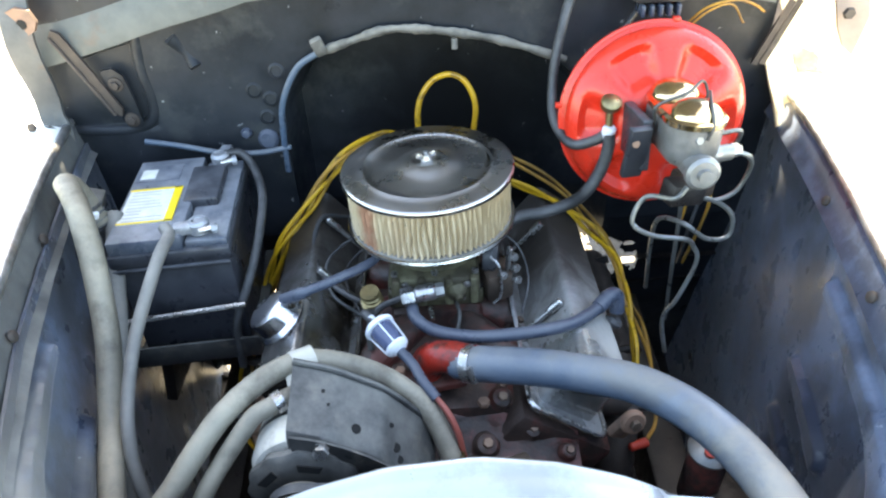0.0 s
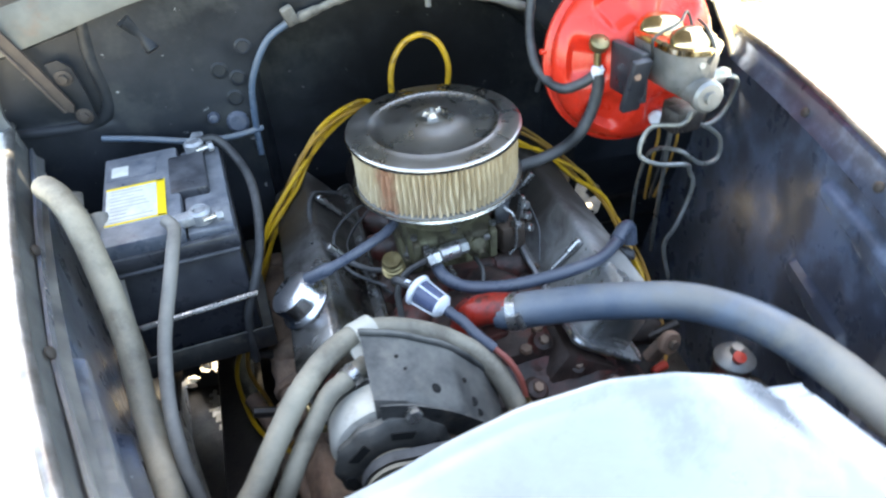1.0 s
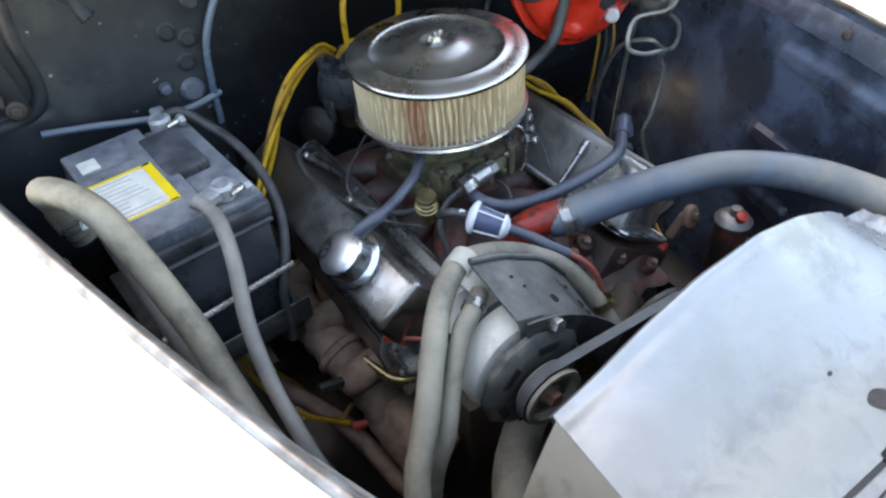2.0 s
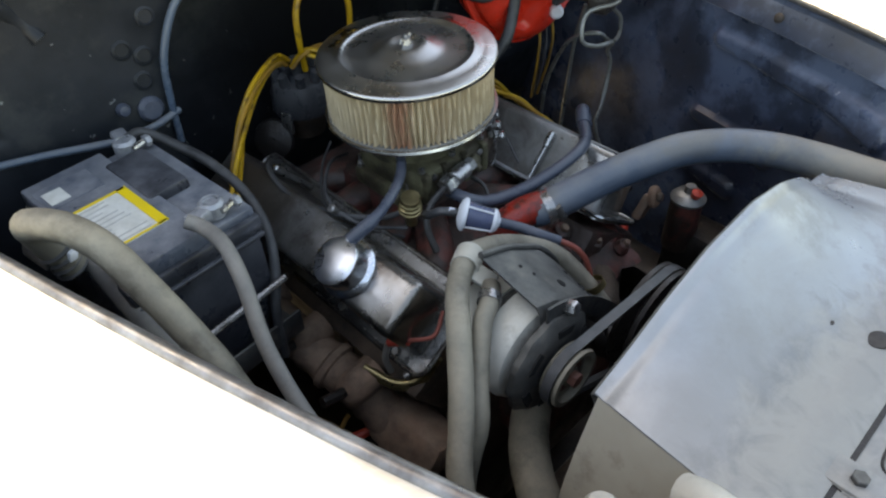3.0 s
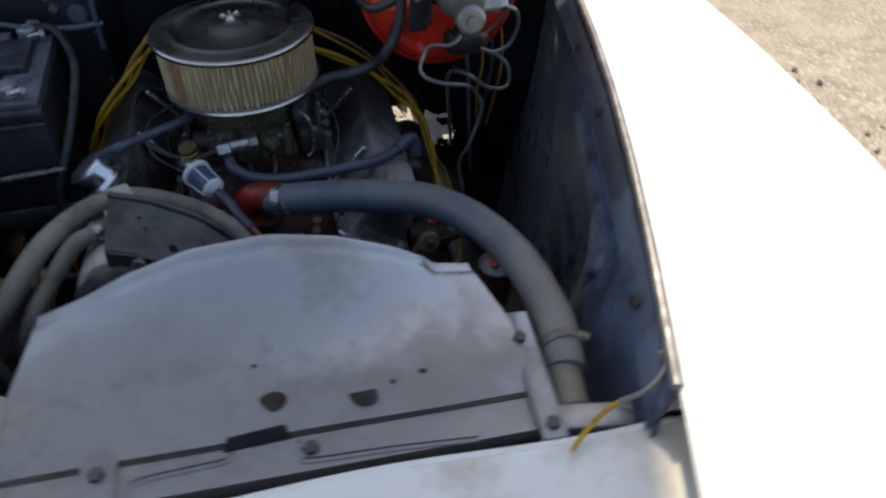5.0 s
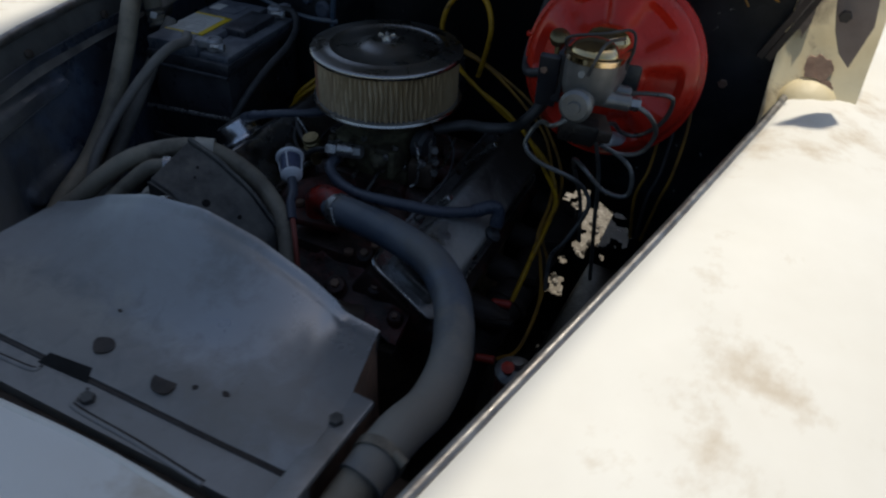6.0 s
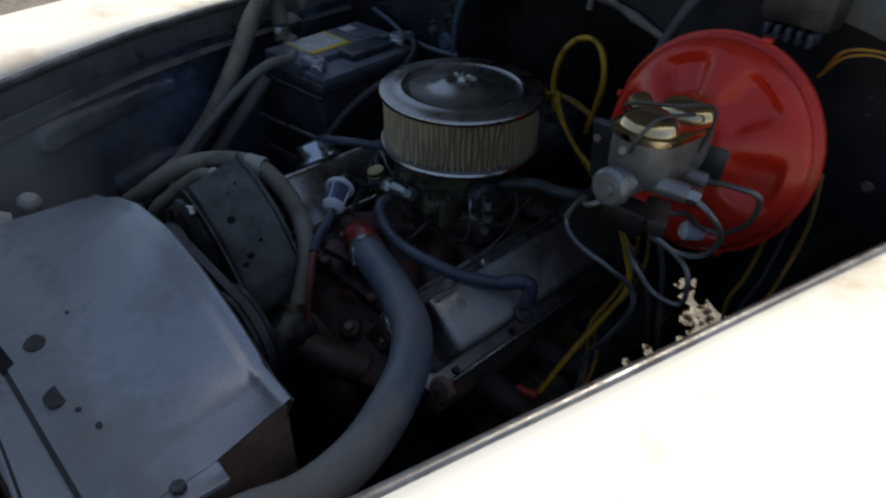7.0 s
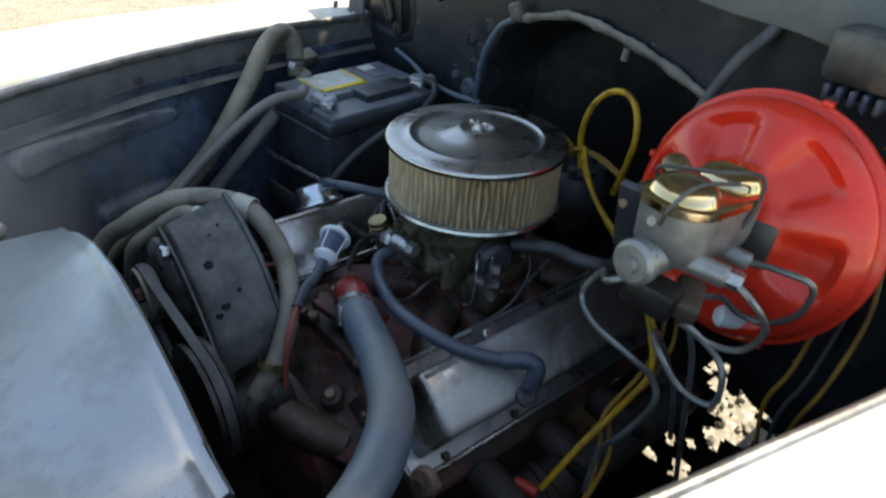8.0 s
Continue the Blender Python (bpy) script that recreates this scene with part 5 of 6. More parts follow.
    part("adjuster_slot", box(q + Vector((0.032, 0.004, -0.022)), (0.040, 0.006, 0.009), (0, 32, 0), 0.002), M_HOLE, b)
    part("adjuster_strap", sheet(steps(0, 1, 14), [-0.012, 0.012], lambda k, w: (-0.165 + 0.15 * k + 0.6 * w * k, -0.397, -0.115 - 0.03 * k - 0.09 * k * k + w), (0, 0.003, 0)), M_PLATE, b, "slotted adjuster strap")
    h = thing("hose_bracket", (-0.165, -0.30, -0.13), "bent dusty strap that holds the heater hose", "bracket")
    part("strap", lathe([(0.0148, -0.014), (0.0170, -0.014), (0.0170, 0.014), (0.0148, 0.014)], (-0.166, -0.277, -0.109), (0.86, 0.5, -0.1), 24, cap=False), M_PALE, h)
    part("leg", box((-0.170, -0.300, -0.113), (0.026, 0.040, 0.006), (18, 0, 16), 0.002), M_PALE, h)
    belt = bmesh.new()
    x0, z0, x1, z1 = ax, az, 0.02, -0.240
    run = []
    d = Vector((x1 - x0, z1 - z0))
    nrm = Vector((-d.y, d.x)).normalized()
    base = math.atan2(nrm.y, nrm.x)
    for i in range(13):
        th = base + math.pi * i / 12
        run.append((x0 + 0.037 * math.cos(th), z0 + 0.037 * math.sin(th)))
    for i in range(13):
        th = base + math.pi + math.pi * i / 12
        run.append((x1 + 0.072 * math.cos(th), z1 + 0.072 * math.sin(th)))
    rings = []
    for x, z in run:
        c = Vector((x, z))
        o = Vector((x0, z0)) if (c - Vector((x0, z0))).length < 0.05 else Vector((x1, z1))
        w = (c - o).normalized()
        rings.append([belt.verts.new((c.x + w.x * a_, -0.4255 + b_, c.y + w.y * a_)) for a_, b_ in ((-0.003, -0.004), (0.004, -0.006), (0.004, 0.006), (-0.003, 0.004))])
    for i in range(len(rings)):
        p, q = rings[i], rings[(i + 1) % len(rings)]
        for j in range(4):
            belt.faces.new((p[j], p[(j + 1) % 4], q[(j + 1) % 4], q[j]))
    solo("fan_belt", belt, M_BLACK, "worn dusty black fan belt round the pulleys", "belt")


def distributor():
    d = thing("distributor", (-0.02, 0.27, -0.28), "black bakelite distributor with yellow plug wires", "distributor")
    o = Vector((-0.02, 0.275, -0.24))
    part("body", rod(o, o + Vector((0, 0, 0.05)), 0.03, 0.042), M_GREASE, d)
    part("cap", lathe([(0.052, 0), (0.055, 0.006), (0.053, 0.035), (0.046, 0.055), (0.030, 0.062), (0.001, 0.064)], o + Vector((0, 0, 0.05)), (0, 0, 1), 32), M_DIST, d)
    for i in range(8):
        th = i * math.pi / 4 + 0.3
        p = o + Vector((0.036 * math.cos(th), 0.036 * math.sin(th), 0.105))
        part("tower", lathe([(0.0095, 0), (0.008, 0.022), (0.001, 0.0225)], p, (math.cos(th) * 0.2, math.sin(th) * 0.2, 1), 12), M_DIST, d)
    part("centre_tower", lathe([(0.010, 0), (0.009, 0.03), (0.001, 0.031)], o + Vector((0, 0, 0.108)), (0, 0, 1), 12), M_DIST, d)
    part("latch", box(o + Vector((-0.05, -0.02, 0.045)), (0.008, 0.02, 0.04), (0, 0, 20), 0.002), M_STEEL, d)
    part("advance_arm", box(o + Vector((-0.045, 0.0, 0.02)), (0.05, 0.014, 0.012), (0, 0, 8), 0.003), M_DARK, d)
    v = thing("vacuum_can", (-0.092, 0.29, -0.27), "greasy dark round vacuum canister", "canister")
    part("can", lathe([(0.02, 0), (0.035, 0.008), (0.038, 0.014), (0.035, 0.022), (0.010, 0.030)], (-0.080, 0.285, -0.235), (-0.7, -0.5, 0.4), 26), M_DARK, v)


# ---- hoses, cables and wires ----
def clamp_ring(p, axis, r, w, name, parent, mat):
    c = part(name, lathe([(r, -w / 2), (r + 0.0015, -w / 2), (r + 0.0015, w / 2), (r, w / 2)], p, axis, 28, cap=False), mat, parent, "bright worm-drive clamp")
    return c


def hoses():
    h = thing("radiator_hose", (0.2, -0.4, -0.2), "thick blue-grey upper radiator hose, dusty", "hose")
    run = [(0.026, -0.217, -0.182), (0.039, -0.226, -0.180), (0.085, -0.245, -0.168), (0.135, -0.264, -0.157), (0.19, -0.288, -0.148), (0.240, -0.316, -0.139), (0.285, -0.360, -0.134), (0.317, -0.412, -0.133), (0.340, -0.475, -0.136), (0.346, -0.540, -0.134), (0.339, -0.600, -0.119), (0.331, -0.655, -0.128)]
    part("hose", tube(run, 0.0245, 20, 7, rough=0.006), M_HOSE, h)
    p = Vector((0.042, -0.2275, -0.1795))
    c = clamp_ring(p, (0.9, -0.40, 0.22), 0.0248, 0.013, "hose_clamp", h, M_STEEL)
    part("screw", rod(p + Vector((-0.004, -0.022, 0.016)), p + Vector((0.006, -0.028, -0.006)), 0.0055, seg=10), M_STEEL, c)
    p = Vector((0.335, -0.628, -0.122))
    c = clamp_ring(p, (0, -1, 0), 0.0252, 0.011, "hose_clamp", h, M_KHAKI)
    part("screw", rod(p + Vector((0.016, 0.0, 0.018)), p + Vector((0.030, -0.004, 0.014)), 0.005, seg=10), M_KHAKI, c)

    h = thing("heater_hose", (-0.15, -0.35, -0.5), "thick khaki dusty heater hose looping over the alternator", "hose", "heater hoses")
    part("hose", tube([(-0.365, -0.470, -0.33), (-0.345, -0.448, -0.240), (-0.328, -0.424, -0.194), (-0.305, -0.404, -0.170), (-0.282, -0.382, -0.144), (-0.248, -0.345, -0.116), (-0.205, -0.301, -0.106), (-0.160, -0.274, -0.110),
                       (-0.108, -0.264, -0.133), (-0.057, -0.272, -0.160), (-0.015, -0.295, -0.192), (0.010, -0.330, -0.239), (0.018, -0.365, -0.275)], 0.0138, 14, 6, rough=0.01), M_KHAKI, h)
    part("pump_neck", tube([(0.016, -0.352, -0.262), (0.021, -0.372, -0.285), (0.020, -0.378, -0.312)], 0.0115, 12, 4), M_PLATE, h, "dusty steel neck at the water pump")
    clamp_ring(Vector((0.014, -0.340, -0.236)), (0.25, -0.55, -0.85), 0.0142, 0.010, "hose_clamp", h, M_BRASS)
    h = thing("heater_hose", (-0.3, -0.38, -0.5), "second dusty heater hose beside the first", "hose", "heater hoses")
    part("hose", tube([(-0.318, -0.415, -0.34), (-0.300, -0.408, -0.245), (-0.277, -0.402, -0.192), (-0.254, -0.380, -0.162), (-0.218, -0.350, -0.124), (-0.197, -0.339, -0.117), (-0.184, -0.330, -0.116), (-0.170, -0.318, -0.119)], 0.0112, 12, 6, rough=0.01), M_KHAKI, h)
    clamp_ring(Vector((-0.188, -0.333, -0.1165)), (0.8, 0.55, 0.05), 0.0122, 0.011, "hose_clamp", h, M_STEEL)
    h = thing("lower_radiator_hose", (-0.1, -0.45, -0.5), "dusty tan lower radiator hose under the alternator", "hose")
    part("hose", tube([(-0.07, -0.33, -0.36), (-0.13, -0.36, -0.365), (-0.19, -0.41, -0.36), (-0.235, -0.48, -0.365), (-0.25, -0.56, -0.40), (-0.25, -0.66, -0.47)], 0.027, 16, 6, rough=0.01), M_KHAKI, h)
    h = thing("breather_hose", (0.1, -0.14, -0.2), "thin dark blue breather hose to the valve cover", "hose")
    part("hose", tube([(-0.036, -0.112, -0.168), (-0.030, -0.143, -0.169), (-0.004, -0.161, -0.178), (0.045, -0.180, -0.175), (0.095, -0.197, -0.160), (0.149, -0.198, -0.153), (0.192, -0.180, -0.159), (0.232, -0.146, -0.165), (0.252, -0.128, -0.160), (0.264, -0.122, -0.166), (0.266, -0.128, -0.189)], 0.0092, 12, 6), M_BLUEH, h)
    h = thing("oil_cap_hose", (-0.15, -0.09, -0.18), "slim blue-black hose from oil cap to air cleaner", "hose")
    part("hose", tube([(-0.220, -0.119, -0.141), (-0.180, -0.128, -0.120), (-0.135, -0.113, -0.111), (-0.095, -0.081, -0.113), (-0.072, -0.050, -0.110)], 0.0072, 12, 6, radius=lambda t: 1.3 if t < 0.25 else 1.0), M_BLUEH, h)
    h = thing("vacuum_hose", (-0.2, 0.0, -0.2), "thin black vacuum hose across the manifold", "hose")
    part("hose", tube([(-0.09, -0.098, -0.172), (-0.13, -0.07, -0.185), (-0.18, -0.02, -0.175), (-0.20, 0.06, -0.17), (-0.19, 0.12, -0.16), (-0.15, 0.16, -0.19)], 0.0045, 8, 6), M_BLACK, h)
    h = thing("vacuum_hose", (0.24, 0.05, -0.1), "black vacuum hose from the booster valve to the manifold", "hose")
    part("hose", tube([(0.273, 0.046, 0.012), (0.274, 0.043, -0.010), (0.266, 0.040, -0.046), (0.245, 0.034, -0.081), (0.220, 0.040, -0.107), (0.175, 0.035, -0.118), (0.137, 0.03, -0.121), (0.09, 0.0, -0.13)], 0.0098, 12, 6), M_BLACK, h)
    h = thing("rubber_hose", (0.22, 0.15, -0.05), "black rubber hose looping up the firewall", "hose")
    part("hose", tube([(0.272, 0.049, 0.011), (0.251, 0.053, -0.004), (0.222, 0.070, -0.015), (0.205, 0.125, -0.002), (0.206, 0.165, 0.036), (0.213, 0.185, 0.085), (0.228, 0.207, 0.141), (0.243, 0.229, 0.172), (0.25, 0.245, 0.19)], 0.0080, 12, 6), M_BLACK, h)
    f = thing("fuel_filter", (-0.05, -0.23, -0.16), "clear plastic in-line fuel filter with dark core", "fuel filter")
    a, b = Vector((-0.079, -0.184, -0.144)), Vector((-0.044, -0.229, -0.157))
    ax = b - a
    part("bowl", lathe([(0.0195, 0), (0.0195, 0.006), (0.0165, 0.040), (0.012, 0.047), (0.005, 0.050)], a, ax, 28), M_CLEAR, f, "clear tapered plastic bowl")
    part("core", lathe([(0.001, 0.004), (0.0176, 0.005), (0.0148, 0.040), (0.001, 0.044)], a, ax, 24), M_CORE, f, "dark blue filter core")
    part("cap", lathe([(0.001, -0.0085), (0.010, -0.0078), (0.018, -0.0050), (0.0225, -0.0012), (0.0230, 0.0015), (0.0218, 0.0040), (0.0195, 0.0045)], a, ax, 32), M_WHITEP, f, "white domed plastic cap")
    part("inlet", rod(a - ax.normalized() * 0.020, a - ax.normalized() * 0.005, 0.005, seg=10), M_WHITEP, f)
    u, v, w = frame_of(ax)
    for i in range(4):
        r = u * math.cos(i * 1.571 + 0.3) + v * math.sin(i * 1.571 + 0.3)
        part("rib", rod(a + r * 0.0198 + w * 0.003, a + r * 0.0165 + w * 0.041, 0.0012, seg=6), M_WHITEP, f)
    part("end_ring", lathe([(0.0161, 0.039), (0.0174, 0.039), (0.0168, 0.043), (0.012, 0.047), (0.007, 0.049), (0.0062, 0.060)], a, ax, 28, cap=False), M_WHITEP, f)
    g = thing("fuel_hose", (0.0, -0.27, -0.17), "short blue rubber fuel hose with pink pipe end", "hose")
    part("hose", tube([b - ax * 0.15, b + ax.normalized() * 0.02, (-0.022, -0.266, -0.166), (-0.004, -0.289, -0.176)], 0.0072, 12, 5), M_BLUEH, g)
    part("pipe", tube([(-0.008, -0.284, -0.173), (0.010, -0.305, -0.187), (0.022, -0.320, -0.215), (0.03, -0.33, -0.27)], 0.0040, 10, 5), M_PINK, g)
    g = thing("fuel_hose", (-0.09, -0.14, -0.17), "short black fuel hose to the carburettor", "hose")
    part("hose", tube([a - ax.normalized() * 0.006, (-0.098, -0.160, -0.142), (-0.102, -0.142, -0.156), (-0.094, -0.125, -0.17)], 0.006, 10, 5), M_BLACK, g)


def battery():
    b = thing("battery", (-0.40, 0.06, -0.28), "black car battery with dusty top and yellow-edged label", "battery")
    rot = 5.0

    def R(x, y):
        c, s = math.cos(radians(rot)), math.sin(radians(rot))
        return -0.398 + x * c - y * s, 0.062 + x * s + y * c
    bx = lambda x, y, z, sx, sy, sz, bev: box((*R(x, y), z), (sx, sy, sz), (0, 0, rot), bev)
    part("case", bx(0, 0, -0.190, 0.168, 0.245, 0.19, 0.006), M_BATT, b)
    part("case_rim", bx(0, 0, -0.098, 0.178, 0.255, 0.024, 0.005), M_BATT, b)
    part("top", bx(-0.032, 0.0, -0.076, 0.108, 0.245, 0.024, 0.004), M_BATTOP, b, "dusty blue-grey top")
    part("terminal_step", bx(0.055, 0.0, -0.082, 0.062, 0.240, 0.014, 0.004), M_BATTOP, b)
    part("vent_cover", bx(0.035, 0.03, -0.072, 0.055, 0.110, 0.022, 0.005), M_BATT, b, "dark vent cover")
    lab = part("label", bx(-0.040, -0.026, -0.0638, 0.080, 0.100, 0.0012, 0.0), M_PRINT, b, "pale warning label with yellow borders")
    part("yellow_border", bx(-0.004, -0.026, -0.0628, 0.012, 0.100, 0.0014, 0.0), M_YELLOW, lab, "yellow border")
    part("yellow_border", bx(-0.040, 0.022, -0.0628, 0.080, 0.004, 0.0014, 0.0), M_YELLOW, lab, "yellow border")
    part("yellow_border", bx(-0.040, -0.074, -0.0628, 0.080, 0.003, 0.0014, 0.0), M_YELLOW, lab, "yellow border")
    rng = random.Random(2)
    for i in range(10):
        w = rng.uniform(0.02, 0.06)
        part("print_line", bx(-0.074 + w / 2, -0.068 + i * 0.0092, -0.0630, w, 0.0014, 0.0010, 0.0), M_INK, lab)
    lab2 = part("label", bx(-0.045, 0.075, -0.0638, 0.07, 0.05, 0.0012, 0.0), M_BATTOP, b, "worn grey label")
    part("print_block", bx(-0.062, 0.072, -0.0630, 0.024, 0.03, 0.0010, 0.0), M_PRINT, lab2)
    part("front_strip", bx(0.0, -0.126, -0.112, 0.172, 0.010, 0.006, 0.002), M_BATT, b)
    for x, y, n in ((0.046, -0.098, "negative"), (0.050, 0.105, "positive")):
        t = thing("battery_clamp", (*R(x, y), -0.075), "whitish corroded lead battery clamp", "battery clamp", "battery clamps")
        c = Vector((*R(x, y), -0.062))
        part("post_ring", lathe([(0.007, -0.012), (0.015, -0.010), (0.0155, 0.006), (0.012, 0.010), (0.009, 0.010), (0.009, 0.008), (0.001, 0.008)], c, (0, 0, 1), 20), M_LEAD, t)
        part("jaw", box(c + Vector((-0.018 if y < 0 else 0.004, -0.006 if y < 0 else 0.02, 0.0)), (0.034, 0.020, 0.016), (0, 0, rot + (10 if y < 0 else 80)), 0.004), M_LEAD, t)
        part("jaw_bolt", rod(c + Vector((0.004, -0.016, 0.0)), c + Vector((0.030, -0.008, 0.002)), 0.004, seg=8), M_STEEL, t)
        part("nut", hexagon(c + Vector((0.022, -0.012, 0.001)), (1, 0.3, 0), 0.008, 0.008), M_LEAD, t)
    tr = thing("battery_tray", (-0.4, 0.06, -0.30), "rusty steel battery tray with bright hold-down edge", "battery tray")
    part("tray", bx(0, 0, -0.293, 0.20, 0.28, 0.012, 0.003), M_PLATE, tr)
    part("front_lip", bx(0.0, -0.14, -0.275, 0.20, 0.005, 0.04, 0.002), M_PLATE, tr)
    part("hold_down_bar", rod((*R(-0.095, -0.143), -0.196), (*R(0.092, -0.139), -0.188), 0.0045, seg=8), M_STEEL, tr, "bare steel hold-down bar")
    part("leg", box((-0.47, 0.06, -0.36), (0.02, 0.2, 0.14), (0, 10, 0), 0.003), M_DARK, tr)
    c = thing("battery_cable", (-0.38, -0.2, -0.4), "dusty grey negative battery cable", "cable", "battery cables")
    part("cable", tube([(-0.384, -0.055, -0.046), (-0.374, -0.070, -0.052), (-0.373, -0.113, -0.051), (-0.381, -0.156, -0.073), (-0.397, -0.205, -0.117), (-0.403, -0.256, -0.160), (-0.401, -0.298, -0.198), (-0.394, -0.330, -0.248), (-0.380, -0.352, -0.315), (-0.352, -0.375, -0.39)], 0.0088, 12, 6), M_RUBBER, c)
    c = thing("battery_cable", (-0.29, 0.05, -0.4), "black positive battery cable beside the battery", "cable", "battery cables")
    part("cable", tube([(-0.352, 0.178, -0.058), (-0.325, 0.188, -0.064), (-0.300, 0.160, -0.082), (-0.280, 0.10, -0.096), (-0.274, 0.03, -0.112), (-0.280, -0.02, -0.140), (-0.298, -0.052, -0.185), (-0.318, -0.066, -0.235), (-0.325, -0.07, -0.32)], 0.0072, 10, 6), M_BLACK, c)
    c = thing("ground_cable", (-0.42, 0.22, -0.08), "dark blue-grey cable along the firewall", "cable")
    part("cable", tube([(-0.50, 0.226, -0.050), (-0.44, 0.222, -0.060), (-0.38, 0.205, -0.066), (-0.35, 0.195, -0.066), (-0.30, 0.215, -0.078), (-0.25, 0.238, -0.082)], 0.0052, 10, 6), M_HOSE, c)
    h = thing("flexible_conduit", (-0.46, -0.1, -0.4), "thick khaki rubber hose curving over the inner wing", "hose")
    part("hose", tube([(-0.500, -0.006, -0.066), (-0.515, -0.002, -0.014), (-0.517, -0.020, 0.011), (-0.494, -0.054, 0.011), (-0.476, -0.086, -0.008), (-0.463, -0.120, -0.050), (-0.451, -0.160, -0.096), (-0.444, -0.190, -0.130), (-0.441, -0.220, -0.162), (-0.431, -0.285, -0.210), (-0.406, -0.378, -0.240), (-0.375, -0.455, -0.285)], 0.0165, 14, 6, rough=0.008), M_KHAKI, h)
    for i in range(4):
        part("sleeve_ring", lathe([(0.0165, -0.003), (0.019, 0.0), (0.0165, 0.003)], Vector((-0.508, -0.003, -0.040)) + Vector((0.004, -0.001, -0.017)) * i * 0.55, (0.25, -0.05, -0.9), 16, cap=False), M_BLACK, h)
    h = thing("rubber_hose", (-0.43, 0.0, -0.4), "older dark hose behind the khaki one", "hose")
    part("hose", tube([(-0.482, 0.01, -0.06), (-0.470, -0.08, -0.13), (-0.455, -0.17, -0.20), (-0.445, -0.26, -0.28), (-0.44, -0.34, -0.38)], 0.013, 12, 6), M_RUBBER, h)
    w = thing("headlamp_relay", (-0.515, 0.02, -0.10), "small grey-white relay on the inner wing", "relay")
    part("case", box((-0.512, 0.015, -0.045), (0.03, 0.05, 0.03), (0, 20, 10), 0.004), M_PLATE, w)
    part("terminal", box((-0.500, -0.012, -0.045), (0.012, 0.018, 0.012), (10, 20, 30), 0.002), M_WHITEP, w)


def wire(name, pts, r, mat, label, group=""):
    return solo(name, tube(pts, r, 8, 6), mat, label, "wire", group)


def wires():
    spine = [(-0.045, 0.262, -0.092), (-0.085, 0.236, -0.072), (-0.140, 0.208, -0.086), (-0.185, 0.186, -0.122), (-0.222, 0.160, -0.165), (-0.262, 0.120, -0.205), (-0.290, 0.112, -0.26), (-0.335, 0.09, -0.36)]
    for i in range(4):
        pts = []
        for n_, q in enumerate(spine):
            a = i * 1.57 + n_ * 1.15
            r = 0.0105 if 0 < n_ < 7 else 0.006
            pts.append(Vector(q) + Vector((math.cos(a), 0.5 * math.cos(a + 0.8), math.sin(a))) * r * (1.0 + 0.25 * math.sin(i * 2.1 + n_)))
        if i > 1:
            k = i - 2
            pts += [Vector((-0.385 + 0.02 * k, 0.06, -0.46)), Vector((-0.372 + 0.04 * k, -0.03, -0.475)), Vector((-0.345 + 0.03 * k, -0.10 - 0.03 * k, -0.465)), Vector((-0.30 + 0.02 * k, -0.16 + 0.03 * k, -0.452))]
        wire("spark_plug_wire", pts, 0.0040, M_WIRE if i < 3 else M_OLDWIRE, "yellow spark plug wire bundled beside the battery" if i < 2 else "yellow spark plug wire hanging low beside the exhaust", "spark plug wires")
    for i in range(4):
        d = Vector((0.009 * math.cos(i * 1.9), 0.011 * math.sin(i * 2.1), 0.007 * math.cos(i * 2.5)))
        j = Vector((0.007 * math.sin(i * 2.7), 0.008 * math.cos(i * 1.5), 0.006 * math.sin(i * 1.1)))
        pts = [Vector((-0.035, 0.262, -0.105)) + d * 0.5, Vector((-0.012, 0.255, -0.086)) + d * 0.6, Vector((0.03, 0.265, -0.092)) + d * 0.6, Vector((0.10, 0.26, -0.115)) + j, Vector((0.19, 0.225, -0.150)) + d, Vector((0.25, 0.185, -0.185)) + j, Vector((0.294, 0.125, -0.224)) + d, Vector((0.312, 0.055, -0.240)) + j, Vector((0.315, -0.02, -0.262)) + d * 0.5]
        if i < 2:
            pts[2:7] = [Vector((0.02, 0.226, -0.098)) + d * 0.5, Vector((0.083, 0.182, -0.120)) + j, Vector((0.163, 0.150, -0.142)) + d * 0.6, Vector((0.222, 0.126, -0.166)) + j * 0.6, Vector((0.276, 0.096, -0.206)) + d]
            pts += [Vector((0.314, -0.09, -0.297)) + j, Vector((0.312, -0.13, -0.33))]
        else:
            pts += [Vector((0.335, -0.04, -0.30)) + j, Vector((0.350, -0.09, -0.35)), Vector((0.345, -0.16, -0.40)), Vector((0.32, -0.20, -0.40))]
        wire("spark_plug_wire", pts, 0.0041 if i < 2 else 0.0032, M_WIRE if i < 2 else M_OLDWIRE, "yellow spark plug wire along the valve cover" if i < 2 else "grimy orange spark plug wire beside the inner wing", "spark plug wires")
    wire("wire", [(-0.06, 0.10, -0.19), (-0.12, 0.06, -0.16), (-0.17, 0.00, -0.165), (-0.16, -0.06, -0.185), (-0.11, -0.10, -0.20)], 0.0026, M_BLACK, "thin black lead looping beside the carburettor")
    wire("wire", [(-0.05, 0.16, -0.20), (-0.10, 0.12, -0.21), (-0.15, 0.04, -0.215), (-0.13, -0.04, -0.225), (-0.10, -0.08, -0.235)], 0.0022, M_BLACK, "thin black lead across the intake manifold")
    wire("wire", [(0.08, 0.03, -0.13), (0.13, 0.0, -0.15), (0.145, -0.05, -0.18), (0.13, -0.10, -0.21)], 0.0017, M_BLACK, "thin black lead down the carburettor's side")
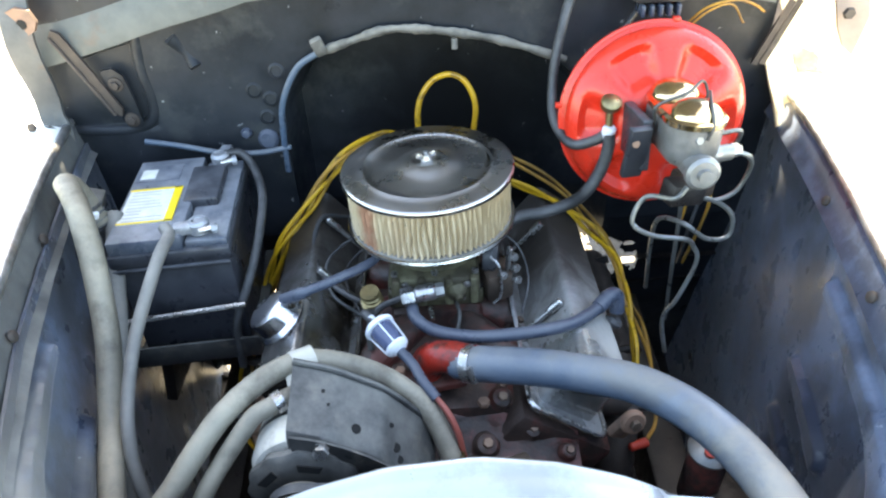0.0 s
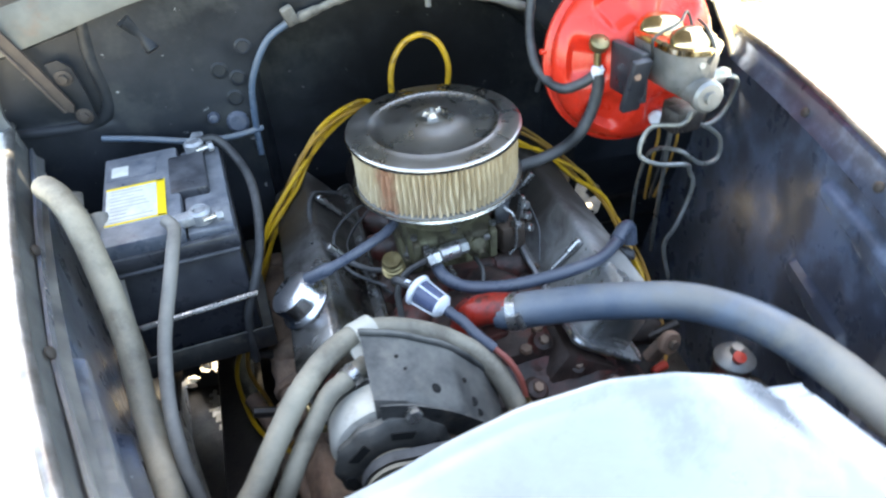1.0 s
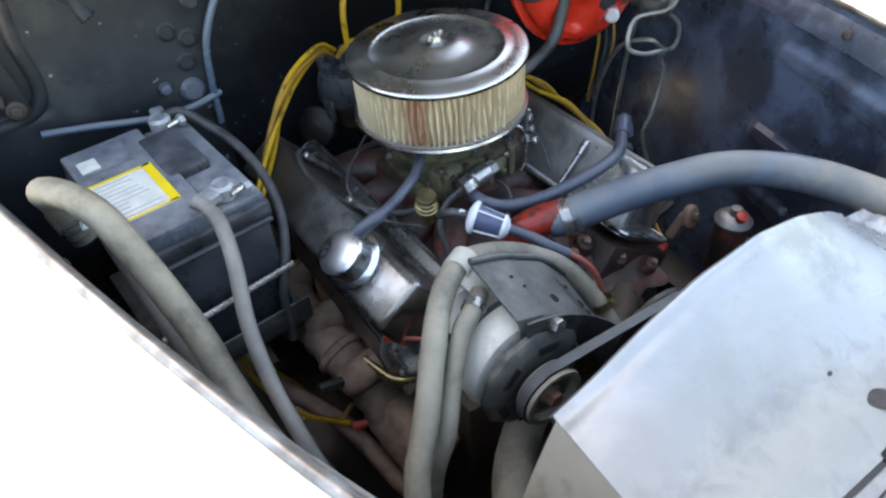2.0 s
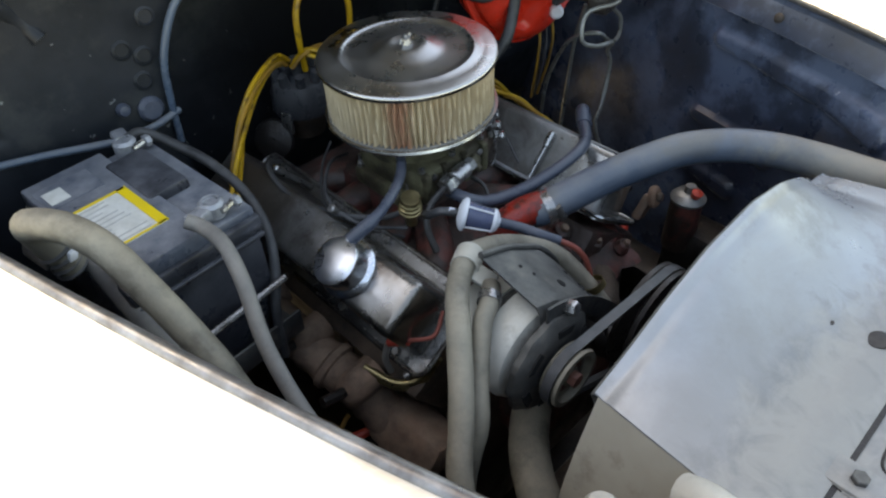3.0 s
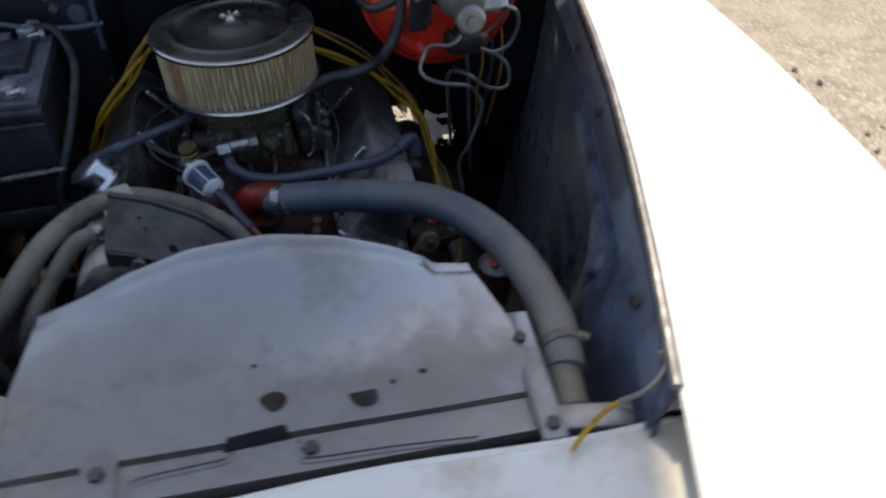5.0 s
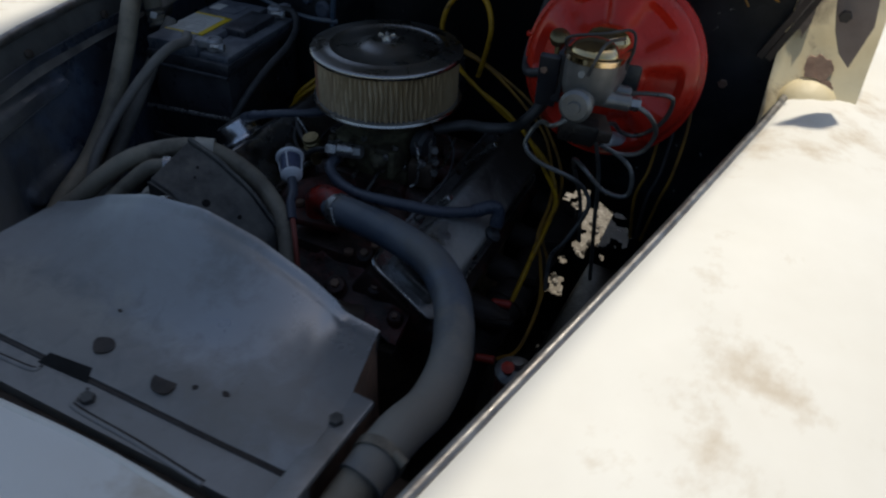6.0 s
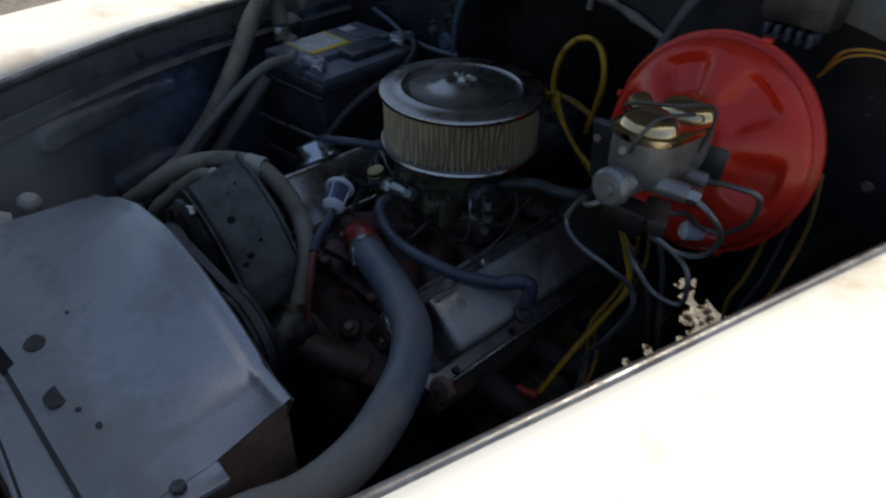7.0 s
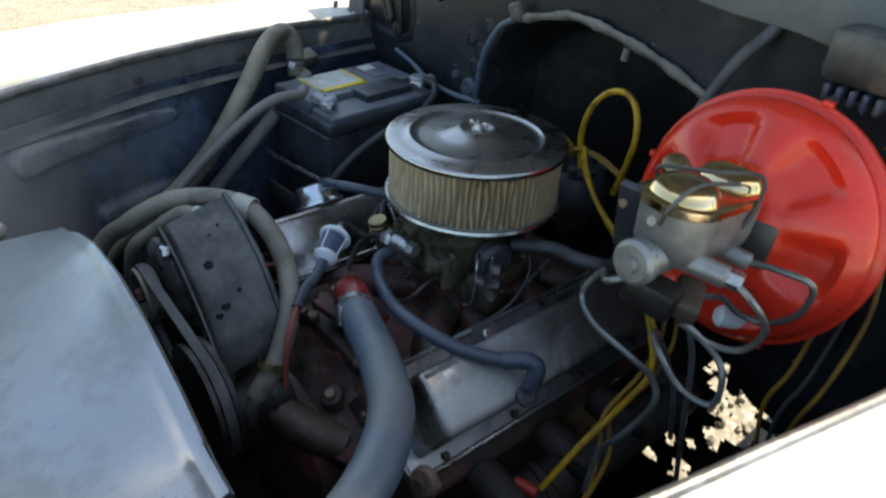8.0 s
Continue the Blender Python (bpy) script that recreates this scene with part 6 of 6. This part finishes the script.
    wire("spark_plug_wire", [(-0.012, 0.262, -0.12), (-0.018, 0.255, -0.06), (-0.012, 0.258, -0.015), (0.010, 0.262, 0.018), (0.042, 0.262, 0.030), (0.070, 0.258, 0.016), (0.086, 0.252, -0.022), (0.083, 0.25, -0.07), (0.07, 0.25, -0.13)], 0.0052, M_WIRE, "bright yellow coil wire standing in a loop", "spark plug wires")
    for x, y, z in ((-0.30, -0.165, -0.455), (0.318, -0.205, -0.40), (0.312, -0.135, -0.335)):
        s = 1 if x > 0 else -1
        solo("spark_plug_boot", rod((x, y, z), (x - s * 0.03, y - 0.012, z + 0.004), 0.008, 0.0065, bevel=0.002), M_REDP, "red-orange rubber spark plug boot", "plug boot", "plug boots")
    loom = thing("wiring_loom", (0, 0.23, 0.0), "dusty cloth-taped loom arching over the recess", "wiring")
    part("cable_sleeve", tube([(-0.262, 0.236, -0.13), (-0.258, 0.234, -0.06), (-0.248, 0.232, 0.005), (-0.214, 0.230, 0.066), (-0.172, 0.228, 0.094)], 0.0055, 12, 6), M_HOSE, loom, "dark blue-grey sleeve")
    part("loom", tube([(-0.180, 0.230, 0.090), (-0.12, 0.230, 0.108), (-0.06, 0.230, 0.124), (0.0, 0.230, 0.122), (0.06, 0.232, 0.112), (0.12, 0.234, 0.098), (0.18, 0.236, 0.078), (0.24, 0.238, 0.055)], 0.0072, 12, 6, rough=0.10, radius=lambda t: 0.8 + 0.35 * math.sin(t * 19) ** 2), M_CLOTH, loom)
    part("clip", box((-0.170, 0.222, 0.105), (0.020, 0.016, 0.030), (8, -20, 10), 0.004), M_CLOTH, loom, "dusty steel cable clip")
    part("clip_screw", rod((0.052, 0.228, 0.105), (0.052, 0.226, 0.088), 0.005, seg=8), M_CLOTH, loom)
    wire("cable", [(0.236, 0.20, -0.08), (0.255, 0.19, 0.0), (0.30, 0.20, 0.06), (0.33, 0.22, 0.11), (0.36, 0.235, 0.15)], 0.0045, M_BLACK, "straight black control rod to the firewall")
    wire("wire", [(0.42, 0.22, 0.10), (0.445, 0.19, 0.145), (0.49, 0.19, 0.155), (0.53, 0.21, 0.140), (0.56, 0.235, 0.12)], 0.0019, M_OLDWIRE, "thin dull yellow wire arching above the booster")
    wire("wire", [(0.42, 0.21, 0.10), (0.45, 0.19, 0.14), (0.49, 0.20, 0.145), (0.52, 0.215, 0.11)], 0.0016, M_OLDWIRE, "thin grimy orange wire above the booster")
    for k in range(3):
        wire("wire", [(0.43 + 0.02 * k, 0.21, -0.02), (0.445 + 0.022 * k, 0.17, -0.08), (0.45 + 0.02 * k, 0.13, -0.16), (0.44 + 0.02 * k, 0.12, -0.22), (0.45 + 0.01 * k, 0.14, -0.32)], 0.003, M_OLDWIRE if k != 1 else M_BLACK, "old wire hanging below the brake booster")
    wire("wire", [(0.292, -0.771, -0.092), (0.302, -0.764, -0.082), (0.318, -0.754, -0.075), (0.335, -0.746, -0.071), (0.348, -0.743, -0.068)], 0.0026, M_WIRE, "orange-yellow wire at the front edge")
    wire("wire", [(0.344, -0.743, -0.068), (0.366, -0.743, -0.060), (0.384, -0.738, -0.047), (0.393, -0.728, -0.036), (0.3935, -0.716, -0.040)], 0.0028, M_RUBBER, "grey cable at the front corner")
    wire("wire", [(-0.235, -0.205, -0.255), (-0.222, -0.235, -0.238), (-0.20, -0.25, -0.235), (-0.17, -0.235, -0.225)], 0.0028, M_PINK, "thin pink wire at the valve cover")
    s = thing("sender_terminal", (-0.2, -0.23, -0.29), "red-sleeved terminal beside the valve cover", "terminal")
    part("sleeve", rod((-0.238, -0.200, -0.258), (-0.224, -0.228, -0.243), 0.0065, bevel=0.002), M_REDP, s)
    part("lead", tube([(-0.238, -0.200, -0.258), (-0.246, -0.20, -0.285), (-0.243, -0.205, -0.31)], 0.0045, 8, 4), M_RUBBER, s)
    part("stud", rod((-0.235, -0.225, -0.312), (-0.19, -0.245, -0.285), 0.0055, seg=10), M_STEEL, s)
    c = thing("brass_pipe", (-0.22, -0.22, -0.34), "bent brass-coloured pipe below the valve cover", "pipe")
    for k in range(2):
        part("pipe", tube([(-0.262, -0.17, -0.315 - 0.008 * k), (-0.245, -0.215, -0.325 - 0.008 * k), (-0.22, -0.24, -0.315 - 0.008 * k), (-0.195, -0.25, -0.285)], 0.0055, 10, 5), M_BRASS, c)


# ---- brakes ----
def brakes():
    n = Vector((-0.04, -1.0, 0.18)).normalized()
    c = Vector((0.351, 0.100, 0.012))
    b = thing("brake_booster", (0.351, 0.14, -0.14), "bright red painted vacuum brake booster on the firewall", "brake booster")
    u, v, a = frame_of(n)

    def lobes(th, r, h):
        if 0.060 < r < 0.122:
            k = min(1.0, 1.25 * math.sin(math.pi * (r - 0.060) / 0.062))
            e = max(0.0, min(1.0, 0.62 + 0.72 * math.cos(6 * th + 0.4)))
            h -= 0.019 * k * k * (3 - 2 * k) * e * e * (3 - 2 * e)
        return r, h
    prof = [(0.139, -0.006), (0.142, -0.003), (0.142, 0.003), (0.139, 0.006), (0.134, 0.007), (0.133, 0.012), (0.136, 0.016), (0.136, 0.020), (0.131, 0.026), (0.126, 0.032)]
    prof += [(r, 0.032 + 0.030 * (1 - ((r - 0.05) / 0.076) ** 2)) for r in (0.120, 0.114, 0.107, 0.100, 0.093, 0.086, 0.079, 0.072, 0.066, 0.060)]
    prof += [(0.054, 0.064), (0.045, 0.066), (0.02, 0.066)]
    part("front_shell", lathe(prof, c, n, 96, wobble=lobes), M_BOOST, b, "", 50)
    part("rear_shell", lathe([(0.139, 0.004), (0.141, 0.008), (0.132, 0.014), (0.120, 0.05), (0.09, 0.075), (0.05, 0.085)], c, -n, 64), M_BOOST, b)
    part("crimp_ring", lathe([(0.1405, -0.0045), (0.1445, -0.0035), (0.1445, 0.0035), (0.1405, 0.0045)], c, n, 96, cap=False), M_BOOST, b)
    for th in (1.4, 3.0, 5.2):
        q = c + (u * math.cos(th) + v * math.sin(th)) * 0.145
        part("crimp_tab", box(q, (0.012, 0.010, 0.008), (0, 0, 0), 0.002), M_BOOST, b)
    part("standoff", rod(c - n * 0.08, c - n * 0.16, 0.045), M_GREASE, b)
    # check valve with brass switch
    s = thing("check_valve", (0.27, 0.06, -0.01), "white plastic check valve with brass switch on top", "valve")
    part("fitting", lathe([(0.006, -0.010), (0.0105, -0.008), (0.0105, 0.006), (0.007, 0.010)], (0.273, 0.047, 0.014), (0.1, -0.2, 1), 16), M_WHITEP, s)
    part("tee", rod((0.273, 0.049, 0.013), (0.287, 0.075, 0.013), 0.008), M_STEEL, s)
    part("stem", rod((0.273, 0.049, 0.021), (0.272, 0.052, 0.051), 0.0058, seg=12), M_BRASS, s)
    part("switch", lathe([(0.006, 0), (0.014, 0.002), (0.0155, 0.006), (0.0155, 0.014), (0.012, 0.017), (0.001, 0.0175)], (0.272, 0.053, 0.050), (0.05, -0.45, 1), 22), M_BRASS, s)
    # master cylinder
    m = thing("master_cylinder", (0.349, -0.03, 0.0), "grey cast-iron master cylinder with gold-plated lid", "master cylinder")
    x0 = 0.352
    bore = [(0.018, 0.0), (0.0195, 0.004), (0.0195, 0.15), (0.030, 0.155), (0.030, 0.165)]
    ba = Vector((x0, -0.117, 0.036))
    part("bore", lathe(bore, ba, (0, 1, -0.10), 28), M_IRONGREY, m)
    part("end_cap", lathe([(0.020, 0.002), (0.0225, 0.0), (0.0225, -0.010), (0.018, -0.014), (0.009, -0.014), (0.008, -0.020), (0.001, -0.020)], ba, (0, 1, -0.10), 24), M_IRONGREY, m, "round end cap")
    part("mount_flange", box((x0, 0.036, 0.022), (0.11, 0.012, 0.050), (-8, 0, 0), 0.006), M_PLATE, m)

    def stadium(w, y0, y1, k=10):
        r = w / 2
        pts = [(x0 + r * math.cos(t), y0 - r * math.sin(t)) for t in steps(0, math.pi, k)]
        return pts + [(x0 + r * math.cos(t), y1 - r * math.sin(t)) for t in steps(math.pi, 2 * math.pi, k)]
    bm = bmesh.new()
    rings = []
    for z, w in ((0.022, 0.056), (0.028, 0.066), (0.040, 0.072), (0.060, 0.0735), (0.078, 0.074)):
        rings.append([bm.verts.new((x, y, z + 0.10 * (-0.03 - y))) for x, y in stadium(w, -0.070, 0.012)])
    for p, q in zip(rings, rings[1:]):
        for i in range(len(p)):
            j = (i + 1) % len(p)
            bm.faces.new((p[i], p[j], q[j], q[i]))
    bm.faces.new(rings[0])
    bm.faces.new(rings[-1])
    part("reservoir", bm, M_IRONGREY, m, "grey cast reservoir")
    bm = bmesh.new()
    rings = []
    for z, w in ((0.0785, 0.076), (0.080, 0.080), (0.087, 0.080), (0.089, 0.074), (0.0895, 0.068)):
        rings.append([bm.verts.new((x, y, z + 0.10 * (-0.03 - y))) for x, y in stadium(w, -0.070, 0.012)])
    for p, q in zip(rings, rings[1:]):
        for i in range(len(p)):
            j = (i + 1) % len(p)
            bm.faces.new((p[i], p[j], q[j], q[i]))
    bm.faces.new(rings[0])
    bm.faces.new(rings[-1])
    lid = part("lid", bm, M_ZINC, m, "shiny gold zinc-plated lid")
    for y in (-0.070, 0.018):
        part("dome", lathe([(0.034, 0), (0.033, 0.004), (0.030, 0.009), (0.025, 0.013), (0.015, 0.016), (0.001, 0.0165)], (x0, y, 0.088 + 0.10 * (-0.03 - y)), (0, -0.1, 1), 30), M_ZINC, lid)
    part("bail_wire", tube([(x0 - 0.036, -0.035, 0.055), (x0 - 0.046, -0.045, 0.085), (x0 - 0.042, -0.045, 0.098), (x0, -0.030, 0.106), (x0 + 0.032, 0.005, 0.106), (x0 + 0.041, 0.0, 0.085), (x0 + 0.037, -0.01, 0.055)], 0.0022, 8, 5), M_PLATE, m)
    part("bail_wire", tube([(x0 + 0.005, -0.108, 0.075), (x0 + 0.010, -0.106, 0.095), (x0 + 0.015, -0.075, 0.110), (x0 + 0.030, -0.03, 0.106)], 0.0022, 8, 5), M_PLATE, m)
    part("bleed_screw", hexagon((x0 - 0.004, -0.100, 0.072), (0, -1, 0.3), 0.006, 0.008), M_IRONGREY, m)
    part("side_outlet", rod((x0 + 0.018, -0.075, 0.034), (x0 + 0.062, -0.060, 0.030), 0.0115, bevel=0.003), M_IRONGREY, m)
    part("outlet_nut", hexagon((x0 + 0.055, -0.062, 0.031), (1, 0.3, -0.05), 0.010, 0.020), M_STEEL, m)
    part("side_outlet", rod((x0 + 0.018, 0.0, 0.018), (x0 + 0.050, 0.010, 0.014), 0.010, bevel=0.003), M_IRONGREY, m)
    k = thing("brake_bracket", (0.28, -0.03, -0.02), "black steel bracket beside the master cylinder", "bracket")
    part("plate", box((0.288, -0.045, 0.028), (0.030, 0.012, 0.085), (12, 0, 8), 0.003), M_BATT, k)
    part("plate", box((0.300, 0.0, 0.030), (0.014, 0.085, 0.075), (-6, 0, 4), 0.003), M_BATT, k)
    part("bolt", hexagon((0.283, -0.052, 0.046), (0, -1, 0.2), 0.006, 0.006), M_RUST, k)
    d = thing("brake_junction", (0.37, -0.06, -0.08), "greasy dark brake junction block under the cylinder", "junction block")
    part("block", box((0.352, -0.075, -0.020), (0.055, 0.035, 0.034), (0, 8, 15), 0.006), M_DARK, d)
    part("arm", box((0.375, -0.045, -0.025), (0.03, 0.06, 0.02), (0, 8, 25), 0.004), M_GREASE, d)
    part("white_sleeve", rod((0.378, 0.035, -0.080), (0.408, 0.062, -0.086), 0.013, 0.010, bevel=0.004), M_WHITEP, d, "pale plastic sleeve")
    def line(pts, label):
        solo("brake_line", tube(pts, 0.0036, 8, 7), M_PIPE, label, "brake line", "brake lines")
    line([(0.341, -0.111, 0.008), (0.324, -0.119, -0.003), (0.297, -0.086, -0.020), (0.282, -0.091, -0.057), (0.309, -0.100, -0.075), (0.359, -0.098, -0.087), (0.382, -0.077, -0.115), (0.392, -0.079, -0.145), (0.371, -0.087, -0.208), (0.353, -0.090, -0.246), (0.359, -0.109, -0.301)], "grey steel brake line bent in an S below the cylinder")
    line([(0.410, -0.058, 0.030), (0.440, -0.062, 0.022), (0.456, -0.042, -0.012), (0.444, -0.042, -0.046), (0.415, -0.05, -0.055), (0.385, -0.065, -0.040)], "grey steel brake line curving back from the outlet")
    line([(0.385, -0.06, -0.040), (0.425, -0.05, -0.064), (0.442, -0.056, -0.084), (0.440, -0.058, -0.116), (0.405, -0.066, -0.112), (0.366, -0.062, -0.084), (0.345, -0.02, -0.105), (0.36, 0.03, -0.20), (0.372, 0.05, -0.30)], "grey steel brake line with a square bend")
    line([(0.400, 0.010, 0.014), (0.43, 0.012, 0.020), (0.462, 0.020, 0.016), (0.455, 0.035, -0.03), (0.425, 0.045, -0.065), (0.400, 0.03, -0.06), (0.385, 0.0, -0.035), (0.360, -0.075, -0.030)], "dark steel brake line bent in a rectangle")
    line([(0.37, -0.03, -0.045), (0.385, -0.005, -0.12), (0.395, 0.01, -0.22), (0.41, 0.03, -0.36)], "grey steel brake line dropping to the frame")
    w = thing("wiper_motor", (0.38, 0.2, 0.13), "dark grey ribbed wiper motor on the firewall", "motor")
    part("case", box((0.375, 0.215, 0.184), (0.092, 0.055, 0.06), (0, 0, 0), 0.012), M_PLATE, w)
    for i in range(5):
        part("rib", box((0.346 + 0.014 * i, 0.205, 0.145), (0.006, 0.04, 0.018), (0, 0, 0), 0.002), M_BLUEH, w)


def underbody():
    """Dark frame rails and wheel-side clutter below the bay."""
    for s in (-1, 1):
        r = thing("frame_rail", (s * 0.36, -0.2, -0.7), "rusty greasy steel frame rail", "frame rail", "frame rails", "structure")
        part("rail", box((s * 0.378, -0.25, -0.56), (0.07, 1.05, 0.11), (0, 0, s * -3), 0.008), M_DARK, r)
        part("spring_tower", box((s * 0.40, -0.36, -0.46), (0.09, 0.20, 0.14), (0, s * 8, 0), 0.02), M_DARK, r)
    # unseen sheet, added to keep light bounced off the ground out of the bay
    pan = thing("undertray", (0, -0.2, -0.9), "dark sheet added below the engine to block bounced light", "undertray", kind="structure")
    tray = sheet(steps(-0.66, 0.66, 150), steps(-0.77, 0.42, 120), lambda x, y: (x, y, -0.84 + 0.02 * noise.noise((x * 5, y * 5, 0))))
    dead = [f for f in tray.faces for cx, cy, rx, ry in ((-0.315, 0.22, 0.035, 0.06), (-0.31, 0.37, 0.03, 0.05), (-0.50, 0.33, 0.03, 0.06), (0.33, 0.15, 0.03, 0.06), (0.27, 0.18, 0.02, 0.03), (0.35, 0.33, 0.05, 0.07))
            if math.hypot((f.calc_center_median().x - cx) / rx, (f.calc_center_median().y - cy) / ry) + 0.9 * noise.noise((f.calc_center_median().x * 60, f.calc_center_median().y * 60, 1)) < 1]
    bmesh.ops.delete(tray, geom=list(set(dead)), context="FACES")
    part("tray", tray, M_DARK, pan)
    c = thing("cross_member", (0, -0.45, -0.7), "greasy steel cross member", "frame rail", kind="structure")
    part("beam", box((0, -0.46, -0.60), (0.70, 0.16, 0.12), (0, 0, 0), 0.02), M_GREASE, c)
    s = thing("steering_arm", (-0.28, -0.25, -0.55), "rusty steering link beside the engine", "steering link")
    part("link", tube([(-0.36, -0.02, -0.46), (-0.30, -0.15, -0.48), (-0.27, -0.28, -0.52), (-0.20, -0.40, -0.54)], 0.014, 10, 4), M_RUST, s)
    d = thing("engine_mount", (-0.25, -0.22, -0.5), "rusty engine mount casting", "engine mount")
    part("casting", box((-0.235, -0.235, -0.44), (0.08, 0.12, 0.07), (10, 30, 10), 0.015), M_MANI, d)


ground()
panel_with_hole()
fender(-1, "white front fender with black inner wing, battery side")
fender(1, "white front fender with black inner wing, brake side")
nose()
hood()
radiator()
underbody()
hinge_pillar(-1)
hinge_pillar(1)
engine()
covers()
# battery side in lighter brown, standing in for light that reaches it; brake side darker
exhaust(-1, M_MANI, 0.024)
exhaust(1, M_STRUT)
carburettor()
air_cleaner()
distributor()
alternator()
battery()
brakes()
hoses()
wires()
gravel()
